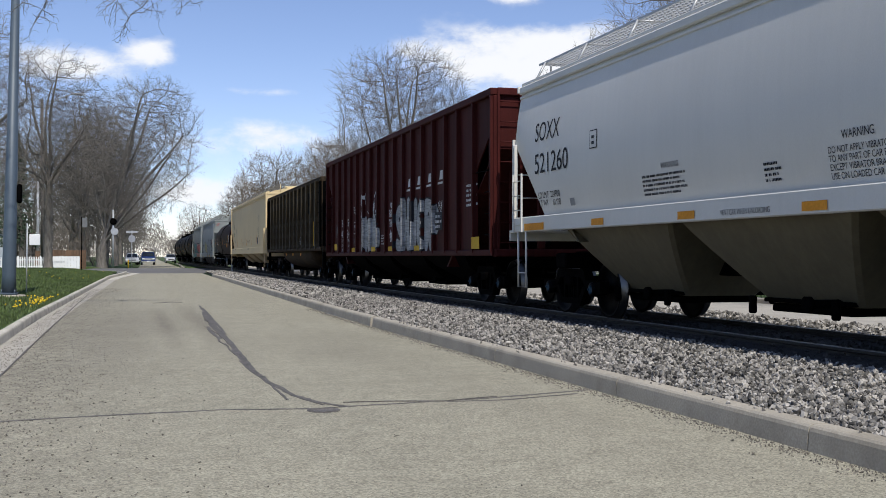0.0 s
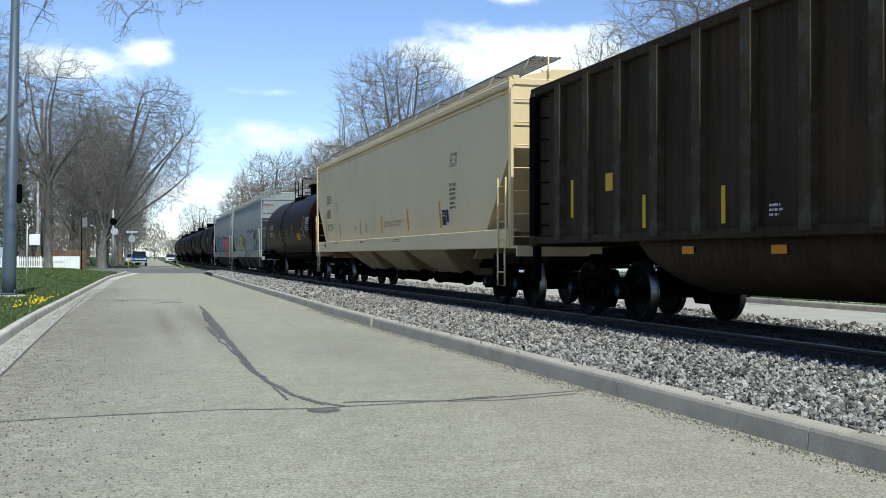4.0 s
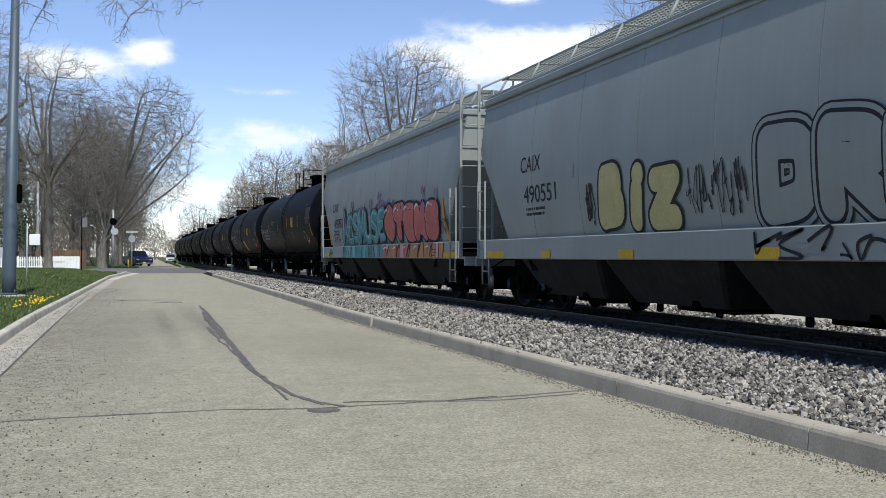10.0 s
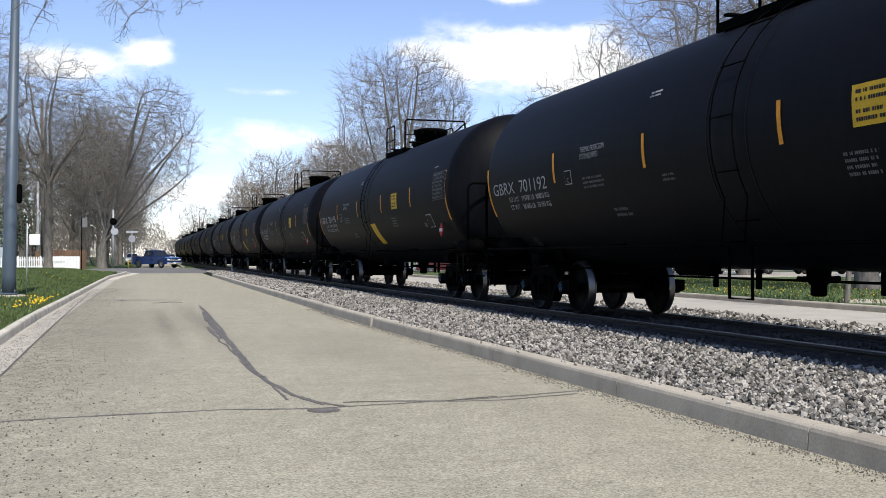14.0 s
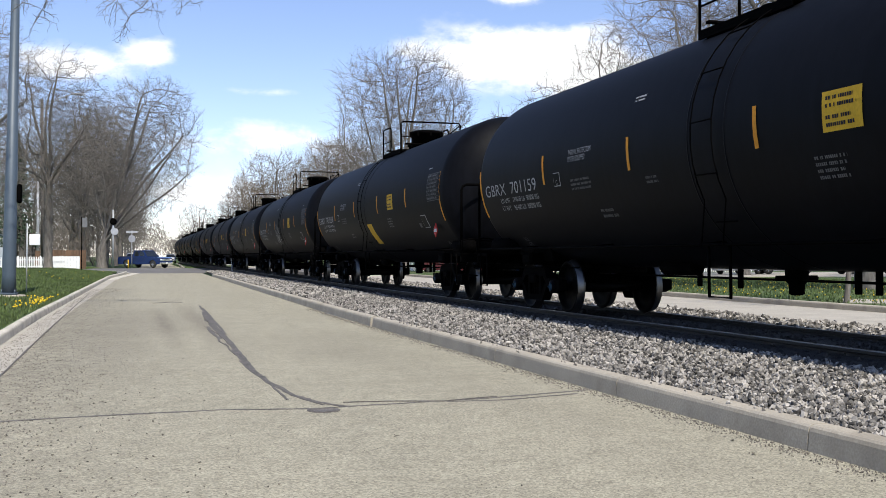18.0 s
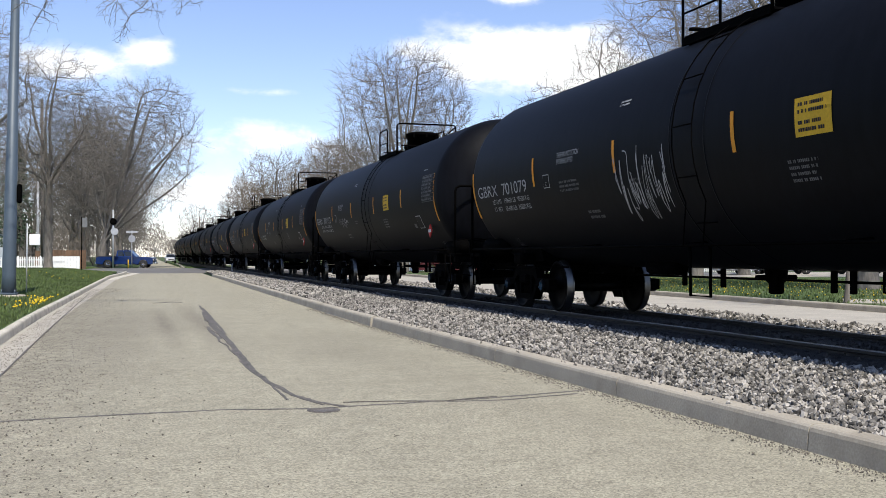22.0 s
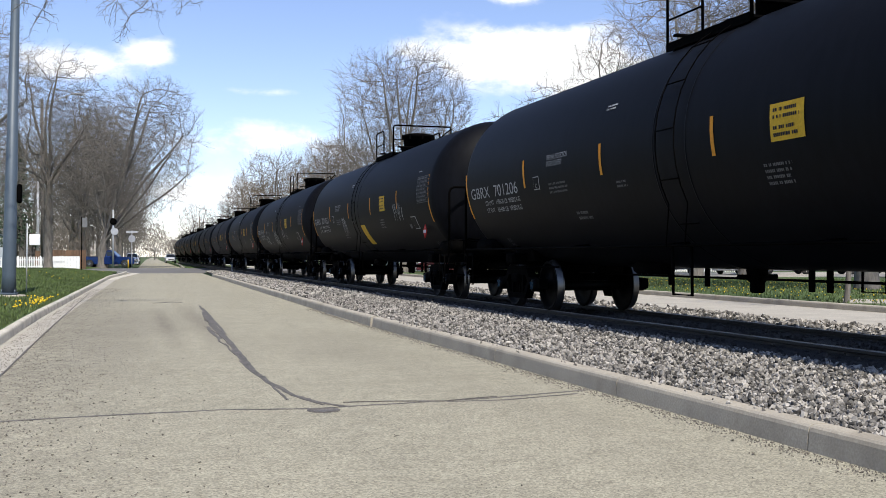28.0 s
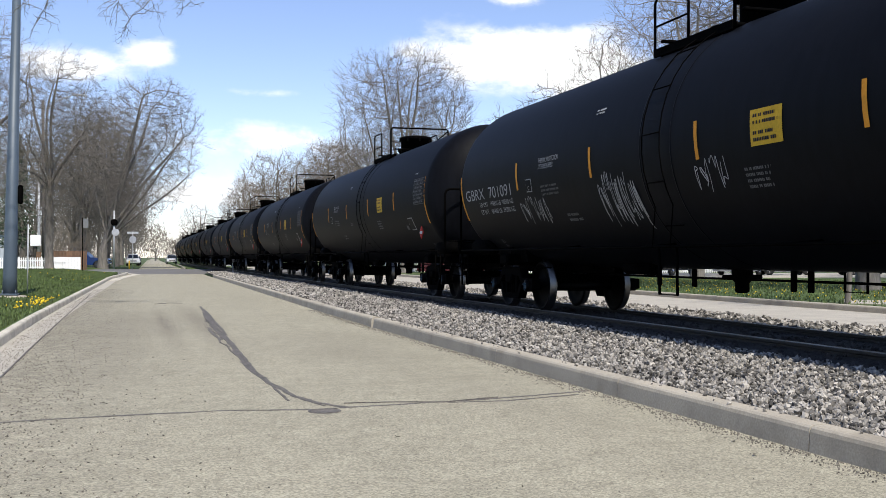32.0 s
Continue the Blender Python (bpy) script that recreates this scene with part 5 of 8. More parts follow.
        b.tube([(-1.42, s * (h - 0.25), 1.0), (-1.40, s * (h - 0.05), 0.62), (-1.1, s * (h + 0.2), 0.58)], 0.014, 6)
        part("release_lever", b, "black", car)
    # bottom outlet, its hangers, steps and pipes
    zb = zc - radius
    b = Build()
    b.lathe([(0.07, zb - 0.32), (0.10, zb - 0.30), (0.10, zb - 0.18), (0.14, zb - 0.14), (0.16, zb + 0.1)], pose(0, 0.0, 0), 18)
    b.tube([(-0.3, 0, zb - 0.1), (0.3, 0, zb - 0.1)], 0.04, 6)
    part("outlet_valve", b, "black", car)
    for x in (-1, 1):
        b = Build()
        y = ladder_y
        b.tube([(x * 1.46, y - 0.24, 1.13), (x * 1.45, y - 0.24, 0.5), (x * 1.45, y + 0.24, 0.5), (x * 1.46, y + 0.24, 1.13)], 0.02, 6)
        part("side_step", b, "black", car)
    b = Build()
    for y in (-1.2, -1.56, 1.3, 2.4):
        b.box((0, y, zb - 0.1), (0.06, 0.08, 0.34), 0.01)
    b.tube([(0, -bc + 1.2, zb - 0.13), (0, bc - 1.2, zb - 0.13)], 0.018, 5)
    b.tube([(-0.45, 1.7, zb + 0.02), (-0.45, 2.6, zb + 0.02)], 0.12, 10)
    part("brake_gear", b, "black", car)
    coupler(car, L)
    add_bogies(car, bc)
    return car, side, head


def head_words(car, text, x0, z0, high, wide, head, mat):
    """Words on the rounded end that leads."""
    me = text_mesh(text, wide, high)
    for v in me.vertices:
        x, z = x0 + v.co.x, z0 + v.co.y
        v.co = (x, head(x, z) - 0.006, z)
    return part("end_lettering", me, mat, car)


def head_bars(car, x0, z0, wide, high, rows, head, mat, seed):
    me = bar_mesh("end_print", wide, high, rows, seed)
    for v in me.vertices:
        x, z = x0 + v.co.x, z0 + v.co.y
        v.co = (x, head(x, z) - 0.006, z)
    return tagged(part("end_print", me, mat, car), kind="stuff")


def head_placard(car, x0, z0, size, head):
    p = None
    h = size / 2
    for name, mat, pts, o in (("placard", "red_mark", [(0, -h), (h, 0), (0, h), (-h, 0)], 0.030), ("number_band", "white_mark", [(-h * 0.7, -h * 0.22), (h * 0.7, -h * 0.22), (h * 0.7, h * 0.22), (-h * 0.7, h * 0.22)], 0.034)):
        b = Build()
        y = head(x0, z0) - o
        k = len(pts)
        b.add([(x0 + u, y, z0 + v) for u, v in pts] + [(x0 + u, y + 0.02, z0 + v) for u, v in pts], [tuple(range(k))] + [(i, (i + 1) % k, (i + 1) % k + k, i + k) for i in range(k)])
        ob = part(name, b, mat, p or car, "red diamond hazard placard" if p is None else "")
        p = p or ob
    me = text_mesh("1267", size * 0.6, size * 0.16)
    for v in me.vertices:
        v.co = (x0 - size * 0.3 + v.co.x, head(x0, z0) - 0.037, z0 - size * 0.08 + v.co.y)
    part("digits", me, "black_mark", p)


def placard(car, y_left, z0, size, shell_side, digits="1267"):
    """A red diamond placard with a white number band, upright in its holder."""
    h = size / 2
    outer = shell_side(z0 + size) + 0.012

    def side(z, outer=outer):
        return outer

    b = Build()
    b.add([(h, 0, 0.02), (size, h, 0.02), (h, size, 0.02), (0, h, 0.02), (h, 0, 0.0), (size, h, 0.0), (h, size, 0.0), (0, h, 0.0)],
          [(0, 1, 2, 3), (0, 4, 5, 1), (1, 5, 6, 2), (2, 6, 7, 3), (3, 7, 4, 0)])
    p = part("placard", wrap(b.mesh("placard"), y_left, z0, side), "red_mark", car, "red diamond hazard placard")
    b = Build()
    b.add([(size * 0.15, h - size * 0.11, 0.024), (size * 0.85, h - size * 0.11, 0.024), (size * 0.85, h + size * 0.11, 0.024), (size * 0.15, h + size * 0.11, 0.024)], [(0, 1, 2, 3)])
    part("number_band", wrap(b.mesh("number_band"), y_left, z0, side), "white_mark", p)
    letters(p, digits, y_left - size * 0.2, z0 + h - size * 0.08, size * 0.16, lambda z: side(z) + 0.022, "black_mark", size * 0.6, "digits")


def ribbed_body(car, h, z0, z1, n, mat, rib=0.07, ribw=0.12, x=HALF - 0.1, top=0.14, stakes=None, open_end=0.0):
    """The side walls, stakes and chords of an open wagon."""
    t = 0.03
    for s in (-1, 1):
        b = Build()
        if open_end:
            e, za, zb = h - open_end, z0 + 1.66, z1 - 0.57
            b.plate([(-e, z0), (e, z0), (e, za), (h, zb), (h, z1), (-h, z1), (-h, zb), (-e, za)], "x", s * x - t / 2, s * x + t / 2)
        else:
            b.box((s * x, 0, (z0 + z1) / 2), (t, 2 * h, z1 - z0))
        part("side_wall", b, mat, car)
    b = Build()
    b.plate([(-ribw / 2, z0), (ribw / 2, z0), (ribw / 2, z1 - 0.02), (-ribw / 2, z1 - 0.02)], "x", -rib / 2, rib / 2)
    me = fix(b.mesh("side_stake"))
    me.materials.append(M["stake" if mat == "brown_car" else mat])
    for y in stakes or [-h + ribw / 2 + (2 * h - ribw) * i / n for i in range(n + 1)]:
        for s in (-1, 1):
            ob = new("side_stake", me)
            ob.parent = car
            ob.location = (s * (x + t / 2 + rib / 2), y, 0)
    for s in (-1, 1):
        b = Build()
        b.box((s * (x + 0.03), 0, z1), (0.16, 2 * h + 0.04, top), 0.015)
        part("top_chord", b, mat, car)
        b = Build()
        b.box((s * (x + 0.02), 0, z0), (0.14, 2 * h + 0.04, 0.12), 0.015)
        part("bottom_chord", b, mat, car)


def open_hopper(label, L):
    car = thing("open_hopper_car", label, "railway wagon", "wagons of the train")
    h = (L - 1.1) / 2
    z0, z1 = 1.06, 4.16
    ribbed_body(car, h, z0, z1, 18, "red_car", rib=0.09, ribw=0.09, stakes=[-h + 0.05, -7.6] + [k * 0.933 for k in range(-7, 8)] + [7.6, h - 0.05], open_end=1.12)
    b = Build()
    x = HALF - 0.12
    b.box((0, 0, z1 - 0.45), (2 * x, 2 * h - 0.5, 0.04))
    part("load", b, "black", car)
    for s in (-1, 1):
        b = Build()
        b.box((0, s * (h - 0.04), z1 - 0.55), (2 * x, 0.05, 1.1))
        b.loft([[(-x, s * (h - 0.05), z1 - 1.1), (x, s * (h - 0.05), z1 - 1.1), (x, s * (h - 0.1), z1 - 1.1), (-x, s * (h - 0.1), z1 - 1.1)],
                [(-x, s * (h - 3.2), z0 - 0.3), (x, s * (h - 3.2), z0 - 0.3), (x, s * (h - 3.3), z0 - 0.3), (-x, s * (h - 3.3), z0 - 0.3)]])
        part("end_slope_sheet", b, "red_car", car)
        for xx in (-x, -0.5, 0.5, x):
            b = Build()
            b.box((xx, s * (h - 0.02), (z0 + z1) / 2), (0.14, 0.1, z1 - z0 - 0.15), 0.01)
            part("end_post", b, "red_car", car)
        for zz, ww, dd in ((z1, 2 * x, 0.14), (z0, 2 * x + 0.1, 0.2)):
            b = Build()
            b.box((0, s * (h - 0.01), zz), (ww, dd, 0.15), 0.02)
            part("end_beam", b, "red_car", car)
        ladder("end_ladder", car, "red_car", -x + 0.25, s * (h + 0.06), z0, z1, 0.46, "x", 8)
        # grab irons and brake gear in the open end bay
        for k in range(4):
            for xx in (-x - 0.05, x + 0.05):
                b = Build()
                b.tube([(xx, s * (h - 0.06), z0 + 0.35 + 0.42 * k), (xx, s * (h - 0.55 if k < 3 else h - 1.1), z0 + 0.35 + 0.42 * k)], 0.012, 6)
                part("grab_iron", b, "black", car)
        for xx in (-0.9, 0.9):
            b = Build()
            b.box((xx, s * (h - 0.55), (z0 + z1) / 2 - 0.4), (0.12, 0.12, z1 - z0 - 0.9), 0.02)
            part("bay_post", b, "red_car", car)
    b = Build()
    c = pose(-1.0, h - 0.42, 2.2, 90, 0, 90)
    b.tube([c @ Vector((0.26 * math.cos(k * math.pi / 10), 0.26 * math.sin(k * math.pi / 10), 0)) for k in range(21)], 0.018, 6)
    for k in range(4):
        a = 2 * math.pi * k / 4
        b.tube([c @ Vector((0, 0, 0)), c @ Vector((0.25 * math.cos(a), 0.25 * math.sin(a), 0))], 0.014, 5)
    b.box((-0.85, h - 0.42, 2.2), (0.2, 0.2, 0.3), 0.03)
    part("brake_wheel", b, "black", car)
    for s in (-1, 1):
        b = Build()
        b.tube([(-1.0, s * (h - 0.35), 1.3), (-0.2, s * (h - 0.35), 1.3)], 0.13, 12)
        b.box((-0.6, s * (h - 0.75), 1.28), (0.5, 0.3, 0.3), 0.04)
        part("brake_cylinder", b, "black", car)
    # four discharge pockets
    for i, y in enumerate((-5.0, -1.7, 1.7, 5.0)):
        b = Build()
        b.loft([[(-x, y - 1.65, z0), (x, y - 1.65, z0), (x, y + 1.65, z0), (-x, y + 1.65, z0)],
                [(-x + 0.25, y - 1.3, 0.78), (x - 0.25, y - 1.3, 0.78), (x - 0.25, y + 1.3, 0.78), (-x + 0.25, y + 1.3, 0.78)],
                [(-0.50, y - 0.80, 0.36), (0.50, y - 0.80, 0.36), (0.50, y + 0.80, 0.36), (-0.50, y + 0.80, 0.36)]])
        hop = part("hopper_bay", b, "black", car)
        b = Build()
        b.box((0, y, 0.32), (1.1, 1.7, 0.08), 0.02)
        b.tube([(-0.85, y - 0.9, 0.42), (0.85, y - 0.9, 0.42)], 0.04, 8)
        for xx in (-0.86, 0.86):
            b.tube([(xx - 0.04, y - 0.9, 0.42), (xx + 0.04, y - 0.9, 0.42)], 0.07, 10)
        part("outlet_gate", b, "black", hop)
    coupler(car, L)
    underframe(car, L, 0.75, 1.05)
    add_bogies(car, L / 2 - 2.2)
    return car, (lambda z: x + 0.018), h


def coal_gondola(label, L):
    car = thing("coal_gondola", label, "railway wagon", "wagons of the train")
    h = (L - 1.0) / 2
    z0, z1 = 1.26, 3.80
    x = HALF - 0.1
    ribbed_body(car, h, z0, z1, 14, "brown_car", rib=0.11, ribw=0.20)
    b = Build()
    b.box((0, 0, z1 - 0.5), (2 * x, 2 * h - 0.3, 0.04))
    part("load", b, "black", car)
    for s in (-1, 1):
        b = Build()
        b.box((0, s * (h - 0.03), (z0 + z1) / 2), (2 * x, 0.05, z1 - z0))
        for xx in (-x, -0.5, 0.5, x):
            b.box((xx, s * h, (z0 + z1) / 2), (0.14, 0.12, z1 - z0), 0.01)
        b.box((0, s * h, z1), (2 * x, 0.14, 0.14), 0.02)
        b.box((0, s * (h + 0.05), z0), (2 * x + 0.1, 0.3, 0.2), 0.02)
        part("end_wall", b, "brown_car", car)
        b = Build()
        for k in range(7):
            z = z0 + 0.25 + 0.36 * k
            for side_on in (0, 1):
                b = Build()
                if side_on:
                    y0, y1 = s * (h - 0.12), s * (h - 0.58)
                    b.tube([(-x, y0, z), (-x - 0.10, y0, z), (-x - 0.10, y1, z), (-x, y1, z)], 0.014, 6)
                else:
                    yy = s * (h + 0.06)
                    b.tube([(-x + 0.06, yy, z), (-x + 0.06, yy + s * 0.10, z), (-x + 0.54, yy + s * 0.10, z), (-x + 0.54, yy, z)], 0.014, 6)
                part("grab_iron", b, "black", car)
        for xx in (-1, 1):
            b = Build()
            b.box((xx * (x + 0.072), s * (h - 0.10), (z0 + z1) / 2), (0.125, 0.225, z1 - z0 - 0.16), 0.01)
            part("corner_stake", b, "black", car)
        b = Build()
        b.box((-x + 0.02, s * (h + 0.03), (z0 + z1) / 2 - 0.4), (0.12, 0.14, z1 - z0 + 0.6), 0.02)
        part("corner_post", b, "black", car)
    # rounded tubs slung between the bogies
    b = Build()
    prof = []
    for k in range(9):
        a = math.pi * k / 8
        prof.append((-1.32 * math.cos(a), 1.30 - 0.85 * math.sin(a) ** 0.7))
    rings = []
    for y, k in ((-h + 3.4, 0.35), (-h + 3.7, 0.8), (-h + 4.2, 1.0), (h - 4.2, 1.0), (h - 3.7, 0.8), (h - 3.4, 0.35)):
        rings.append([(px, y, 1.30 - (1.30 - pz) * k) for px, pz in prof])
    b.loft(rings, smooth=True)
    part("tub", b, "brown_car", car)
    coupler(car, L)
    underframe(car, L, 0.85, 1.15)
    add_bogies(car, L / 2 - 2.1)
    return car, (lambda z: x + 0.018), h


def couple(car, t0, t1, bc):
    CARS.append((car, t0, t1, bc))


def sill_side(z):
    return HALF + 0.002


def pale_hopper():
    L = 2.20 * SPEED
    car, side, body = covered_hopper("covered_hopper_car", "pale grey covered hopper wagon with a white sill", L, "white_car", (1.42, 1.68), 3.98, 3.0, 1.2, 0.12, 4, "plain", L / 2 - 2.2, 3.75)
    couple(car, 0.09, 2.29, L / 2 - 2.2)
    letters(car, "SOXX", 8.32, 2.95, 0.32, side, "black_mark", 1.05)
    letters(car, "521260", 8.30, 2.40, 0.34, side, "black_mark", 1.42)
    letters(car, "LD LMT  224900\nLT WT     61100", 8.22, 1.84, 0.24, side, "black_mark", 0.92)
    panel(car, 6.05, 2.62, 0.26, 0.28, side, "black_mark", "stencil_square")
    panel(car, 6.035, 2.635, 0.23, 0.25, lambda z: side(z) + 0.003, "white_car", "stencil_face")
    bars(car, 5.98, 2.66, 0.12, 0.18, 2, lambda z: side(z) + 0.006, "black_mark", 19)
    panel(car, 6.93, 1.80, 0.18, 0.12, side, "grey_mark", "route_card_board")
    panel(car, 8.68, 1.44, 0.90, 0.12, sill_side, "orange", "reflector")
    for yy in (5.88, 3.28, 0.70, -2.0, -4.6, -7.2):
        panel(car, yy, 1.455, 0.42, 0.10, sill_side, "orange", "reflector")
    letters(car, "WARNING", 3.85, 2.15, 0.075, side, "black_mark", 0.47)
    bars(car, 4.40, 1.80, 1.2, 0.30, 5, side, "black_mark", 20)
    bars(car, 1.52, 1.80, 0.36, 0.24, 4, side, "black_mark", 21)
    letters(car, "WARNING", 0.15, 2.15, 0.09, side, "black_mark", 0.48)
    letters(car, "DO NOT APPLY VIBRATOR\nTO ANY PART OF CAR BODY\nEXCEPT VIBRATOR BRACKETS\nUSE ON LOADED CAR ONLY", 0.38, 1.76, 0.33, side, "black_mark", 1.05)
    letters(car, "VENT CAR WHEN UNLOADING", 2.27, 1.47, 0.065, sill_side, "black_mark", 1.0)


def red_hopper():
    L = 2.06 * SPEED
    car, side, h = open_hopper("oxide-red ribbed open hopper wagon, sprayed with white graffiti", L)
    couple(car, 2.29, 4.35, L / 2 - 2.2)

    def proud(z):
        return side(z) + 0.106

    def flat(z):
        return side(z) + 0.014

    # raked house mark: plain slanted strokes over short bars
    for y in (-2.08, -2.98, -3.93, -4.87):
        panel(car, y - 0.14, 2.72, 0.26, 0.20, proud, "white_mark", "house_mark", lean=0.35)
        panel(car, y, 2.62, 0.42, 0.05, proud, "white_mark", "house_mark_bar", lean=0.35)
    fat_letters(car, "MUB", 3.35, 1.10, 2.4, 1.05, proud, "streaked_silver", "black_mark", 0.42, 0.025, 0.03, tight=1.1, seed=5)
    fat_letters(car, "SHUER", -0.95, 1.10, 3.5, 1.30, proud, "streaked_silver", "black_mark", 0.44, 0.04, 0.02, tight=1.12, seed=3)
    fat_letters(car, "O", -4.5, 1.5, 0.5, 0.75, proud, "streaked_silver", "black_mark", 0.4, 0.03, 0.02, tight=1.0, seed=4)
    tag_scrawl(car, 4.33, 2.2, 0.5, 0.4, 3, proud, "white_mark", 7)
    tag_scrawl(car, 3.4, 2.1, 2.3, 0.85, 5, proud, "white_mark", 8, 0.035)
    letters(car, "BORN\nTHIS", -0.24, 1.78, 0.46, flat, "white_mark", 0.56, "graffiti_words", thin=-0.012)
    tag_scrawl(car, -0.28, 1.36, 0.5, 0.36, 6, flat, "white_mark", 9, 0.03)
    tag_scrawl(car, -0.40, 2.28, 0.16, 0.16, 2, flat, "white_mark", 19, 0.025)
    tag_scrawl(car, -4.86, 1.9, 0.5, 0.4, 6, proud, "white_mark", 10, 0.015)
    letters(car, "BN", 6.27, 1.95, 0.22, flat, "white_mark", 0.42, "lettering")
    letters(car, "SF", 5.34, 1.95, 0.22, flat, "white_mark", 0.42, "lettering")
    letters(car, "435", 6.37, 1.58, 0.25, flat, "white_mark", 0.64, "numbers")
    letters(car, "342", 5.44, 1.58, 0.25, flat, "white_mark", 0.64, "numbers")
    letters(car, "LD LMT", 6.3, 1.45, 0.085, flat, "white_mark", 0.38)
    letters(car, "198600", 5.35, 1.45, 0.085, flat, "white_mark", 0.42)
    letters(car, "LT WT", 6.28, 1.29, 0.085, flat, "white_mark", 0.31)
    letters(car, "64400", 5.28, 1.29, 0.085, flat, "white_mark", 0.35)
    tag_scrawl(car, 6.3, 1.13, 0.6, 0.14, 8, flat, "white_mark", 140, 0.012)
    tag_scrawl(car, 5.35, 1.12, 0.5, 0.10, 7, flat, "white_mark", 141, 0.008)
    for yy, w, hh, z in ((7.1, 0.45, 0.20, 1.19), (4.28, 0.45, 0.12, 1.13), (1.55, 0.5, 0.13, 1.13), (-0.47, 0.43, 0.12, 1.13), (-3.13, 0.5, 0.12, 1.13), (-7.6, 0.5, 0.24, 1.14)):
        panel(car, yy, z, w, hh, proud, "yellow", "reflector")
    panel(car, 4.40, 1.68, 0.36, 0.36, flat, "white_mark", "stencil_square")
    panel(car, 4.38, 1.70, 0.32, 0.32, lambda z: flat(z) + 0.004, "red_car", "stencil_face")
    letters(car, "PLATE\nC", 4.32, 1.78, 0.18, lambda z: flat(z) + 0.006, "white_mark", 0.2)
    tag_scrawl(car, 7.2, 1.5, 0.6, 0.7, 9, flat, "faint", 142, 0.03)
    tag_scrawl(car, 4.4, 1.3, 0.55, 0.28, 9, proud, "faint", 143, 0.012)
    panel(car, -5.0, 1.58, 0.52, 0.40, proud, "black_mark", "stencil_plate")
    bars(car, -5.02, 1.6, 0.46, 0.34, 3, lambda z: proud(z) + 0.004, "white_mark", 41)
    bars(car, 0.7, 1.3, 0.5, 0.3, 4, flat, "white_mark", 45)
    bars(car, -7.0, 2.0, 0.8, 0.5, 5, flat, "white_mark", 42)
    stakes = [o.location.y for o in car.children if o.name.startswith("side_stake")]
    for ob in car.children:
        if ob.name.startswith(("graffiti_", "house_mark")) and min(v.co.x for v in ob.data.vertices) < -side(2) - 0.08:
            press(ob, stakes, 0.045, 0.09)


def brown_gondola():
    L = 1.82 * SPEED
    car, side, h = coal_gondola("rust-brown ribbed coal gondola wagon with rounded tubs", L)
    couple(car, 4.35, 6.17, L / 2 - 2.1)
    b = Build()
    for k in range(24):
        a0, a1 = 2 * math.pi * k / 24, 2 * math.pi * (k + 1) / 24
        b.add([(0.38 + 0.37 * math.cos(a0), 0.41 + 0.41 * math.sin(a0), 0.0), (0.38 + 0.37 * math.cos(a1), 0.41 + 0.41 * math.sin(a1), 0.0),
               (0.38 + 0.24 * math.cos(a1), 0.41 + 0.27 * math.sin(a1), 0.0), (0.38 + 0.24 * math.cos(a0), 0.41 + 0.27 * math.sin(a0), 0.0)], [(0, 1, 2, 3)])
    b.add([(0.14, 0.35, 0), (0.62, 0.35, 0), (0.62, 0.47, 0), (0.14, 0.47, 0)], [(0, 1, 2, 3)])
    b.add([(0.32, 0.14, 0.001), (0.44, 0.14, 0.001), (0.44, 0.68, 0.001), (0.32, 0.68, 0.001)], [(0, 1, 2, 3)])
    part("house_mark", wrap(b.mesh("house_mark"), -4.16, 2.62, side), "soot_mark", car)
    panel(car, -5.66, 1.38, 0.11, 0.92, side, "yellow", "reflector")
    for yy in (1.75, 3.76):
        panel(car, yy, 1.38, 0.09, 0.45, side, "yellow", "reflector")
    panel(car, 6.2, 1.6, 0.10, 0.6, side, "yellow", "reflector")
    panel(car, -2.19, 1.45, 0.40, 0.30, side, "white_mark", "stencil_plate")
    panel(car, -2.21, 1.47, 0.36, 0.26, lambda z: side(z) + 0.003, "black_mark", "stencil_face")
    bars(car, -2.23, 1.48, 0.3, 0.24, 3, lambda z: side(z) + 0.006, "white_mark", 43)
    panel(car, 4.93, 1.95, 0.24, 0.26, side, "yellow", "sticker")
    bars(car, 0.77, 1.42, 0.26, 0.16, 3, side, "white_mark", 44)
    for yy in (3.0, 1.0, -1.2):
        panel(car, yy, 1.02, 0.30, 0.10, lambda z: 1.29, "orange", "reflector")


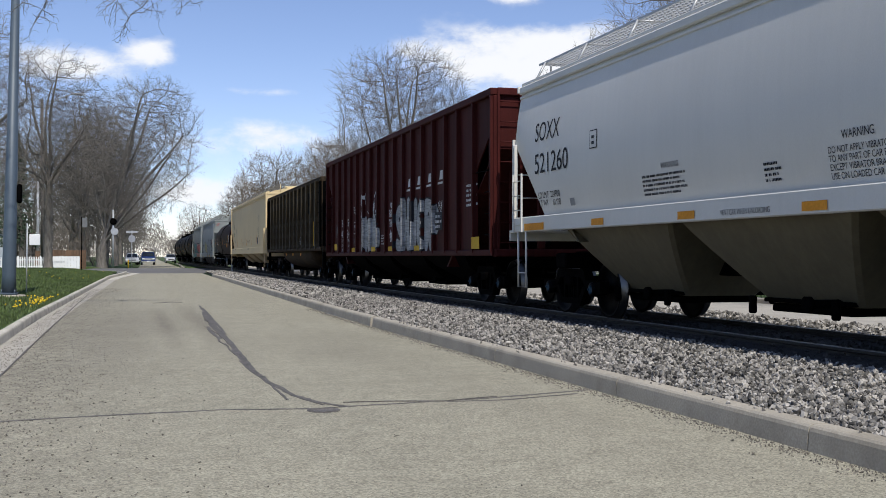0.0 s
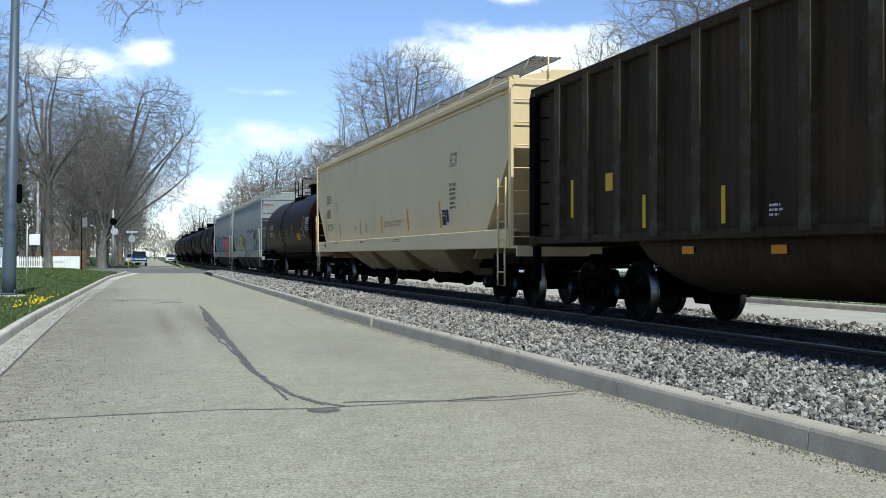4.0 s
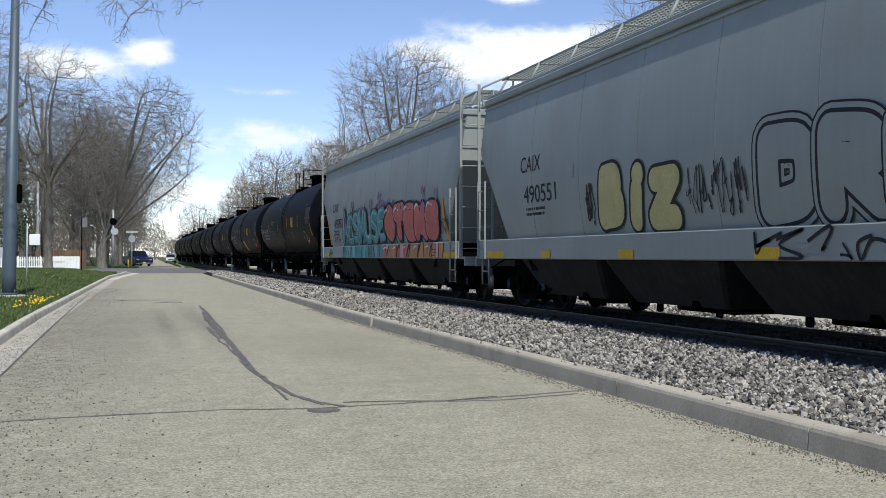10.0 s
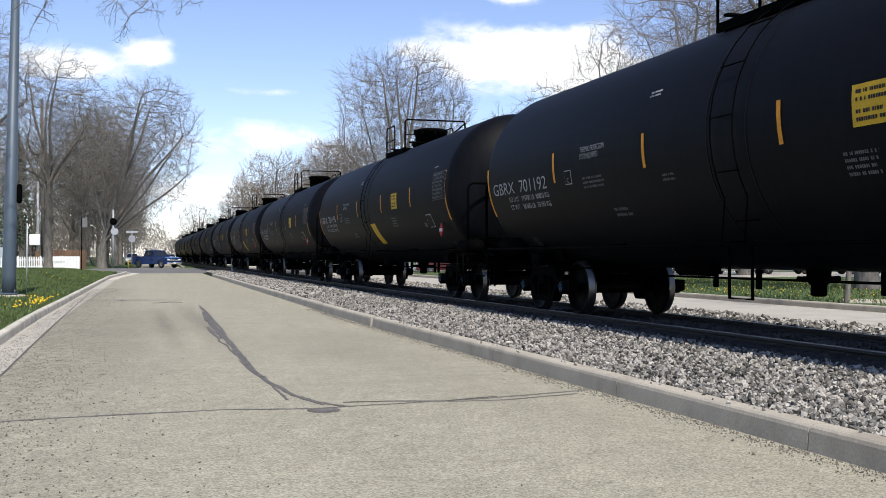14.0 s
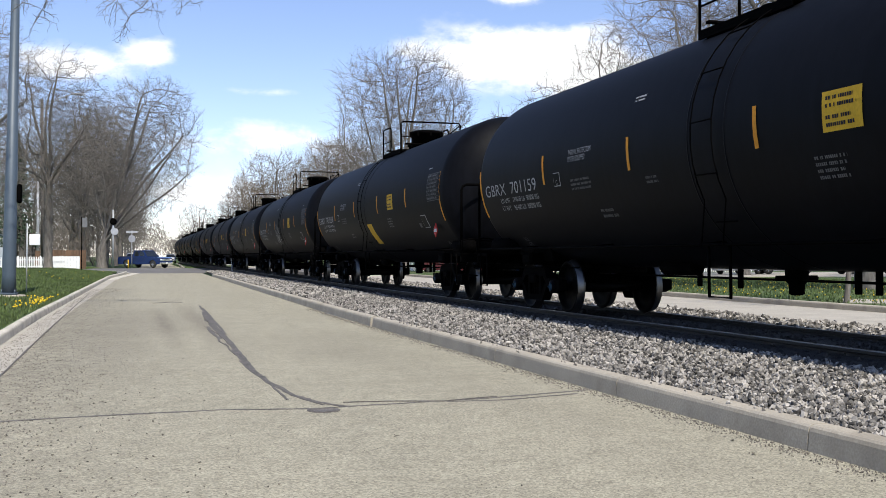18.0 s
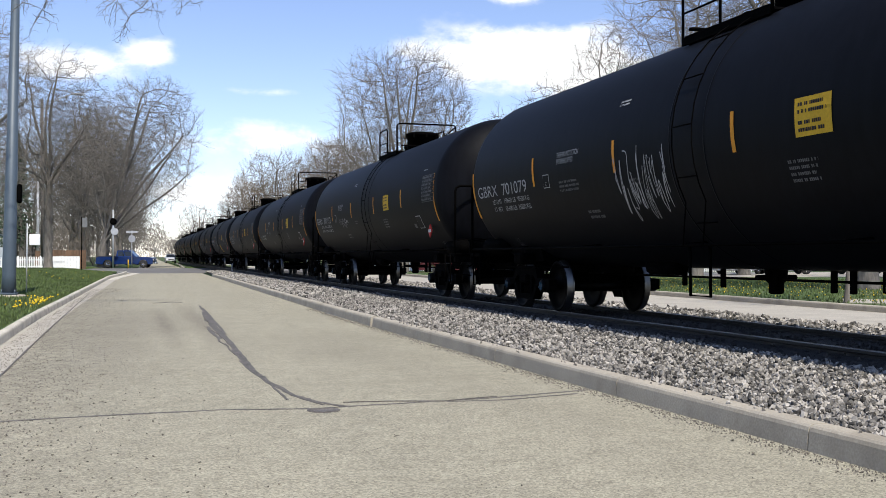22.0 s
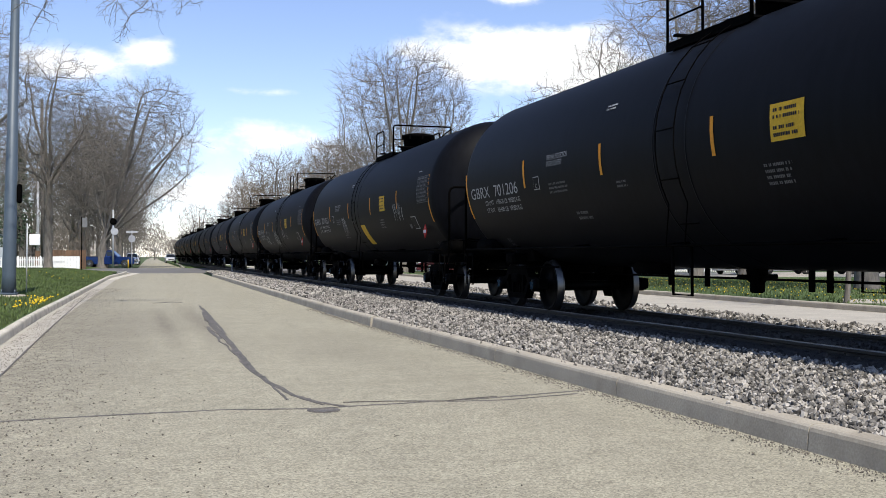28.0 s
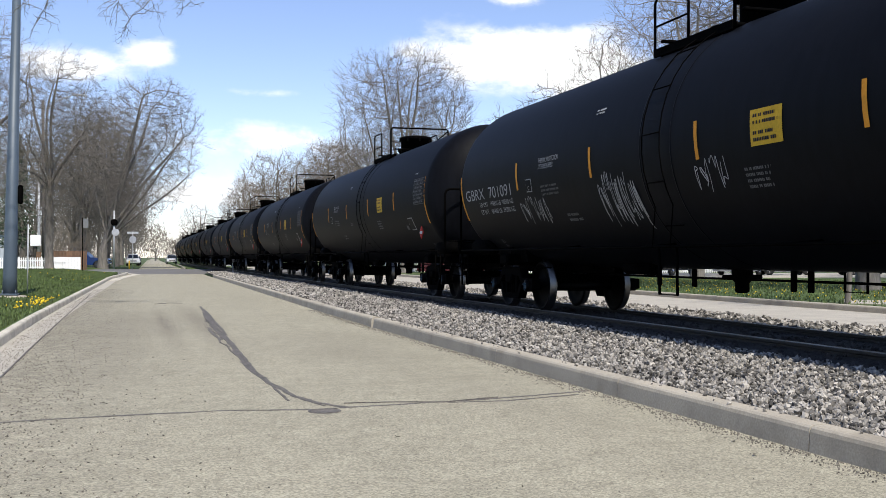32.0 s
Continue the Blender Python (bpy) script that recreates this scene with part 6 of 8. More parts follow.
def cream_hopper():
    L = 2.41 * SPEED
    car, side, body = covered_hopper("covered_hopper_car", "cream covered hopper wagon with a deep side sill", L, "cream_car", (1.14, 1.50), 4.18, 2.95, 1.5, 0.05, 3, "plain", L / 2 - 2.3, 3.8)
    couple(car, 6.17, 8.58, L / 2 - 2.3)
    letters(car, "GSOX", 8.32, 2.80, 0.28, side, "black_mark", 0.82)
    letters(car, "1815", 8.28, 2.30, 0.29, side, "black_mark", 0.66)
    letters(car, "LD LMT  218400\nLT WT     67600", 8.15, 1.88, 0.22, side, "black_mark", 0.94)
    panel(car, 6.70, 2.50, 0.25, 0.27, side, "black_mark", "stencil_square")
    panel(car, 6.69, 2.515, 0.22, 0.24, lambda z: side(z) + 0.003, "cream_car", "stencil_face")
    bars(car, 6.63, 2.54, 0.12, 0.18, 2, lambda z: side(z) + 0.006, "black_mark", 18)
    for yy, zz, hh in ((8.50, 1.62, 0.85), (6.05, 1.63, 0.45), (2.85, 1.63, 0.45), (0.10, 1.64, 0.46), (-2.76, 1.62, 0.55), (-5.62, 1.62, 0.60)):
        panel(car, yy, zz, 0.11, hh, side, "orange", "reflector", lean=-0.12)
    letters(car, "LINED CAR-WEAR RUBBER SHOES WHEN ENTERING CAR\nSHARP OBJECTS MUST NOT CONTACT LINING", -0.22, 1.76, 0.17, side, "faded_red", 2.1)
    panel(car, 3.65, 1.78, 0.12, 0.12, side, "yellow", "sticker")
    bars(car, 2.15, 1.70, 0.28, 0.24, 4, side, "black_mark", 52)
    bars(car, 6.70, 1.39, 0.62, 0.08, 2, sill_side, "black_mark", 53)
    bars(car, 2.62, 1.38, 0.62, 0.07, 2, sill_side, "black_mark", 55)
    bars(car, -1.50, 1.36, 0.8, 0.09, 2, sill_side, "black_mark", 54)
    panel(car, 8.50, 1.31, 0.22, 0.12, sill_side, "black_mark", "stencil_plate")
    panel(car, -5.80, 1.66, 0.54, 0.38, side, "white_mark", "stencil_plate")
    panel(car, -5.82, 1.68, 0.30, 0.34, lambda z: side(z) + 0.003, "black_mark", "stencil_face")
    panel(car, -6.14, 1.74, 0.17, 0.28, lambda z: side(z) + 0.003, "black_mark", "stencil_face")
    bars(car, -5.85, 1.86, 0.24, 0.12, 2, lambda z: side(z) + 0.006, "white_mark", 57)
    letters(car, "EXW 10-8\nEW     8-2\nCU FT 62", -6.42, 2.92, 0.30, side, "black_mark", 0.52)
    letters(car, "EXTERIOR", -6.42, 2.50, 0.075, side, "black_mark", 0.46)
    bars(car, -6.42, 2.30, 0.48, 0.18, 2, side, "black_mark", 58)
    letters(car, "INTERIOR", -6.42, 2.20, 0.075, side, "black_mark", 0.45)
    bars(car, -6.42, 2.00, 0.46, 0.18, 2, side, "black_mark", 59)


def maroon_tank():
    L = 1.82 * SPEED
    car, side, head = tank_car("tank_car", "maroon-black tank wagon with yellow stripes and a top platform", L, 1.52, 2.23, "maroon_tank", L / 2 - 2.4, L - 1.8)
    couple(car, 8.58, 10.42, L / 2 - 2.4)
    letters(car, "TCIX 221095", 4.83, 2.27, 0.21, side, "white_mark", 1.10)
    bars(car, 4.98, 1.90, 1.25, 0.24, 2, side, "white_mark", 60)
    for yy, zz, hh in ((6.88, 1.75, 0.75), (3.68, 1.8, 0.42), (1.53, 1.78, 0.43), (-0.77, 1.83, 0.43), (-2.47, 1.86, 0.44), (-5.57, 1.72, 0.88)):
        panel(car, yy, zz, 0.085, hh, side, "orange", "reflector", lean=-0.08)
    panel(car, -3.62, 1.66, 0.88, 0.27, side, "orange", "sticker")
    bars(car, -3.66, 1.67, 0.8, 0.24, 3, lambda z: side(z) + 0.004, "black_mark", 61)
    panel(car, -4.82, 1.82, 0.45, 0.28, side, "white_mark", "stencil_plate")
    panel(car, -4.84, 1.84, 0.41, 0.24, lambda z: side(z) + 0.003, "black_mark", "stencil_face")
    panel(car, -6.07, 1.98, 0.95, 0.56, side, "black_mark", "data_panel")
    bars(car, -6.09, 2.0, 0.9, 0.52, 7, lambda z: side(z) + 0.004, "white_mark", 62)
    bars(car, 1.18, 1.8, 0.5, 0.4, 5, side, "grey_mark", 63)


def grey_hopper(k, t0, t1):
    L = (t1 - t0) * SPEED
    car, side, body = covered_hopper("covered_hopper_car", ("grey covered hopper wagon with black outlined graffiti and red tags", "grey covered hopper wagon with pink and teal graffiti")[k],
                                     L, "grey_car", (0.94, 1.31), 4.02, 3.02, 1.35, 0.13, 4, "galv", L / 2 - 2.2, 3.5)
    couple(car, t0, t1, L / 2 - 2.2)
    y = L / 2 - 0.65
    letters(car, "CAIX", (6.50, 6.15)[k], 2.46, 0.28, side, "black_mark", 0.92)
    letters(car, ("490551", "490787")[k], (6.36, 5.95)[k], 1.92, 0.30, side, "black_mark", 1.45)
    bars(car, (6.3, 6.0)[k], 1.68, 0.9, 0.18, 2, side, "black_mark", 70 + k)
    panel(car, (4.4, 4.1)[k], 2.24, 0.24, 0.24, side, "grey_mark", "stencil_square")
    for yy, w in ((8.2, 0.95), (5.4, 0.4), (2.48, 0.46), (-0.92, 0.48), (-4.03, 0.5), (-7.38, 0.95)) if k == 0 else ((7.1, 0.5), (-7.1, 0.95)):
        panel(car, yy, 0.96, w, 0.13, sill_side, "yellow", "reflector")
    panel(car, (-6.78, -7.0)[k], 1.33, 0.13, 0.95, side, "orange", "reflector", lean=-0.25)
    if k == 1:
        panel(car, 6.95, 1.35, 0.13, 0.85, side, "orange", "reflector", lean=-0.1)
    bars(car, -5.9, 1.33, 0.5, 0.2, 3, side, "black_mark", 74 + k)
    bars(car, -1.6, 0.98, 0.7, 0.18, 3, sill_side, "grey_mark", 76 + k)
    bars(car, -6.2, 0.98, 0.4, 0.2, 3, sill_side, "black_mark", 78 + k)
    if k == 0:
        fat_letters(car, "BIZ", 3.45, 1.34, 2.45, 0.92, side, "pale_yellow", "black_mark", 0.40, 0.05, 0.16, tight=1.08, seed=2)
        tag_scrawl(car, 3.75, 1.45, 0.3, 0.8, 3, side, "black_mark", 71, 0.035)
        tag_scrawl(car, 0.74, 1.5, 1.4, 0.65, 14, side, "black_mark", 12, 0.02)
        fat_letters(car, "DRDE", -0.75, 1.33, 4.3, 1.12, side, "grey_car", "black_mark", 0.36, 0.045, 0.06, tight=1.12, seed=13, echo=1)
        tag_scrawl(car, -4.87, 1.78, 1.4, 0.7, 7, side, "black_mark", 14, 0.05)
        tag_scrawl(car, -6.3, 2.05, 0.6, 0.42, 4, side, "red_mark", 15, 0.06)
        tag_scrawl(car, -6.2, 1.58, 0.75, 0.4, 4, side, "black_mark", 16, 0.035)
        panel(car, -4.95, 1.42, 0.52, 0.28, side, "white_mark", "sticker", off=0.02)
        panel(car, -4.97, 1.44, 0.48, 0.24, side, "black_mark", "sticker_face", off=0.024)
        panel(car, -5.5, 1.34, 0.34, 0.18, side, "teal", "sticker", off=0.02)
        tag_scrawl(car, -0.9, 0.96, 4.3, 0.34, 10, sill_side, "black_mark", 19, 0.035)
    else:
        flames(car, 4.6, 1.34, 5.9, 1.12, 20, side, ("teal", "teal_light", "teal"), "rust_line", 23, 0.34)
        fat_letters(car, "AESMUSE", 4.75, 1.32, 6.0, 1.06, side, "teal", "rust_line", 0.36, 0.05, 0.16, 0.014, tight=1.15, shine="teal_light", shade="teal_deep", taper=0.45, seed=23)
        flames(car, 4.5, 1.75, 5.6, 0.75, 9, lambda z: side(z) + 0.03, ("violet", "teal_light"), "rust_line", 33, 0.10)
        flames(car, -1.0, 1.34, 5.7, 1.12, 10, side, ("green",), "black_mark", 34, 0.36)
        fat_letters(car, "OTEMS", -1.2, 1.36, 5.2, 1.0, side, "pink", "black_mark", 0.47, 0.06, 0.14, 0.016, tight=1.14, shade="red_glow", seed=35)
        rnd = random.Random(88)
        for i in range(5):
            u = 0.25 + i * 1.04
            dab(car, -1.2, 1.36, [(u + 0.10, 0.80), (u + 0.22, 0.87), (u + 0.36, 0.86)], 0.07, side, "white_mark", 0.05)
            dab(car, -1.2, 1.36, [(u + 0.50, 0.82), (u + 0.55, 0.82)], 0.05, side, "white_mark", 0.05)
            dab(car, -1.2, 0.97, [(u + 0.05, 0.22), (u + 0.2, 0.26), (u + 0.3, 0.25)], 0.045, sill_side, "white_mark", 0.012)
            dab(car, -1.2, 0.97, [(u + 0.4, 0.02), (u + 0.5, 0.18), (u + 0.65, 0.31)], 0.05, sill_side, "black_mark", 0.010)
        for u, v, w in ((0.5, 1.12, 0.15), (1.7, 1.2, 0.19), (3.1, 1.05, 0.14), (4.3, 1.18, 0.17), (5.35, 1.3, 0.20), (9.9, 1.2, 0.16), (11.0, 1.1, 0.13)):
            dab(car, 4.6, 1.34, [(u, v), (u + 0.04, v + 0.05)], w, side, "violet", 0.045)
            dab(car, 4.6, 1.34, [(u + rnd.uniform(-0.05, 0.05), v - 0.05), (u + 0.1, v - 0.3), (u - 0.05, v - 0.5)], 0.035, side, "violet", 0.044)
        rnd = random.Random(77)
        y, hues = 4.6, ("teal", "teal_light", "silver", "teal", "green")
        while y > -6.9:
            if y < -1.2:
                hues = ("apricot", "rose", "apricot", "pink", "apricot")
            w = rnd.uniform(0.16, 0.42)
            panel(car, y, 0.965, w, 0.33, sill_side, rnd.choice(hues), "graffiti_piece", lean=rnd.uniform(-0.35, 0.35))
            if rnd.random() < 0.6:
                panel(car, y - w, 0.965, 0.05, 0.33, sill_side, "black_mark", "graffiti_piece", lean=rnd.uniform(-0.5, 0.5), off=0.003)
            y -= w * 0.97
        tag_scrawl(car, 6.38, 1.42, 1.2, 0.42, 8, side, "black_mark", 27, 0.02)
        tag_scrawl(car, -0.2, 2.25, 2.2, 0.3, 6, side, "violet", 28, 0.05)
        tag_scrawl(car, 6.55, 0.99, 0.6, 0.24, 4, sill_side, "black_mark", 29, 0.025)
        tag_scrawl(car, -6.6, 1.42, 0.8, 0.4, 5, side, "black_mark", 17, 0.02)
    b = Build()
    b.box((-1.20, -y - 0.012, 3.70), (0.32, 0.012, 0.27))
    plate = part("warning_plate", b, "grey_car", car)
    for text, at, size, mat, where in (("CAUTION\nNO SIDE\nLADDER", (-1.335, 3.77), 0.078, "red_mark", plate), ("CAIX\n" + ("490551", "490787")[k], (0.45, 3.45), 0.2, "black_mark", car)):
        cu = bpy.data.curves.new("warning_words", "FONT")
        cu.body = text
        tmp = bpy.data.objects.new("warning_words", cu)
        me = bpy.data.meshes.new_from_object(tmp)
        bpy.data.objects.remove(tmp)
        for v in me.vertices:
            v.co = (at[0] + v.co.x * size, -y - (0.022 if where is plate else 0.035), at[1] + v.co.y * size)
        part("end_lettering", me, mat, where)


def black_tanks():
    L = 2.025 * SPEED
    bc = L / 2 - 2.75
    proto, side, head = tank_car("tank_car", "black tank wagon with yellow stripes and a railed top platform", L, 1.655, 2.465, "tank", bc, 17.0)
    for yy, zz, hh in ((7.76, 1.74, 0.88), (4.59, 2.17, 0.48), (1.50, 2.17, 0.46), (-1.58, 2.17, 0.47), (-4.66, 2.20, 0.46), (-7.66, 1.78, 1.08)):
        panel(proto, yy, zz, 0.075, hh, side, "orange", "reflector", lean=-0.06)
    panel(proto, -2.78, 2.21, 0.60, 0.40, side, "yellow", "sticker", label="yellow emergency notice")
    bars(proto, -2.84, 2.24, 0.48, 0.15, 2, lambda z: side(z) + 0.004, "black_mark", 80)
    bars(proto, -2.84, 2.43, 0.48, 0.15, 2, lambda z: side(z) + 0.004, "black_mark", 81)
    # table of test dates: black cells in a pale grid
    panel(proto, -6.66, 2.24, 1.02, 0.62, side, "dim", "data_panel")
    b = Build()
    for i in range(7):
        for x0, w in ((0.008, 0.475), (0.49, 0.148), (0.646, 0.165), (0.819, 0.193)):
            z0 = 0.015 + 0.085 * i
            b.add([(x0, z0, 0.004), (x0 + w, z0, 0.004), (x0 + w, z0 + 0.078, 0.004), (x0, z0 + 0.078, 0.004)], [(0, 1, 2, 3)])
    tagged(part("data_cell", wrap(b.mesh("data_cell"), -6.66, 2.24, side), "tank", proto), kind="stuff")
    bars(proto, -6.70, 2.255, 0.95, 0.595, 7, lambda z: side(z) + 0.008, "faint", 88)
    panel(proto, -5.88, 1.66, 0.44, 0.30, side, "stencil", "stencil_plate", lean=-0.2)
    panel(proto, -5.895, 1.675, 0.40, 0.265, lambda z: side(z) + 0.004, "tank", "stencil_face", lean=-0.2)
    placard(proto, -6.78, 1.42, 0.32, side)
    letters(proto, "JACK\nHERE", -6.85, 1.18, 0.16, side, "faint", 0.20)
    letters(proto, "JACK\nHERE", 6.62, 1.18, 0.16, side, "faint", 0.20)
    bars(proto, -2.56, 1.75, 0.6, 0.26, 4, side, "faint", 81)
    bars(proto, 1.51, 3.10, 0.42, 0.10, 2, side, "stencil", 82)
    bars(proto, -6.61, 2.97, 0.36, 0.05, 1, side, "stencil", 83)
    letters(proto, "THERMAL PROTECTION\nSYSTEM EQUIPPED", 3.53, 2.44, 0.20, side, "stencil", 0.84)
    bars(proto, 3.49, 2.0, 0.9, 0.2, 3, side, "faint", 85)
    bars(proto, 1.04, 1.95, 0.4, 0.12, 2, side, "faint", 87)
    bars(proto, 2.74, 1.55, 0.6, 0.16, 2, side, "faint", 89)
    panel(proto, -5.50, 1.68, 0.18, 0.10, side, "faint", "sticker")
    panel(proto, 4.14, 2.11, 0.26, 0.22, side, "stencil", "stencil_square")
    panel(proto, 4.13, 2.125, 0.235, 0.19, lambda z: side(z) + 0.003, "tank", "stencil_face")
    letters(proto, "C", 4.05, 2.14, 0.07, lambda z: side(z) + 0.006, "stencil", 0.07)
    # the leading end
    head_words(proto, "GBRX 7", -0.50, 3.20, 0.125, 0.62, head, "white_mark")
    head_words(proto, "CAPY 291", -0.28, 3.03, 0.065, 0.40, head, "white_mark")
    head_words(proto, "CAPY 110", -0.27, 2.92, 0.065, 0.40, head, "white_mark")
    head_bars(proto, 0.02, 2.25, 0.4, 0.16, 2, head, "stencil", 182)
    head_bars(proto, -0.02, 1.76, 0.48, 0.40, 5, head, "stencil", 183)
    head_placard(proto, 0.20, 1.52, 0.37, head)
    t0 = 14.46
    for i in range(20):
        car = proto if i == 0 else copy_thing(proto, Matrix.Identity(4))
        couple(car, t0, t0 + 2.025, bc)
        t0 += 2.025
    tanks = [c[0] for c in CARS[-20:]]
    for i, (n, ld, lt) in enumerate((("701192", "195700 LB  88800 KG", "86300 LB  39100 KG"), ("701196", "195700 LB  88800 KG", "86300 LB  39100 KG"), ("701159", "199600 LB  90500 KG", "86400 LB  39200 KG"),
                                     ("701058", "199600 LB  90500 KG", "86400 LB  39200 KG"), ("701079", "", ""), ("701112", "199200 LB  90350 KG", "86800 LB  39350 KG"), ("", "", ""), ("701206", "", ""), ("701031", "", ""), ("701091", "", ""))):
        if n:
            letters(tanks[i], "GBRX  " + n, 7.50, 2.11, 0.21, side, "stencil", 2.58)
        if ld:
            letters(tanks[i], "LD LMT   " + ld, 6.75, 1.965, 0.085, side, "stencil", 1.85)
            letters(tanks[i], "LT WT    " + lt, 6.77, 1.825, 0.085, side, "stencil", 1.85)
        else:
            letters(tanks[i], "LD LMT   199600 LB  90500 KG", 6.75, 1.965, 0.085, side, "stencil", 1.85)
            letters(tanks[i], "LT WT    86400 LB  39200 KG", 6.77, 1.825, 0.085, side, "stencil", 1.85)
    # most of the wagons have their ladder and step further forward
    for i, tank in enumerate(tanks):
        if i in (1, 3, 8):
            continue
        for ob in tank.children:
            if ob.name.startswith(("side_ladder", "side_step", "jacket_band")):
                ob.location.y -= 1.0
    for i in (1, 3, 8):
        panel(tanks[i], -0.17, 1.35, 0.56, 0.56, side, "yellow", "sticker", lean=-0.35, label="slanted yellow notice")
    for i, yl, zl, w, hh, n in ((4, 1.5, 1.5, 1.5, 1.0, 14), (8, -4.2, 1.9, 1.0, 0.45, 6), (9, 1.3, 1.4, 1.2, 0.85, 14), (9, 4.6, 1.55, 1.2, 0.5, 9), (9, -1.5, 1.75, 0.7, 0.45, 6),
                                (5, 3.0, 1.9, 0.9, 0.3, 5), (8, 2.6, 1.7, 0.6, 0.5, 6)):
        tag_scrawl(tanks[i], yl, zl, w, hh, n, side, "stencil", 90 + i, 0.016)


def build_train():
    pale_hopper()
    red_hopper()
    brown_gondola()
    cream_hopper()
    maroon_tank()
    grey_hopper(0, 10.42, 12.51)
    grey_hopper(1, 12.51, 14.46)
    black_tanks()


build_train()


def gained(t):
    """How far the train has run ahead of its steady speed: it gathers a little way from 22 s on."""
    return 0.30 * smooth01((t - 21.5) / 9.0)


def car_rows(t0, t1, bc):
    rows = []
    for k in range(65):
        t = k * 0.5
        s = SPEED * ((t0 + t1) / 2 - t) - 2.0 - gained(t)
        xa, ya, _ = on_track(s - bc)
        xb, yb, _ = on_track(s + bc)
        rows.append((t, pose((xa + xb) / 2, (ya + yb) / 2, RAIL_Z, 0, 0, -math.degrees(math.atan2(xb - xa, yb - ya)))))
    return rows

# ---- trees ----


def grow_tree(seed, height, trunk_r, trunk_h, wide, low=None, off=(0.0, 0.0), limbs=6, points=700, vase=0.0, twig=0.0075, sprays=1.6, spray=0.8, droop=0.0, step=0.5, lean=(0.0, 0.0), rise=0.10, wander=0.13):
    """A bare tree whose limbs fill a crown: wide is the crown's half width, low its underside, off its shift from the foot,
    vase how far it narrows downwards. Returns bark (trunk and limbs) and twigs, as two builds."""
    rnd = random.Random(seed)
    low = trunk_h * 0.8 if low is None else low
    mid, half = (low + height) / 2, (height - low) / 2
    cloud = []
    lumps = [(rnd.uniform(0, 6.283), rnd.uniform(-0.7, 0.9), rnd.uniform(0.78, 1.12)) for _ in range(9)]
    while len(cloud) < points:
        a, u, k = rnd.uniform(0, 6.283), rnd.uniform(-1, 1), rnd.random() ** 0.42
        ring = math.sqrt(1 - u * u) * (1 - vase * (1 - u) / 2)
        size = 1.0
        for la, lu, lk in lumps:
            near = math.exp(-4 * ((math.cos(a) - math.cos(la)) ** 2 + (math.sin(a) - math.sin(la)) ** 2 + (u - lu) ** 2))
            size += (lk - 1) * near
        f = max(0.0, min(1.0, (u + 1) / 2))
        cloud.append((off[0] * (0.5 + 0.5 * f) + math.cos(a) * ring * wide * k * size, off[1] + math.sin(a) * ring * wide * k * size, mid + u * half * k * size))
    cloud = np.array(cloud)
    # trunk and main limbs
    at, up_of = [], []

    def chain(start, pts):
        last = start
        for p in pts:
            at.append(tuple(p))
            up_of.append(last)
            last = len(at) - 1
        return last

    top = Vector((lean[0] * trunk_h, lean[1] * trunk_h, trunk_h))
    n = max(3, int(trunk_h / step))
    sway = Vector((rnd.uniform(-1, 1), rnd.uniform(-1, 1), 0)) * 0.05 * trunk_h
    crotch = chain(-1, [Vector((0, 0, -0.3)).lerp(top, i / n) + sway * math.sin(math.pi * i / n) for i in range(n + 1)])
    for i in range(limbs):
        a = 6.283 * (i + rnd.uniform(-0.3, 0.3)) / limbs
        lead = i % 4 == 0
        u = rnd.uniform(0.75, 1.0) if lead else rnd.uniform(-0.45, 0.45)
        rad = wide * (rnd.uniform(0.12, 0.5) if lead else math.sqrt(1 - u * u) * rnd.uniform(0.6, 0.9)) * (1 - vase * 0.3) * (0.3 if i == 0 else 1.0)
        end = Vector((off[0] + math.cos(a) * rad, off[1] + math.sin(a) * rad, mid + u * half * 0.8))
        foot = max(1, crotch - rnd.choice((0, 0, 1, 2, 3)))
        p0 = Vector(at[foot])
        bow = p0.lerp(end, 0.45) + Vector((0, 0, rnd.uniform(-0.02, 0.16) * half)) + Vector((math.cos(a), math.sin(a), 0)) * wide * rnd.uniform(-0.12, 0.06)
        m = max(3, int((end - p0).length / step))
        w1, w2 = rnd.uniform(0, 6), rnd.uniform(0.8, 1.6)
        pts = []
        for j in range(1, m + 1):
            t = j / m
            q = p0 * (1 - t) ** 2 + bow * (2 * t * (1 - t)) + end * t * t
            pts.append(q + Vector((math.sin(w1 + t * 6 * w2), math.cos(w1 * 2 + t * 5 * w2), 0)) * 0.035 * wide * t)
        chain(foot, pts)
    # fill the crown: every point of it draws the nearest branch on
    nodes = np.array(at)
    d = ((cloud[:, None, :] - nodes[None, :, :]) ** 2).sum(2)
    near, dist = d.argmin(1), d.min(1)
    reach, stop = (wide * 0.9) ** 2, (step * 1.0) ** 2
    shoots = {}
    for _ in range(70):
        live = (dist > stop) & (dist < reach * 4)
        if not live.any():
            break
        idx = near[live]
        way = cloud[live] - nodes[idx]
        way /= np.maximum(1e-6, np.linalg.norm(way, axis=1))[:, None]
        pull = np.zeros_like(nodes)
        np.add.at(pull, idx, way)
        act = np.unique(idx)
        g = pull[act]
        g /= np.maximum(1e-6, np.linalg.norm(g, axis=1))[:, None]
        g += np.array([[rnd.gauss(0, wander), rnd.gauss(0, wander), rnd.gauss(rise - droop, wander)] for _ in range(len(act))])
        g /= np.linalg.norm(g, axis=1)[:, None]
        fresh = nodes[act] + g * step
        keep = np.ones(len(act), bool)
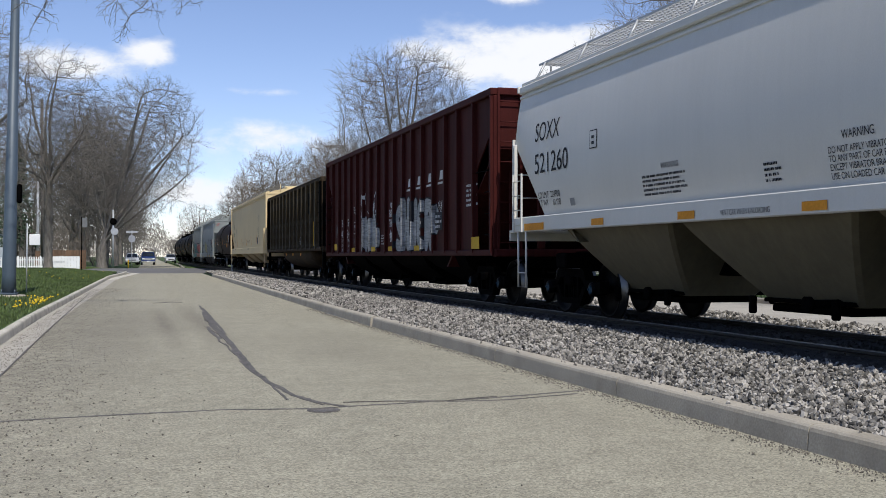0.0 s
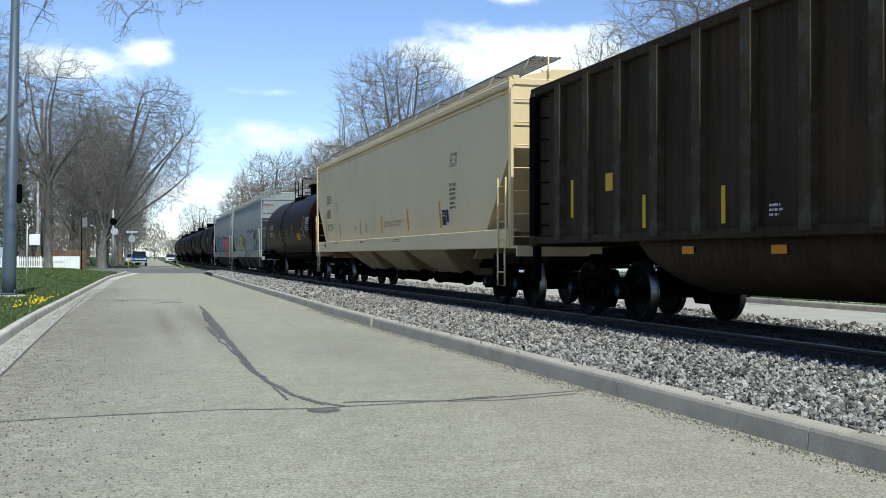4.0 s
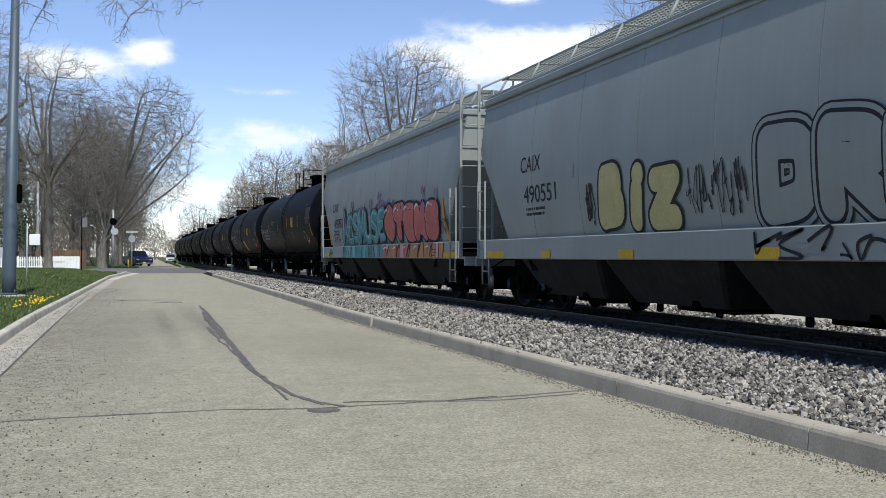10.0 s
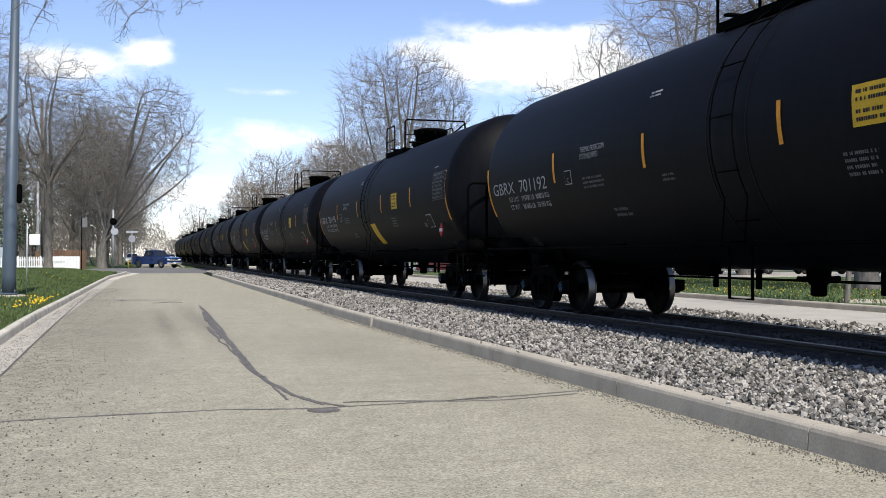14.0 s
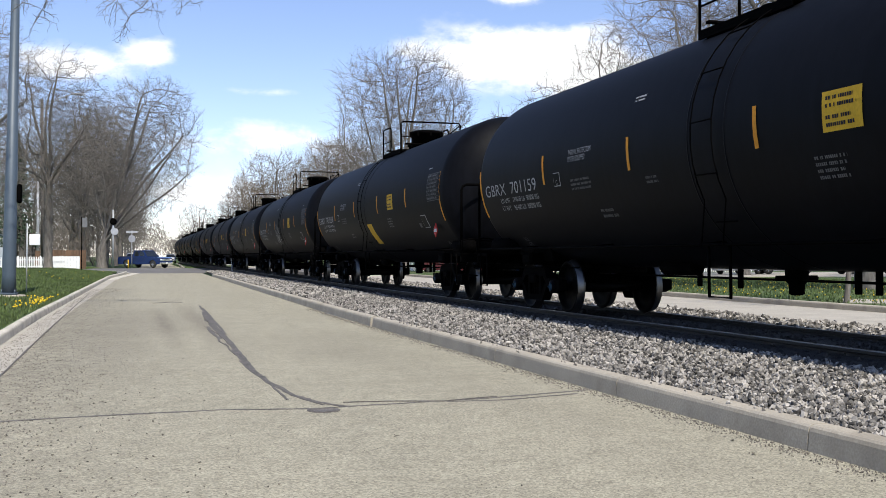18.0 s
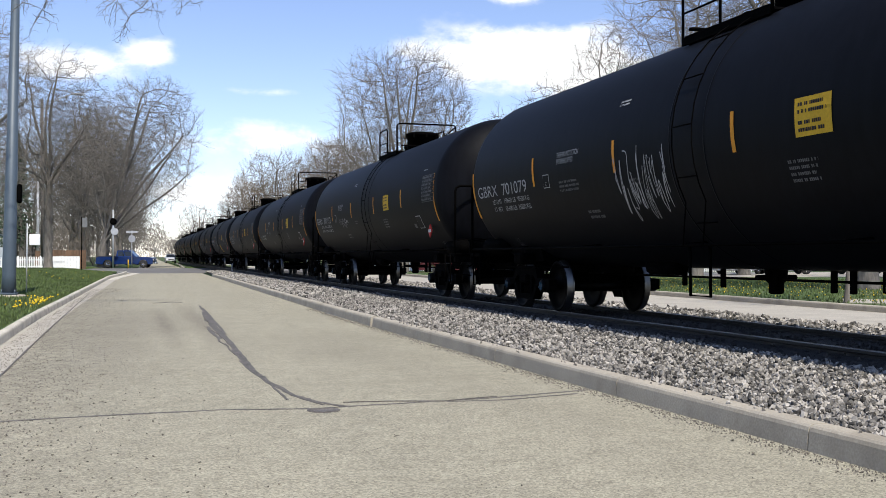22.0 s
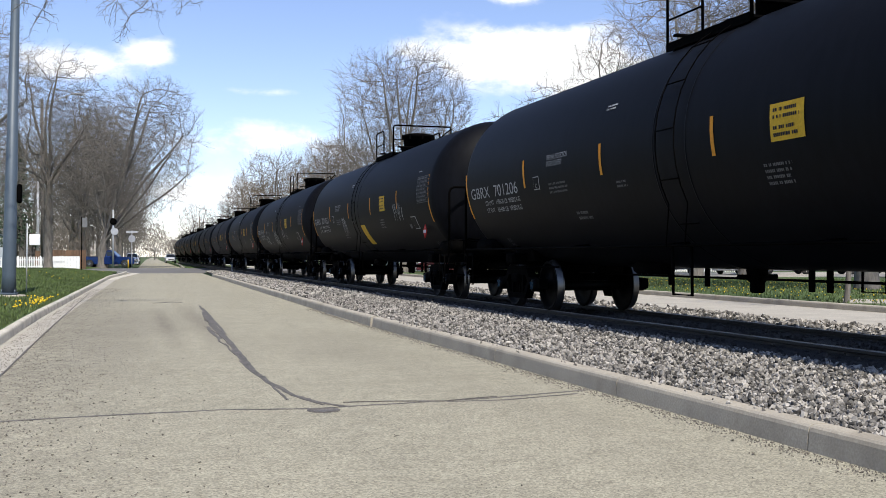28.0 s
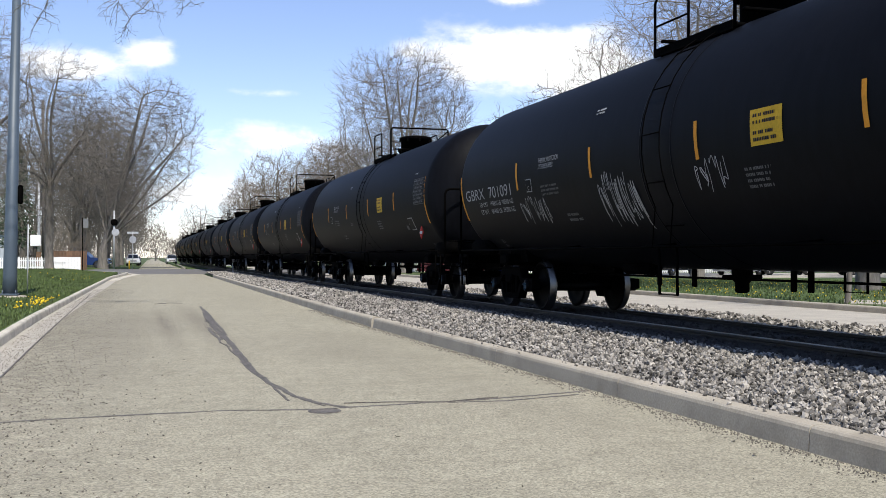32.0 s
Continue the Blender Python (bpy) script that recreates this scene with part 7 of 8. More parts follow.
        for j, node in enumerate(act):
            for old in shoots.setdefault(int(node), []):
                if ((old - fresh[j]) ** 2).sum() < (0.55 * step) ** 2:
                    keep[j] = False
            if len(shoots[int(node)]) > 3:
                keep[j] = False
            if keep[j]:
                shoots[int(node)].append(fresh[j])
        dist[np.isin(near, act[~keep])] = 0.0
        act, fresh = act[keep], fresh[keep]
        if not len(act):
            continue
        base = len(nodes)
        up_of += [int(i) for i in act]
        nodes = np.concatenate([nodes, fresh])
        d = ((cloud[:, None, :] - fresh[None, :, :]) ** 2).sum(2)
        k, m = d.argmin(1), d.min(1)
        better = m < dist
        near[better], dist[better] = k[better] + base, m[better]
        if len(nodes) > 7000:
            break
    count = len(nodes)
    kids = [[] for _ in range(count)]
    for i, p in enumerate(up_of):
        if p >= 0:
            kids[p].append(i)
    tips = sum(1 for k in kids if not k)
    r0 = twig * 1.6
    power = math.log(max(2, tips)) / math.log(trunk_r * 0.85 / r0)
    load = [0.0] * count
    order = sorted(range(count), key=lambda i: -i)
    for i in order:
        load[i] = sum(load[k] for k in kids[i]) if kids[i] else 1.0
    radius = [r0 * load[i] ** (1 / power) for i in range(count)]
    bark, twigs = Build(), Build()
    P = [Vector(p) for p in nodes]

    def tube(b, pts, rs, n):
        k = len(b.v)
        side = None
        for i, (p, r) in enumerate(zip(pts, rs)):
            d = (pts[min(i + 1, len(pts) - 1)] - pts[max(i - 1, 0)]).normalized()
            if side is None:
                side = d.orthogonal().normalized()
            side = side - d * side.dot(d)
            side = side.normalized() if side.length > 1e-5 else d.orthogonal().normalized()
            up = d.cross(side)
            for j in range(n):
                a = 6.28318 * j / n
                b.v.append((p + side * (r * math.cos(a)) + up * (r * math.sin(a)))[:])
        for i in range(len(pts) - 1):
            for j in range(n):
                b.f.append((k + i * n + j, k + i * n + (j + 1) % n, k + i * n + n + (j + 1) % n, k + i * n + n + j))
                b.smooth.append(n > 3)

    starts = [(-1, 0)]
    while starts:
        came, i = starts.pop()
        line = [came, i] if came >= 0 else [i]
        while kids[i]:
            best = max(kids[i], key=lambda c: load[c])
            starts += [(i, c) for c in kids[i] if c != best]
            i = best
            line.append(i)
        pts = [P[j] for j in line]
        pts = [pts[0]] + [(pts[j - 1] + pts[j] * 2 + pts[j + 1]) / 4 for j in range(1, len(pts) - 1)] + [pts[-1]] if len(pts) > 2 else pts
        rs = [radius[j] for j in line]
        if came >= 0:
            rs[0] = min(rs[0], rs[1] * 1.25)
        if came < 0:
            rs[0], rs[1] = rs[0] * 1.35, rs[1] * 1.12
        big = rs[min(1, len(rs) - 1)]
        tube(bark if big > 0.035 else twigs, pts, rs, 10 if big > 0.2 else 6 if big > 0.06 else 4 if big > 0.035 else 3)

    def spike(p, d, L, r):
        side = d.orthogonal().normalized() * r
        up = d.cross(side)
        k = len(twigs.v)
        twigs.v += [(p + side)[:], (p - side * 0.5 + up * 0.87)[:], (p - side * 0.5 - up * 0.87)[:], (p + d * L)[:]]
        twigs.f += [(k, k + 1, k + 3), (k + 1, k + 2, k + 3), (k + 2, k, k + 3)]
        twigs.smooth += [False] * 3

    def turned(d, ang):
        q = d.orthogonal().normalized()
        q.rotate(Matrix.Rotation(rnd.uniform(0, 6.283), 3, d))
        return (d * math.cos(ang) + q * math.sin(ang)).normalized()

    for i in range(count):
        if radius[i] > 0.05 or up_of[i] < 0 or P[i].z < low * 0.7:
            continue
        d = (P[i] - P[up_of[i]]).normalized()
        m = 4 if not kids[i] else int(sprays + rnd.random())
        for k in range(m):
            e = turned(d, radians(rnd.uniform(5, 20) if not kids[i] and k == 0 else rnd.uniform(20, 52)))
            e = (e + Vector((0, 0, 0.14 + rise - droop))).normalized()
            L = spray * rnd.uniform(0.55, 1.25)
            bend_at = P[i] + e * L * 0.5
            e2 = (e + Vector((rnd.gauss(0, 0.25), rnd.gauss(0, 0.25), rnd.gauss(0.08 - droop, 0.2)))).normalized()
            tip = bend_at + e2 * L * 0.5
            tube(twigs, [P[i], bend_at, tip], [twig, twig * 0.8, twig * 0.35], 3)
            for q, w in ((0.35, e), (0.6, e2), (0.85, e2)):
                p = P[i].lerp(bend_at, q * 2) if q < 0.5 else bend_at.lerp(tip, q * 2 - 1)
                spike(p, turned(w, radians(rnd.uniform(25, 55))), L * rnd.uniform(0.3, 0.55), twig * 0.7)
    return bark, twigs


def tree(label, builds, twig_mat, at):
    t = thing("tree", label, "tree", "bare street trees", at)
    part("trunk", builds[0], "bark", t)
    part("crown", builds[1], twig_mat, t)
    return t


def plant(x, y, turn=0.0, s=1.0, z=None):
    return pose(x, y, ground_z(x - bend(y), y) if z is None else z, 0, 0, turn) @ Matrix.Scale(s, 4)


def scaled_copy(src, x, y, turn, s, z=None):
    c = copy_thing(src, pose(x, y, ground_z(x - bend(y), y) if z is None else z, 0, 0, turn))
    c.scale = (s, s, s)
    return c


def build_trees():
    lawn = tree("tall bare broadleaf tree with a thick grey trunk on the lawn", grow_tree(11, 15.6, 0.37, 6.0, 4.9, low=3.0, limbs=10, points=2000, step=0.42, sprays=2.0, twig=0.0075, spray=1.0, wander=0.18), "twig", plant(-5.4, 82))
    fork = tree("old bare tree leaning over the street from a forked trunk", grow_tree(23, 21.5, 0.60, 3.6, 7.2, low=4.6, off=(5.0, 0.0), limbs=11, points=3000, step=0.5, twig=0.0095, sprays=2.5, spray=1.1, lean=(0.10, 0.0), wander=0.2), "twig", plant(-2.6, 126, z=0.1))
    tall = tree("tall dense bare street tree", grow_tree(37, 21.0, 0.46, 6.5, 6.0, low=4.4, limbs=9, points=1900, step=0.5, twig=0.0095, sprays=2.0, spray=1.1), "twig", plant(-4.9, 133, z=0.1))
    warm = tree("bare tree with reddish-brown budding twigs", grow_tree(41, 14.6, 0.34, 2.2, 6.2, low=1.5, limbs=12, points=2000, step=0.48, twig=0.0105, sprays=2.6, spray=1.1, vase=0.3, rise=0.28, wander=0.13), "twig_warm", plant(22.5, 118))
    round_one = tree("broad bare tree with a round upswept crown", grow_tree(53, 16.6, 0.42, 2.2, 6.6, low=2.2, limbs=15, points=2400, step=0.42, twig=0.0085, sprays=2.5, spray=1.15, vase=0.5, rise=0.34, wander=0.11), "twig", plant(19.6, 76))
    park = tree("big bare tree with fine spreading twigs on the far lawn", grow_tree(67, 18.5, 0.46, 3.2, 9.2, low=4.0, limbs=12, points=2300, step=0.5, twig=0.0085, sprays=2.0, spray=1.1, vase=0.3, rise=0.16, wander=0.14), "twig", plant(33.5, 58))
    far = tree("bare tree far down the street", grow_tree(91, 18.5, 0.45, 4.5, 5.8, low=3.0, limbs=9, points=1000, step=0.7, twig=0.014, spray=1.3, sprays=2.2), "twig", plant(-9, 200))
    far_warm = tree("distant bare tree with brownish twigs", grow_tree(97, 14.0, 0.38, 2.5, 5.8, low=1.6, limbs=9, points=1000, step=0.7, twig=0.014, spray=1.3, sprays=2.2, vase=0.3), "twig_warm", plant(16.5, 260))
    # the street's left side, going away
    for x, y, a, s, src in ((-9.8, 70, 40, 1.05, lawn), (-2.6, 142, 200, 0.98, tall), (-1.6, 158, 120, 1.0, fork), (-7.5, 165, 240, 1.1, far),
                            (-15, 170, 70, 1.15, far), (-0.9, 186, 300, 1.0, far), (-1.0, 222, 90, 0.95, far), (-22, 155, 60, 1.2, far), 
                            (-0.2, 262, 15, 0.9, far), (-8, 245, 55, 1.0, far), (0.5, 310, 75, 0.9, far), (-12, 290, 190, 1.1, far), (1.5, 370, 260, 1.0, far), (-16, 205, 10, 1.15, far), (-5, 210, 150, 1.1, far),
                            (3, 460, 20, 1.1, far), (-3, 420, 160, 1.1, far), (-25, 190, 80, 1.2, far), (-28, 140, 200, 1.1, far), (-32, 170, 20, 1.2, far)):
        scaled_copy(src, x, y, a, s)
    # beyond the railway
    for x, y, a, s, src in ((19.0, 142, 30, 1.05, warm), (16.8, 158, 110, 0.85, warm), (26, 128, 200, 0.95, round_one), (22.4, 108, 75, 0.62, warm), (23.8, 92, 140, 0.55, warm),
                            (26.0, 82, 250, 0.62, warm), (18.5, 185, 20, 0.5, far), (14.5, 235, 90, 0.45, far_warm), (12.0, 300, 60, 0.5, far_warm), (20, 330, 130, 0.55, far), (15.2, 205, 50, 0.45, far_warm),
                            (25.2, 31.8, 140, 1.0, park), (42, 66, 200, 1.0, park), (36, 85, 70, 0.9, far), (50, 48, 30, 1.0, park), (45, 100, 300, 1.0, far), (62, 70, 100, 1.0, far),
                            (55, 30, 180, 1.1, far), (34, 110, 20, 0.9, far_warm), (48, 130, 80, 1.1, far), (30, 160, 210, 1.0, far), (28, 210, 10, 1.0, far), (9.5, 380, 45, 0.8, far_warm), (22, 250, 70, 0.6, far)):
        scaled_copy(src, x, y, a, s)
    # small street tree on the far verge
    small = tree("young bare tree with a pale trunk on the far verge", grow_tree(71, 7.5, 0.085, 2.6, 1.9, low=2.2, limbs=6, points=200, step=0.3, twig=0.005, spray=0.45), "twig", plant(17.25, 22.6))
    scaled_copy(small, 19.5, 45.5, 100, 1.0)
    # unseen trees behind and beside the camera, added for reflections; the bough that hangs into the view
    scaled_copy(far, -9.5, -14, 20, 1.0)
    scaled_copy(far, -20, -30, 90, 1.1)
    scaled_copy(far, 34, -22, 10, 1.0)
    scaled_copy(far, -26, 20, 200, 1.1)
    scaled_copy(far, -24, 60, 20, 1.1)
    overhead_bough()
    # dark conifer by the house
    rnd = random.Random(9)
    con = thing("conifer", "dark green conifer beside the house", "tree", at=pose(-11.8, 127, 0.1))
    b = Build()
    b.tube([(0, 0, -0.2), (0, 0, 15)], [0.28, 0.04], 8)
    part("trunk", b, "bark", con)
    b = Build()
    for i in range(2600):
        h = rnd.uniform(0.06, 1.0) ** 0.8
        z = 1.2 + 14 * h
        r = (1 - h) * 3.0 * rnd.uniform(0.35, 1.0) + 0.1
        a = rnd.uniform(0, 6.283)
        c = Vector((math.cos(a) * r, math.sin(a) * r, z - 0.25 * r))
        d = Vector((math.cos(a), math.sin(a), -0.35 + rnd.uniform(-0.3, 0.3))).normalized() * rnd.uniform(0.25, 0.5)
        q = d.cross(Vector((0, 0, 1))).normalized() * 0.12
        u = Vector((0, 0, 0.08))
        b.add([c - d * 0.4, c + q, c + d, c - q, c + u], [(0, 1, 4), (1, 2, 4), (2, 3, 4), (3, 0, 4)])
    part("foliage", b, "needle", con)


def overhead_bough():
    """The near roadside tree: its trunk stands out of view, its twigs hang into the sky."""
    rnd = random.Random(77)
    t = thing("roadside_tree", "bare roadside tree whose outer twigs hang over the street", "tree", at=Matrix.Translation(EYE) @ Matrix.Scale(1.9, 4) @ Matrix.Translation([-c for c in EYE]))
    bark, twigs = Build(), Build()
    bark.tube([(-5.2, 7.0, 0.0), (-5.1, 7.1, 2.5), (-4.8, 7.6, 5.0), (-4.2, 9.0, 7.0), (-3.2, 11.2, 7.6), (-2.0, 13.5, 6.9)], [0.42, 0.32, 0.24, 0.05, 0.014, 0.008], 10)
    bark.tube([(-5.1, 7.1, 2.6), (-6.5, 7.4, 4.2), (-8.6, 8.0, 5.3)], [0.24, 0.2, 0.16], 8)
    bark.tube([(-5.0, 7.3, 4.2), (-4.3, 9.2, 6.0), (-3.4, 12.0, 6.6), (-2.6, 14.5, 6.1)], [0.12, 0.03, 0.010, 0.007], 6)
    bark.tube([(-4.2, 9.0, 7.0), (-2.2, 10.5, 8.0), (-0.2, 12.6, 7.3), (0.6, 14.0, 6.5)], [0.02, 0.010, 0.008, 0.006], 6)
    part("trunk", bark, "bark", t)

    def hang(p, d, L, r, lev):
        pts = [p]
        n = 6
        for i in range(n):
            d = (d + Vector((rnd.gauss(0, 0.28), rnd.gauss(0, 0.28), rnd.gauss(-0.05, 0.22)))).normalized()
            p = p + d * L / n
            pts.append(p)
        twigs.tube(pts, [r * (1 - 0.7 * i / n) for i in range(n + 1)], 4, caps=False)
        if lev < 3:
            for q in pts[1:]:
                for _ in range((2, 2, 1)[lev]):
                    hang(q, Vector((rnd.uniform(-1, 1), rnd.uniform(-1, 1), rnd.uniform(-0.8, 0.3))).normalized(), L * rnd.uniform(0.3, 0.5), r * 0.55, lev + 1)

    for x, y, z, L in ((-1.25, 14.0, 5.15, 0.75), (-0.95, 14.3, 5.05, 0.8), (-0.05, 13.8, 5.10, 0.95), (0.35, 14.0, 5.05, 0.95), (0.55, 14.2, 5.15, 0.7), (-0.55, 14.0, 5.2, 0.6), (-1.6, 14.6, 5.3, 0.8)):
        hang(Vector((x, y, z)), Vector((rnd.uniform(-0.3, 0.5), 0.1, -0.75)).normalized(), L, 0.009, 1)
        twigs.tube([(x, y, z), (x - 0.4, y - 0.6, z + 0.7), (x - 1.0, y - 1.2, z + 1.5)], [0.007, 0.007, 0.008], 5)
    part("hanging_bough", twigs, "bark", t)
    # upper crown for its shade on the lawn
    b1, b2 = grow_tree(88, 9.0, 0.2, 1.2, 4.6, low=1.0, limbs=7, points=350)
    for b in (b1, b2):
        b.v = [(x * 0.8 - 8.6, y * 0.8 + 8.0, z * 0.8 + 5.0) for x, y, z in b.v]
    part("upper_limbs", b1, "bark", t)
    part("crown", b2, "twig", t)


# ---- vehicles ----
def vehicle(name, label, kind, paint, at):
    """front at +y; kind: sedan, pickup or suv."""
    L, W, H, wb, wr = {"sedan": (4.7, 1.78, 1.44, 2.75, 0.32), "pickup": (6.3, 2.03, 1.98, 3.95, 0.42), "suv": (4.8, 1.9, 1.75, 2.8, 0.37)}[kind]
    v = thing(name, label, {"sedan": "car", "pickup": "pickup truck", "suv": "car"}[kind], at=at)
    h, w = L / 2, W / 2
    g = 0.24 if kind == "sedan" else 0.36
    hood = {"sedan": 0.92, "pickup": 1.22, "suv": 1.05}[kind]
    ya, yb = wb / 2 + (0.05 if kind != "pickup" else 0.12), -wb / 2 + (0.05 if kind != "pickup" else 0.12)

    def arch(y):
        return [(y + (wr + 0.09) * math.cos(a), max(g, wr + (wr + 0.09) * math.sin(a))) for a in [math.pi * k / 8 for k in range(9)]]

    poly = [(h - 0.05, g + 0.08), (h, g + 0.25), (h, hood - 0.22), (h - 0.12, hood - 0.06), (h - 0.5, hood)]
    poly += [(h - 1.6, hood + 0.05), (-h + 0.4, hood + 0.06 if kind != "sedan" else hood + 0.04), (-h + 0.05, hood - 0.02), (-h, hood - 0.25), (-h, g + 0.2), (-h + 0.08, g + 0.06)]
    under = [p for p in reversed(arch(yb))] + [p for p in reversed(arch(ya))]
    poly += under
    b = Build()
    b.loft([[(x, y, z - 0.01) for y, z in poly] for x in (-w, w)])
    part("body", b, paint, v)
    base = hood + 0.03
    c = {"sedan": ((1.05, -1.75), (0.25, -1.05)), "pickup": ((1.25, -0.95), (0.55, -0.85)), "suv": ((1.05, -2.25), (0.35, -2.0))}[kind]
    (f0, r0), (f1, r1) = c
    wt = w - 0.22
    b = Build()
    b.loft([[(-w + 0.05, r0, base), (w - 0.05, r0, base), (w - 0.05, f0, base), (-w + 0.05, f0, base)], [(-wt, r1, H - 0.04), (wt, r1, H - 0.04), (wt, f1, H - 0.04), (-wt, f1, H - 0.04)],
            [(-wt + 0.08, r1 + 0.08, H), (wt - 0.08, r1 + 0.08, H), (wt - 0.08, f1 - 0.08, H), (-wt + 0.08, f1 - 0.08, H)]])
    part("cabin", b, paint, v)

    def pane(nm, pts, push):
        p = [Vector(q) for q in pts]
        n = (p[1] - p[0]).cross(p[2] - p[0]).normalized()
        n = n if n.dot(Vector(push)) > 0 else -n
        b = Build()
        b.add([q + n * 0.012 for q in p] + [q - n * 0.01 for q in p], [(0, 1, 2, 3), (4, 7, 6, 5), (0, 4, 5, 1), (1, 5, 6, 2), (2, 6, 7, 3), (3, 7, 4, 0)])
        part(nm, b, "glass", v)

    def on(k, y0, y1, s):
        """A point on the cabin's flank: k up, y between the ends."""
        x = (w - 0.05) + (wt - w + 0.05) * k
        return (s * x, y0 + (y1 - y0) * k, base + (H - 0.04 - base) * k)

    pane("windscreen", [on(0.08, f0, f1, -0.92), on(0.08, f0, f1, 0.92), on(0.92, f0, f1, 0.9), on(0.92, f0, f1, -0.9)], (0, 1, 0.5))
    pane("rear_window", [on(0.15, r0, r1, -0.9), on(0.15, r0, r1, 0.9), on(0.9, r0, r1, 0.88), on(0.9, r0, r1, -0.88)], (0, -1, 0.3))
    m0, m1 = (f0 + r0) / 2 - 0.05, (f1 + r1) / 2 - 0.05
    for s in (-1, 1):
        pane("side_window", [on(0.1, f0 - 0.22, f1 - 0.1, s), on(0.1, m0 + 0.06, m1 + 0.06, s), on(0.88, m0 + 0.06, m1 + 0.06, s), on(0.88, f0 - 0.22, f1 - 0.1, s)], (s, 0, 0.2))
        pane("side_window", [on(0.1, m0 - 0.04, m1 - 0.04, s), on(0.1, r0 + 0.25, r1 + 0.1, s), on(0.88, r0 + 0.25, r1 + 0.1, s), on(0.88, m0 - 0.04, m1 - 0.04, s)], (s, 0, 0.2))
        b = Build()
        b.box((s * (w - 0.27), h - 0.01, hood - 0.30), (0.36, 0.06, 0.17), 0.03)
        part("headlamp", b, "lens", v)
        b = Build()
        b.box((s * (w - 0.17), -h + 0.01, hood - 0.25), (0.26, 0.05, 0.20), 0.02)
        part("tail_lamp", b, "red_mark", v)
        b = Build()
        b.box((s * (w + 0.09), f0 - 0.3, base + 0.10), (0.18, 0.1, 0.14), 0.03)
        part("mirror", b, paint, v)
        for y in (ya, yb):
            turn = pose(s * (w - 0.12), y, wr, 0, 90, 0)
            b = Build()
            b.lathe([(wr * 0.62, -0.11), (wr * 0.95, -0.11), (wr, -0.07), (wr, 0.07), (wr * 0.95, 0.11), (wr * 0.62, 0.11)], turn, 22)
            wheel = part("wheel", b, "tyre", v)
            b = Build()
            b.lathe([(wr * 0.62, -0.10), (wr * 0.60, 0.10)], turn, 18)
            for k in range(5):
                a = 2 * math.pi * k / 5
                b.tube([turn @ Vector((0, 0, s * 0.115)), turn @ Vector((wr * 0.6 * math.cos(a), wr * 0.6 * math.sin(a), s * 0.105))], 0.035, 5)
            part("rim", b, "chrome", wheel)
    b = Build()
    b.box((0, h + 0.0, hood - 0.32), (W - 0.85, 0.07, 0.26 if kind == "pickup" else 0.14), 0.03)
    part("grille", b, "chrome" if kind == "pickup" else "tyre", v)
    for s, y in ((1, h), (-1, -h)):
        b = Build()
        b.box((0, y + s * 0.03, g + 0.18), (W - 0.06, 0.16, 0.24), 0.05)
        part("bumper", b, "chrome" if kind == "pickup" else paint, v)
        b = Build()
        b.box((0, y + s * 0.115, g + 0.2 if kind != "sedan" or s > 0 else hood - 0.2), (0.32, 0.012, 0.16), 0.0)
        part("plate", b, "white_mark", v)
    if kind == "pickup":
        b = Build()
        z = hood + 0.07
        b.box((-w + 0.05, -h / 2 - 0.5, z), (0.10, h - 0.9, 0.04), 0.01)
        b.box((w - 0.05, -h / 2 - 0.5, z), (0.10, h - 0.9, 0.04), 0.01)
        b.box((0, -h / 2 - 0.45, hood + 0.055), (W - 0.3, h - 1.0, 0.012))
        part("bed_rail", b, "tyre", v)
    return v


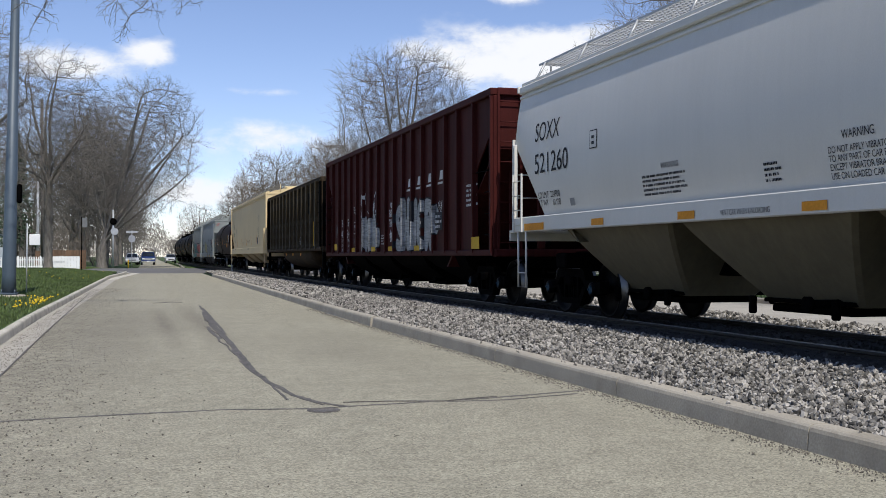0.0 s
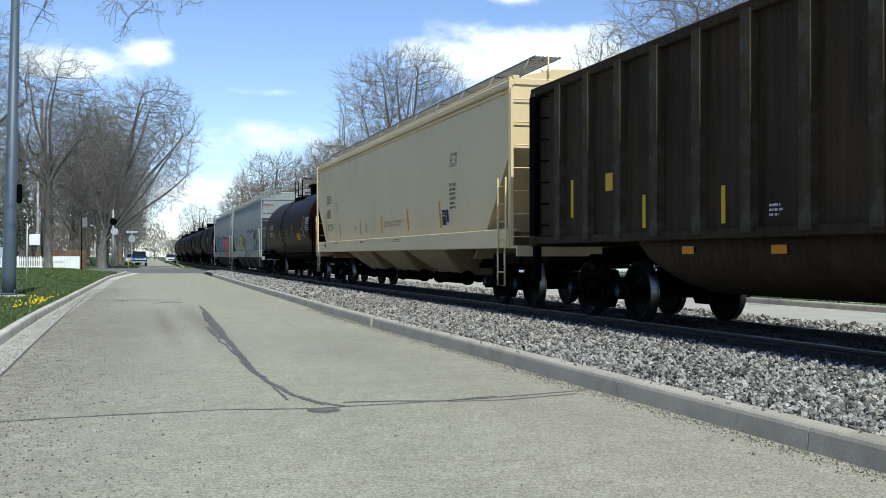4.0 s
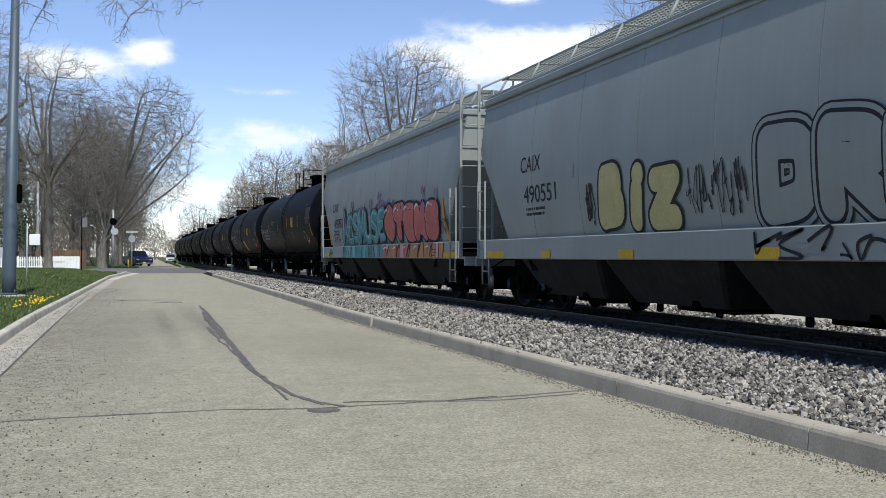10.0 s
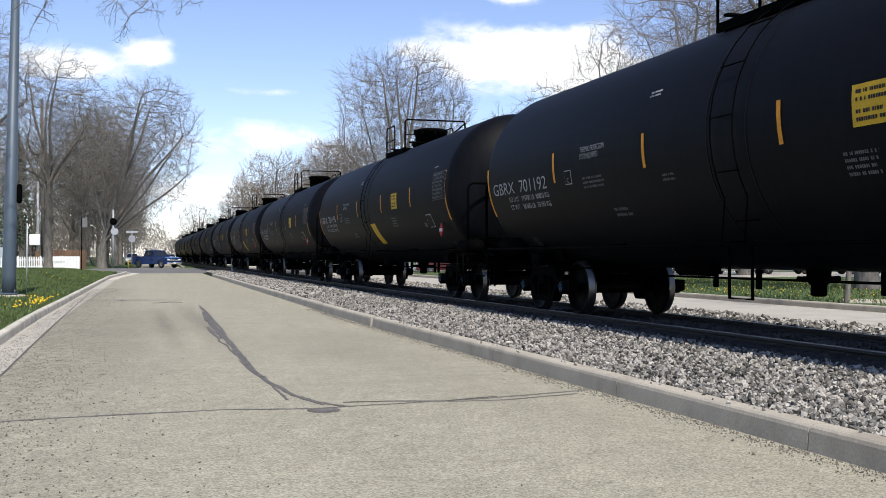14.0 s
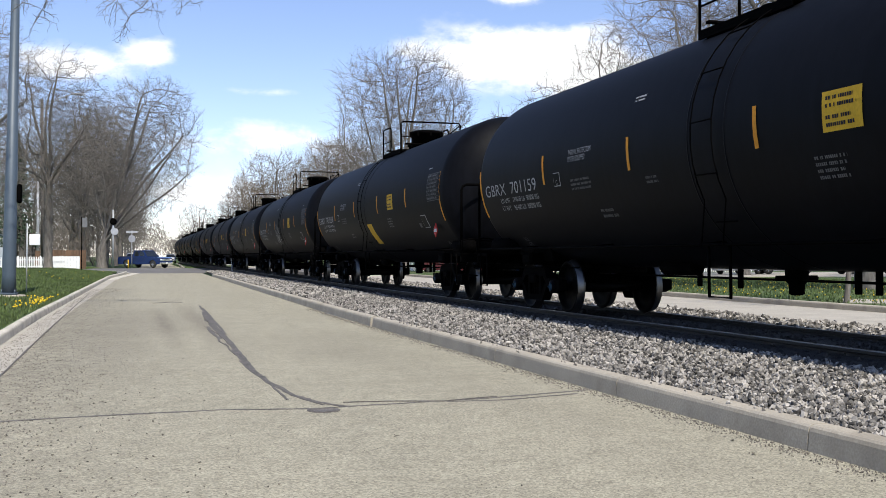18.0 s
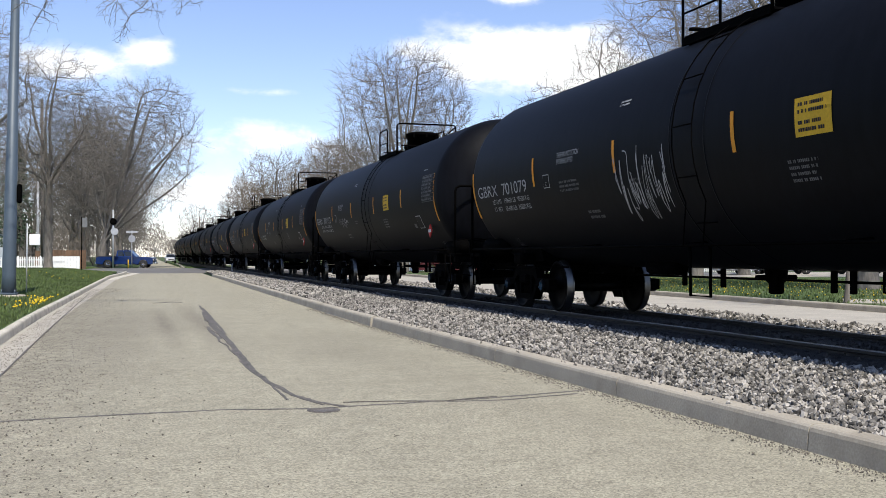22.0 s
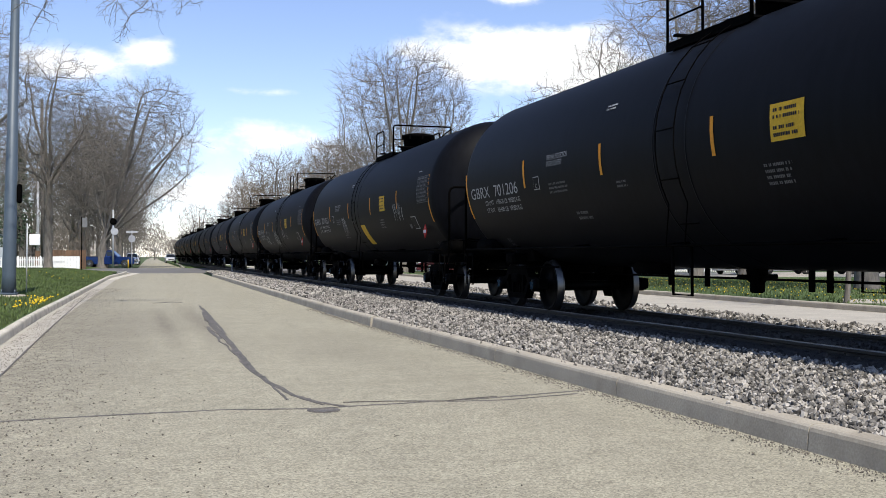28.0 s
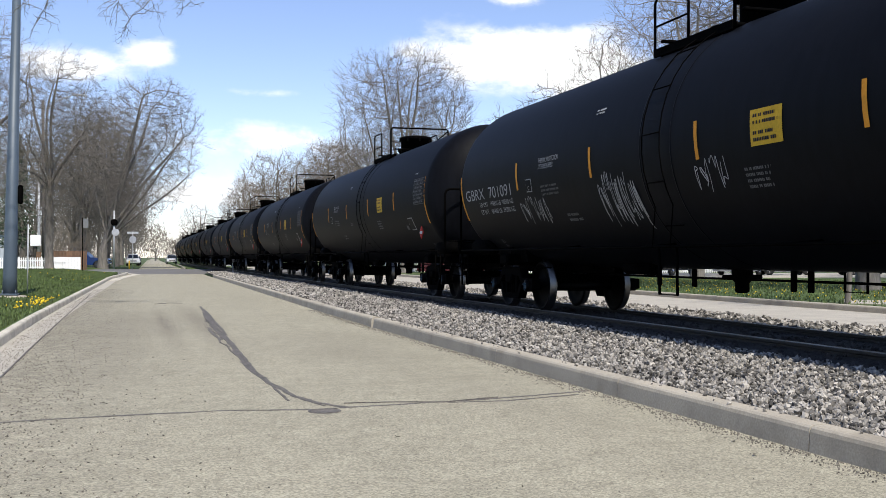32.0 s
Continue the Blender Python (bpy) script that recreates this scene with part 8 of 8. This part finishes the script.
# ---- street furniture, fences and houses ----
def build_left_side():
    # lamp post on its concrete footing
    x, y = -3.10, 31.5
    z = ground_z(x - bend(y), y)
    p = thing("lamp_post", "tall blue-grey steel street lamp post on a concrete footing", "lamp post", at=pose(x, y, z, 0, 1.1, 0))
    b = Build()
    b.tube([(0, 0, 0.05), (0, 0, 0.6), (0, 0, 9.5)], [0.20, 0.185, 0.10], 16)
    part("shaft", b, "lamp_post", p)
    b = Build()
    b.box((0, 0, 0.085), (0.46, 0.46, 0.05), 0.01)
    for i in (-1, 1):
        for j in (-1, 1):
            b.tube([(i * 0.17, j * 0.17, 0.08), (i * 0.17, j * 0.17, 0.2)], 0.022, 6)
    part("base_plate", b, "lamp_post", p)
    b = Build()
    b.lathe([(0.46, -0.2), (0.46, 0.03), (0.42, 0.055)], Matrix.Identity(4), 20)
    part("footing", b, "concrete", p)
    b = Build()
    b.tube([(0, 0, 9.2), (0.6, 0, 9.9), (2.4, 0, 10.2)], 0.05, 8)
    b.box((2.7, 0, 10.18), (0.8, 0.3, 0.14), 0.05)
    part("arm", b, "lamp_post", p)
    b = Build()
    b.box((0.22, 0.0, 2.85), (0.13, 0.18, 0.52), 0.03)
    part("signal_box", b, "black", p)
    # thin marker stake beside it
    x, y = -2.85, 34.0
    s = thing("marker_stake", "thin pale marker stake in the lawn", "stake", at=pose(x, y, ground_z(x - bend(y), y)))
    b = Build()
    b.tube([(0, 0, -0.1), (0.02, 0, 2.1)], 0.022, 6)
    part("stake", b, "galv", s)
    # parking sign on a dark post
    x, y = -2.95, 78.0
    s = thing("street_sign", "white and dark street sign on a dark post", "sign", at=pose(x, y, ground_z(x - bend(y), y)))
    b = Build()
    b.box((0, 0, 1.8), (0.07, 0.05, 3.9))
    part("post", b, "black", s)
    b = Build()
    b.box((0.20, -0.035, 3.35), (0.34, 0.012, 0.66), 0.004)
    part("sign_plate", b, "sign_back", s)
    # crossing sign: pole with a crossbuck's back and a round plate
    x, y = -1.35, 122.5
    s = thing("crossing_signal", "grey pole with round crossing signs seen at the street corner", "signal", at=pose(x, y, -0.06))
    b = Build()
    b.tube([(0, 0, 0), (0, 0, 6.5)], 0.10, 10)
    part("pole", b, "galv", s)
    b = Build()
    b.lathe([(0.20, -0.03), (0.38, -0.03), (0.38, 0.03), (0.20, 0.03)], pose(0, -0.14, 5.2, 90, 0, 0), 22)
    part("ring_sign", b, "black", s)
    b = Build()
    b.lathe([(0.28, -0.012), (0.28, 0.012)], pose(0, -0.13, 5.2, 90, 0, 0), 18)
    b.lathe([(0.40, -0.012), (0.40, 0.012)], pose(0.14, -0.13, 4.1, 90, 0, 0), 20)
    part("round_plate", b, "galv", s)
    # backs of signs on a thin post
    x, y = 0.62, 121.8
    s = thing("stop_sign", "grey back of an eight-sided sign and street name plates", "sign", at=pose(x, y, -0.06))
    b = Build()
    b.tube([(0, 0, 0), (0, 0, 4.2)], 0.04, 8)
    part("post", b, "galv", s)
    b = Build()
    b.lathe([(0.42, -0.01), (0.42, 0.01)], pose(0, -0.05, 3.3, 90, 0, 22.5), 8, smooth=False)
    part("sign_plate", b, "galv", s)
    b = Build()
    b.box((0, 0, 4.05), (1.2, 0.02, 0.22))
    part("name_plate", b, "galv", s)
    s = thing("bollard", "yellow steel bollard at the kerb", "bollard", at=pose(0.25, 121.5, -0.06))
    b = Build()
    b.lathe([(0.07, 0), (0.07, 0.9), (0.05, 0.98), (0.02, 1.0)], Matrix.Identity(4), 12)
    part("post", b, "yellow", s)
    # utility pole with box and lamp arm
    s = thing("utility_pole", "grey wooden utility pole with a white meter box", "utility pole", at=pose(-9.2, 123.5, 0.1))
    b = Build()
    b.tube([(0, 0, 0), (0, 0, 9.5)], [0.17, 0.12], 10)
    part("pole", b, "galv", s)
    b = Build()
    b.box((-0.3, -0.2, 3.0), (1.1, 0.45, 1.2), 0.05)
    part("meter_box", b, "white_paint", s)
    b = Build()
    b.box((0, -0.15, 1.0), (0.5, 0.3, 1.6), 0.03)
    part("riser", b, "cedar", s)
    s = thing("utility_pole", "old leaning wooden pole with a street lamp arm", "utility pole", at=pose(-8.7, 124.5, 0.1))
    b = Build()
    b.tube([(0, 0, 0), (-0.2, 0, 18.5)], [0.25, 0.16], 10)
    part("pole", b, "pole_wood", s)
    b = Build()
    b.tube([(-0.2, 0, 17.2), (1.5, 0, 18.6), (3.0, 0, 19.2)], 0.07, 8)
    b.box((3.6, 0, 19.2), (1.6, 0.35, 0.18), 0.06)
    part("lamp_arm", b, "galv", s)
    # white picket fence: posts, rails and single pickets
    f = thing("picket_fence", "white painted picket fence before the house", "fence", at=pose(-14.6, 114.6, -0.06))
    b = Build()
    b.plate([(-0.045, 0), (0.045, 0), (0.045, 1.25), (0, 1.36), (-0.045, 1.25)], "y", -0.012, 0.012)
    me = fix(b.mesh("picket"))
    me.materials.append(M["white_paint"])
    for i in range(52):
        ob = new("picket", me)
        ob.parent = f
        ob.location = (i * 0.165, 0, 0)
    b = Build()
    b.box((4.2, 0.035, 0.35), (8.7, 0.05, 0.09))
    part("rail", b, "white_paint", f)
    b = Build()
    b.box((4.2, 0.035, 1.0), (8.7, 0.05, 0.09))
    part("rail", b, "white_paint", f)
    for i in range(5):
        b = Build()
        b.box((i * 2.1, 0.05, 0.7), (0.12, 0.12, 1.4), 0.01)
        part("post", b, "white_paint", f)
    # solid white board fence and cedar fence
    f = thing("board_fence", "low solid white board fence", "fence", at=pose(-7.0, 114.8, -0.06))
    for i in range(9):
        b = Build()
        b.box((i * 0.29, 0, 0.68), (0.283, 0.03, 1.36), 0.006)
        part("board", b, "white_paint", f)
    f = thing("cedar_fence", "brown cedar board privacy fence", "fence", at=pose(-7.4, 117.0, -0.06))
    for i in range(24):
        b = Build()
        b.box((i * 0.145, 0, 1.0), (0.138, 0.022, 2.0), 0.004)
        part("board", b, "cedar", f)
    # house with gable roof
    h = thing("house", "pale blue clapboard house with a white gabled roof edge", "house", at=pose(-17.5, 136, 0.1))
    b = Build()
    for k in range(18):
        b.box((0, 0, 0.1 + k * 0.2), (9.0, 7.0, 0.19), 0.01)
    part("wall", b, "house_blue", h)
    b = Build()
    b.plate([(-5.0, 3.4), (0, 5.6), (5.0, 3.4), (4.9, 3.25), (0, 5.4), (-4.9, 3.25)], "y", -3.9, 3.9)
    part("roof", b, "shingle", h)
    b = Build()
    b.plate([(-4.5, 3.5), (4.5, 3.5), (0, 5.4)], "y", -3.45, 3.45)
    part("gable", b, "house_blue", h)
    b = Build()
    b.box((0, -3.95, 3.28), (10.2, 0.08, 0.2))
    part("fascia", b, "white_paint", h)
    for xx in (-2.6, 2.2):
        b = Build()
        b.box((xx, -3.52, 1.9), (1.3, 0.10, 1.4), 0.02)
        w = part("window", b, "white_paint", h)
        b = Build()
        b.box((xx, -3.575, 1.9), (1.1, 0.02, 1.2))
        part("pane", b, "glass", w)
    # a low hedge of bare shrubs
    rnd = random.Random(31)
    for i, (x, y, s) in enumerate(((-8.2, 130, 1.0), (-6.3, 129, 1.1), (-10.3, 131, 1.3), (-5.0, 131.5, 1.2), (-3.9, 138, 1.4))):
        t = thing("shrub", "bare twiggy shrub behind the fence", "shrub", "bare shrubs", pose(x, y, 0.1, 0, 0, 70 * i))
        bk, tw = grow_tree(200 + i % 2, 4.0 * s, 0.09, 0.3, 1.7 * s, low=0.4, limbs=8, points=130, step=0.4, twig=0.009, spray=0.6, vase=0.4)
        part("stem", bk, "twig_warm", t)
        part("crown", tw, "twig_warm", t)


def build_right_side():
    # crossing post at the end of the track-side kerb
    s = thing("marker_post", "short grey marker post beside the track", "post", at=pose(7.45, 79.0, 0.17))
    b = Build()
    b.box((0, 0, 0.75), (0.10, 0.06, 1.5), 0.01)
    part("post", b, "galv", s)
    b = Build()
    b.box((0, -0.04, 1.15), (0.22, 0.02, 0.7), 0.004)
    part("plate", b, "galv", s)
    # pavement strips on the far lawn
    b = Build()
    b.plate([(17.2, 22.6), (30, 8.0), (31.5, 9.4), (18.6, 24.5)], "z", 0.02, 0.155)
    tagged(part("pavement", b, "gutter"), "pale concrete path across the far lawn", "pavement", kind="structure")
    b = Build()
    b.plate([(17.2, 64.0), (90, 52.0), (90, 71), (17.2, 81.5)], "z", -0.1, -0.02)
    tagged(part("parking_strip", b, "gutter"), "pale parking strip beyond the lawn", "pavement", kind="structure")
    z = -0.02
    for lab, kind, mat, x, y, a in (("grey parked car beyond the lawn", "suv", "car_silver", 32.4, 71.7, -106), ("dark parked car beyond the lawn", "suv", "car_black", 38.3, 69.9, -60),
                                    ("silver parked car beyond the lawn", "sedan", "car_silver", 43.1, 68.5, -60), ("white parked car beyond the lawn", "suv", "car_white", 46.9, 68.6, -106),
                                    ("white parked van beyond the lawn", "suv", "car_white", 52.2, 66.2, -100), ("blue parked car beyond the lawn", "sedan", "truck_blue", 28.0, 73.4, -100),
                                    ("red parked car beyond the lawn", "sedan", "car_red", 22.6, 74.2, 80)):
        vehicle("parked_car", lab, kind, mat, pose(x, y, z, 0, 0, a))
    # white fence and house
    f = thing("picket_fence", "white picket fence behind the parked cars", "fence", at=pose(17.6, 83.0, -0.05))
    b = Build()
    b.plate([(-0.05, 0), (0.05, 0), (0.05, 1.1), (0, 1.2), (-0.05, 1.1)], "y", -0.012, 0.012)
    me = fix(b.mesh("picket"))
    me.materials.append(M["white_paint"])
    for i in range(190):
        ob = new("picket", me)
        ob.parent = f
        ob.location = (i * 0.19, 0, 0)
    for zz in (0.3, 0.9):
        b = Build()
        b.box((18.0, 0.035, zz), (36.3, 0.05, 0.09))
        part("rail", b, "white_paint", f)
    h = thing("house", "white single-storey house behind the picket fence", "house", at=pose(44, 92, -0.05))
    b = Build()
    for k in range(15):
        b.box((0, 0, 0.1 + k * 0.2), (14.0, 8.0, 0.19), 0.01)
    part("wall", b, "white_paint", h)
    b = Build()
    b.plate([(-4.8, 3.0), (0, 4.9), (4.8, 3.0), (4.7, 2.85), (0, 4.7), (-4.7, 2.85)], "x", -7.6, 7.6)
    part("roof", b, "shingle", h)
    for xx in (-4.5, -1.2, 3.4):
        b = Build()
        b.box((xx, -4.02, 1.7), (1.4, 0.10, 1.3), 0.02)
        w = part("window", b, "white_paint", h)
        b = Build()
        b.box((xx, -4.075, 1.7), (1.2, 0.02, 1.1))
        part("pane", b, "glass", w)
    b = Build()
    b.box((1.2, -4.03, 1.05), (0.95, 0.08, 2.1), 0.01)
    part("door", b, "cedar", h)
    # parked along the street beyond the crossing
    for x, y, k, mat, a, lab in ((0.75, 172, "sedan", "car_silver", 180, "silver parked car beyond the crossing"),
                                 (0.9, 168, "suv", "car_white", 180, "white parked car along the far kerb"), (1.4, 186, "sedan", "car_black", 180, "dark parked car along the far kerb"),
                                 (8.0, 205, "suv", "car_silver", 180, "silver car far down the street"), (8.6, 228, "sedan", "car_white", 180, "white car far down the street")):
        vehicle("parked_car", lab, k, mat, pose(x, y, 0.004, 0, 0, a))
    corner_kerb("kerb_island", [(6.1, 121.5), (5.9, 123.0), (6.3, 128), (7.0, 150), (8.2, 190)][::-1], "pale kerb of the verge beyond the crossing")


def blades(name, count, spot, high, label, seed, mat="blade"):
    rnd = random.Random(seed)
    b = Build()
    for _ in range(count):
        x, y, z = spot(rnd)
        a = rnd.uniform(0, 6.283)
        h = high * rnd.uniform(0.5, 1.2)
        w = 0.010 + 0.0006 * y
        dx, dy = math.cos(a) * w, math.sin(a) * w
        lx, ly = rnd.uniform(-0.5, 0.5) * h, rnd.uniform(-0.5, 0.5) * h
        k = len(b.v)
        b.v += [(x - dx, y - dy, z - 0.01), (x + dx, y + dy, z - 0.01), (x + lx, y + ly, z + h)]
        b.f.append((k, k + 1, k + 2))
    b.smooth = [False] * len(b.f)
    return tagged(part(name, b, mat), label, "grass", kind="stuff")


def flowers(name, count, spot, label, seed, r=0.02):
    rnd = random.Random(seed)
    b = Build()
    for _ in range(count):
        x, y, z = spot(rnd)
        s = r * rnd.uniform(0.7, 1.3)
        k = len(b.v)
        b.v += [(x + s * math.cos(a), y + s * math.sin(a), z) for a in (0, 1.26, 2.51, 3.77, 5.03)] + [(x, y, z + s * 0.9), (x, y, z - s * 1.5)]
        b.f += [(k + i, k + (i + 1) % 5, k + 5) for i in range(5)] + [(k + (i + 1) % 5, k + i, k + 6) for i in range(5)]
    b.smooth = [False] * len(b.f)
    return tagged(part(name, b, "dandelion"), label, "flowers", kind="stuff")


def woods(name, count, x0, x1, y0, y1, high, label, seed):
    """Bare woods far off: uneven clumps of upright stems and twigs."""
    rnd = random.Random(seed)
    b = Build()
    for _ in range(count):
        x, y = rnd.uniform(x0, x1), rnd.uniform(y0, y1)
        top = high * (1 + 0.22 * math.sin(x * 0.21 + seed) + 0.22 * math.sin(x * 0.53 + 1))
        z = top * rnd.random() ** 0.8
        d = Vector((rnd.gauss(0, 0.5), rnd.gauss(0, 0.5), 1)).normalized() * rnd.uniform(0.8, 2.2)
        k = y0 / 430
        q = Vector((1, 0.2, 0)) * rnd.uniform(0.07, 0.18) * max(0.3, k)
        p = Vector((x, y, z))
        r = Vector((-0.2, 1, 0)) * q.length
        b.add([p - q, p + q, p + r, p + d], [(0, 1, 3), (1, 2, 3), (2, 0, 3)])
    tagged(part(name, b, "twig"), label, "woods", kind="stuff")


def build_plants():
    woods("far_woods", 9000, -70, 60, 430, 520, 11.5, "bare grey woods at the far end of the street", 515)
    woods("woods_by_the_street", 16000, -75, -6, 172, 215, 7.5, "bare grey thicket behind the houses", 516)
    woods("woods_by_the_railway", 9000, 14, 75, 235, 300, 6.0, "bare grey thicket beyond the railway", 517)

    def left(rnd):
        y = 14 + 68 * rnd.random() ** 1.6
        x = LEFT_KERB - 0.16 - 9.0 * rnd.random() ** 1.3
        return x + bend(y), y, ground_z(x, y)

    def right(rnd):
        y = 14 + 40 * rnd.random()
        x = FAR_KERB_B + 0.2 + 22 * rnd.random()
        return x + bend(y), y, ground_z(x, y)

    def patch(rnd):
        y = rnd.gauss(27.5, 1.6)
        x = LEFT_KERB - 0.22 - abs(rnd.gauss(0, 0.3))
        return x + bend(y), y, ground_z(x, y) + rnd.uniform(0.05, 0.1)

    def sparse(rnd):
        y = rnd.uniform(50, 81)
        x = LEFT_KERB - 0.5 - 4 * rnd.random()
        return x + bend(y), y, ground_z(x, y) + rnd.uniform(0.05, 0.1)

    def meadow(rnd):
        y = 17 + 34 * rnd.random()
        x = FAR_KERB_B + 0.4 + 16 * rnd.random() ** 1.3
        return x + bend(y), y, ground_z(x, y) + rnd.uniform(0.06, 0.12)

    blades("lawn_grass", 60000, left, 0.075, "short green spring grass with darker tufts", 1)
    blades("verge_grass", 30000, right, 0.09, "green grass of the far verge", 2)
    flowers("dandelions_near", 75, patch, "cluster of yellow dandelions by the kerb", 3, 0.022)
    flowers("dandelions_sparse", 28, sparse, "scattered yellow dandelions in the lawn", 4, 0.024)
    flowers("dandelions_verge", 700, meadow, "many yellow dandelions in the far verge", 5, 0.017)


M["house_blue"] = material("pale_blue_siding", (0.42, 0.47, 0.52), 0.7, fine=20, coarse=1, vary=0.06, blotch=0.1, bump=0.1)
M["shingle"] = material("roof_shingles", (0.22, 0.21, 0.20), 0.9, fine=14, coarse=1, vary=0.3, blotch=0.2, bump=0.4)
for nm, c in dict(car_red=(0.07, 0.01, 0.013), car_black=(0.012, 0.013, 0.015), car_silver=(0.42, 0.43, 0.44), car_white=(0.72, 0.72, 0.72), car_navy=(0.008, 0.013, 0.035)).items():
    M[nm] = material("paint_" + nm, c, 0.25, 0.2, fine=50, coarse=1, vary=0.05, blotch=0.06, bump=0, coat=0.6)
build_trees()
build_left_side()
build_right_side()
build_plants()
PICKUP = vehicle("pickup_truck", "blue pickup truck with chrome grille and bumpers", "pickup", "truck_blue", pose(2.9, 150, 0))
SEDAN = vehicle("sedan", "dark blue sedan driving away on the far street", "sedan", "car_navy", pose(14.4, -31, 0))

PICKUP_PATH = (
    (0.0, 3.2, 167.2, 180), (3.0, 1.95, 156.1, 180), (6.0, 1.51, 147.2, 180), (8.0, 1.23, 139.9, 180), (9.0, 1.06, 135.5, 183),
    (10.0, 1.28, 131.6, 194), (10.6, 1.67, 129.3, 202), (11.2, 2.17, 127.1, 202), (12.0, 2.73, 124.9, 212), (12.6, 3.12, 124.3, 216),
    (13.0, 3.26, 124.2, 217), (15.0, 3.18, 124.2, 217), (17.0, 2.89, 124.2, 218), (18.0, 2.06, 124.4, 225), (19.0, 1.28, 124.7, 243),
    (20.0, 0.84, 124.9, 248), (21.5, 0.26, 125.2, 254), (23.0, -0.32, 125.5, 258), (25.0, -1.09, 126.0, 258), (28.0, -1.92, 126.4, 257),
    (31.0, -4.29, 127.3, 256), (32.0, -4.96, 127.7, 256))


def rolled(t):
    """How far the pickup has rolled forwards by t seconds."""
    far = 0.0
    for (t0, x0, y0, a0), (t1, x1, y1, a1) in zip(PICKUP_PATH, PICKUP_PATH[1:]):
        if t <= t0:
            break
        way = Vector((x1 - x0, y1 - y0, 0))
        ahead = Vector((-math.sin(radians(a0)), math.cos(radians(a0)), 0))
        far += math.copysign(way.length, way.dot(ahead)) * min(1.0, (t - t0) / (t1 - t0))
    return far



def motions():
    for car, t0, t1, bc in CARS:
        walk(car, car_rows(t0, t1, bc))
    # the pickup comes down the street, turns towards the track, waits and backs away; heading: 180 faces the camera, 270 the track
    walk(PICKUP, [(t, pose(x, y, 0.004, 0, 0, a)) for t, x, y, a in PICKUP_PATH])
    # the sedan passes behind the train
    walk(SEDAN, [(t, pose(14.35 + bend(y), y, 0.004)) for t, y in [(k * 0.5, -31.35 + 9.5 * k * 0.5) for k in range(65)]])
    for v, speed in ((PICKUP, None), (SEDAN, 9.5)):
        wheels = [o for o in v.children if o.name.startswith("wheel")]
        for w in wheels:
            centre = sum((Vector(p.co) for p in w.data.vertices), Vector()) / len(w.data.vertices)
            r = 0.42 if speed is None else 0.32
            travelled, rows = 0.0, []
            step = 0.15 if speed is None else 0.0333334
            n = int(32 / step)
            for k in range(n + 1):
                t = k * step
                if speed is None:
                    travelled = rolled(t)
                else:
                    travelled = speed * t
                turn = Matrix.Translation(centre) @ Matrix.Rotation(-travelled / r, 4, "X") @ Matrix.Translation(-centre)
                rows.append((t, turn))
            rows.append((32.0, rows[-1][1])) if rows[-1][0] < 31.99 else None
            walk(w, rows)
    # all wheelsets turn alike, so they share two sets of keys
    first = {}
    for car, *_ in CARS:
        for w in [o for b in car.children for o in b.children if o.name.startswith("wheelset")]:
            s = 1 if w.location.y > 0 else -1
            if s not in first:
                first[s] = w
                walk(w, [(k * 0.0666667, pose(0, s * 0.89, 0.457, math.degrees(SPEED / 0.457) * k * 0.0666667)) for k in range(481)])
            else:
                w.rotation_mode = "QUATERNION"
                data = w.animation_data_create()
                data.action = first[s].animation_data.action
                data.action_slot = first[s].animation_data.action_slot


motions()
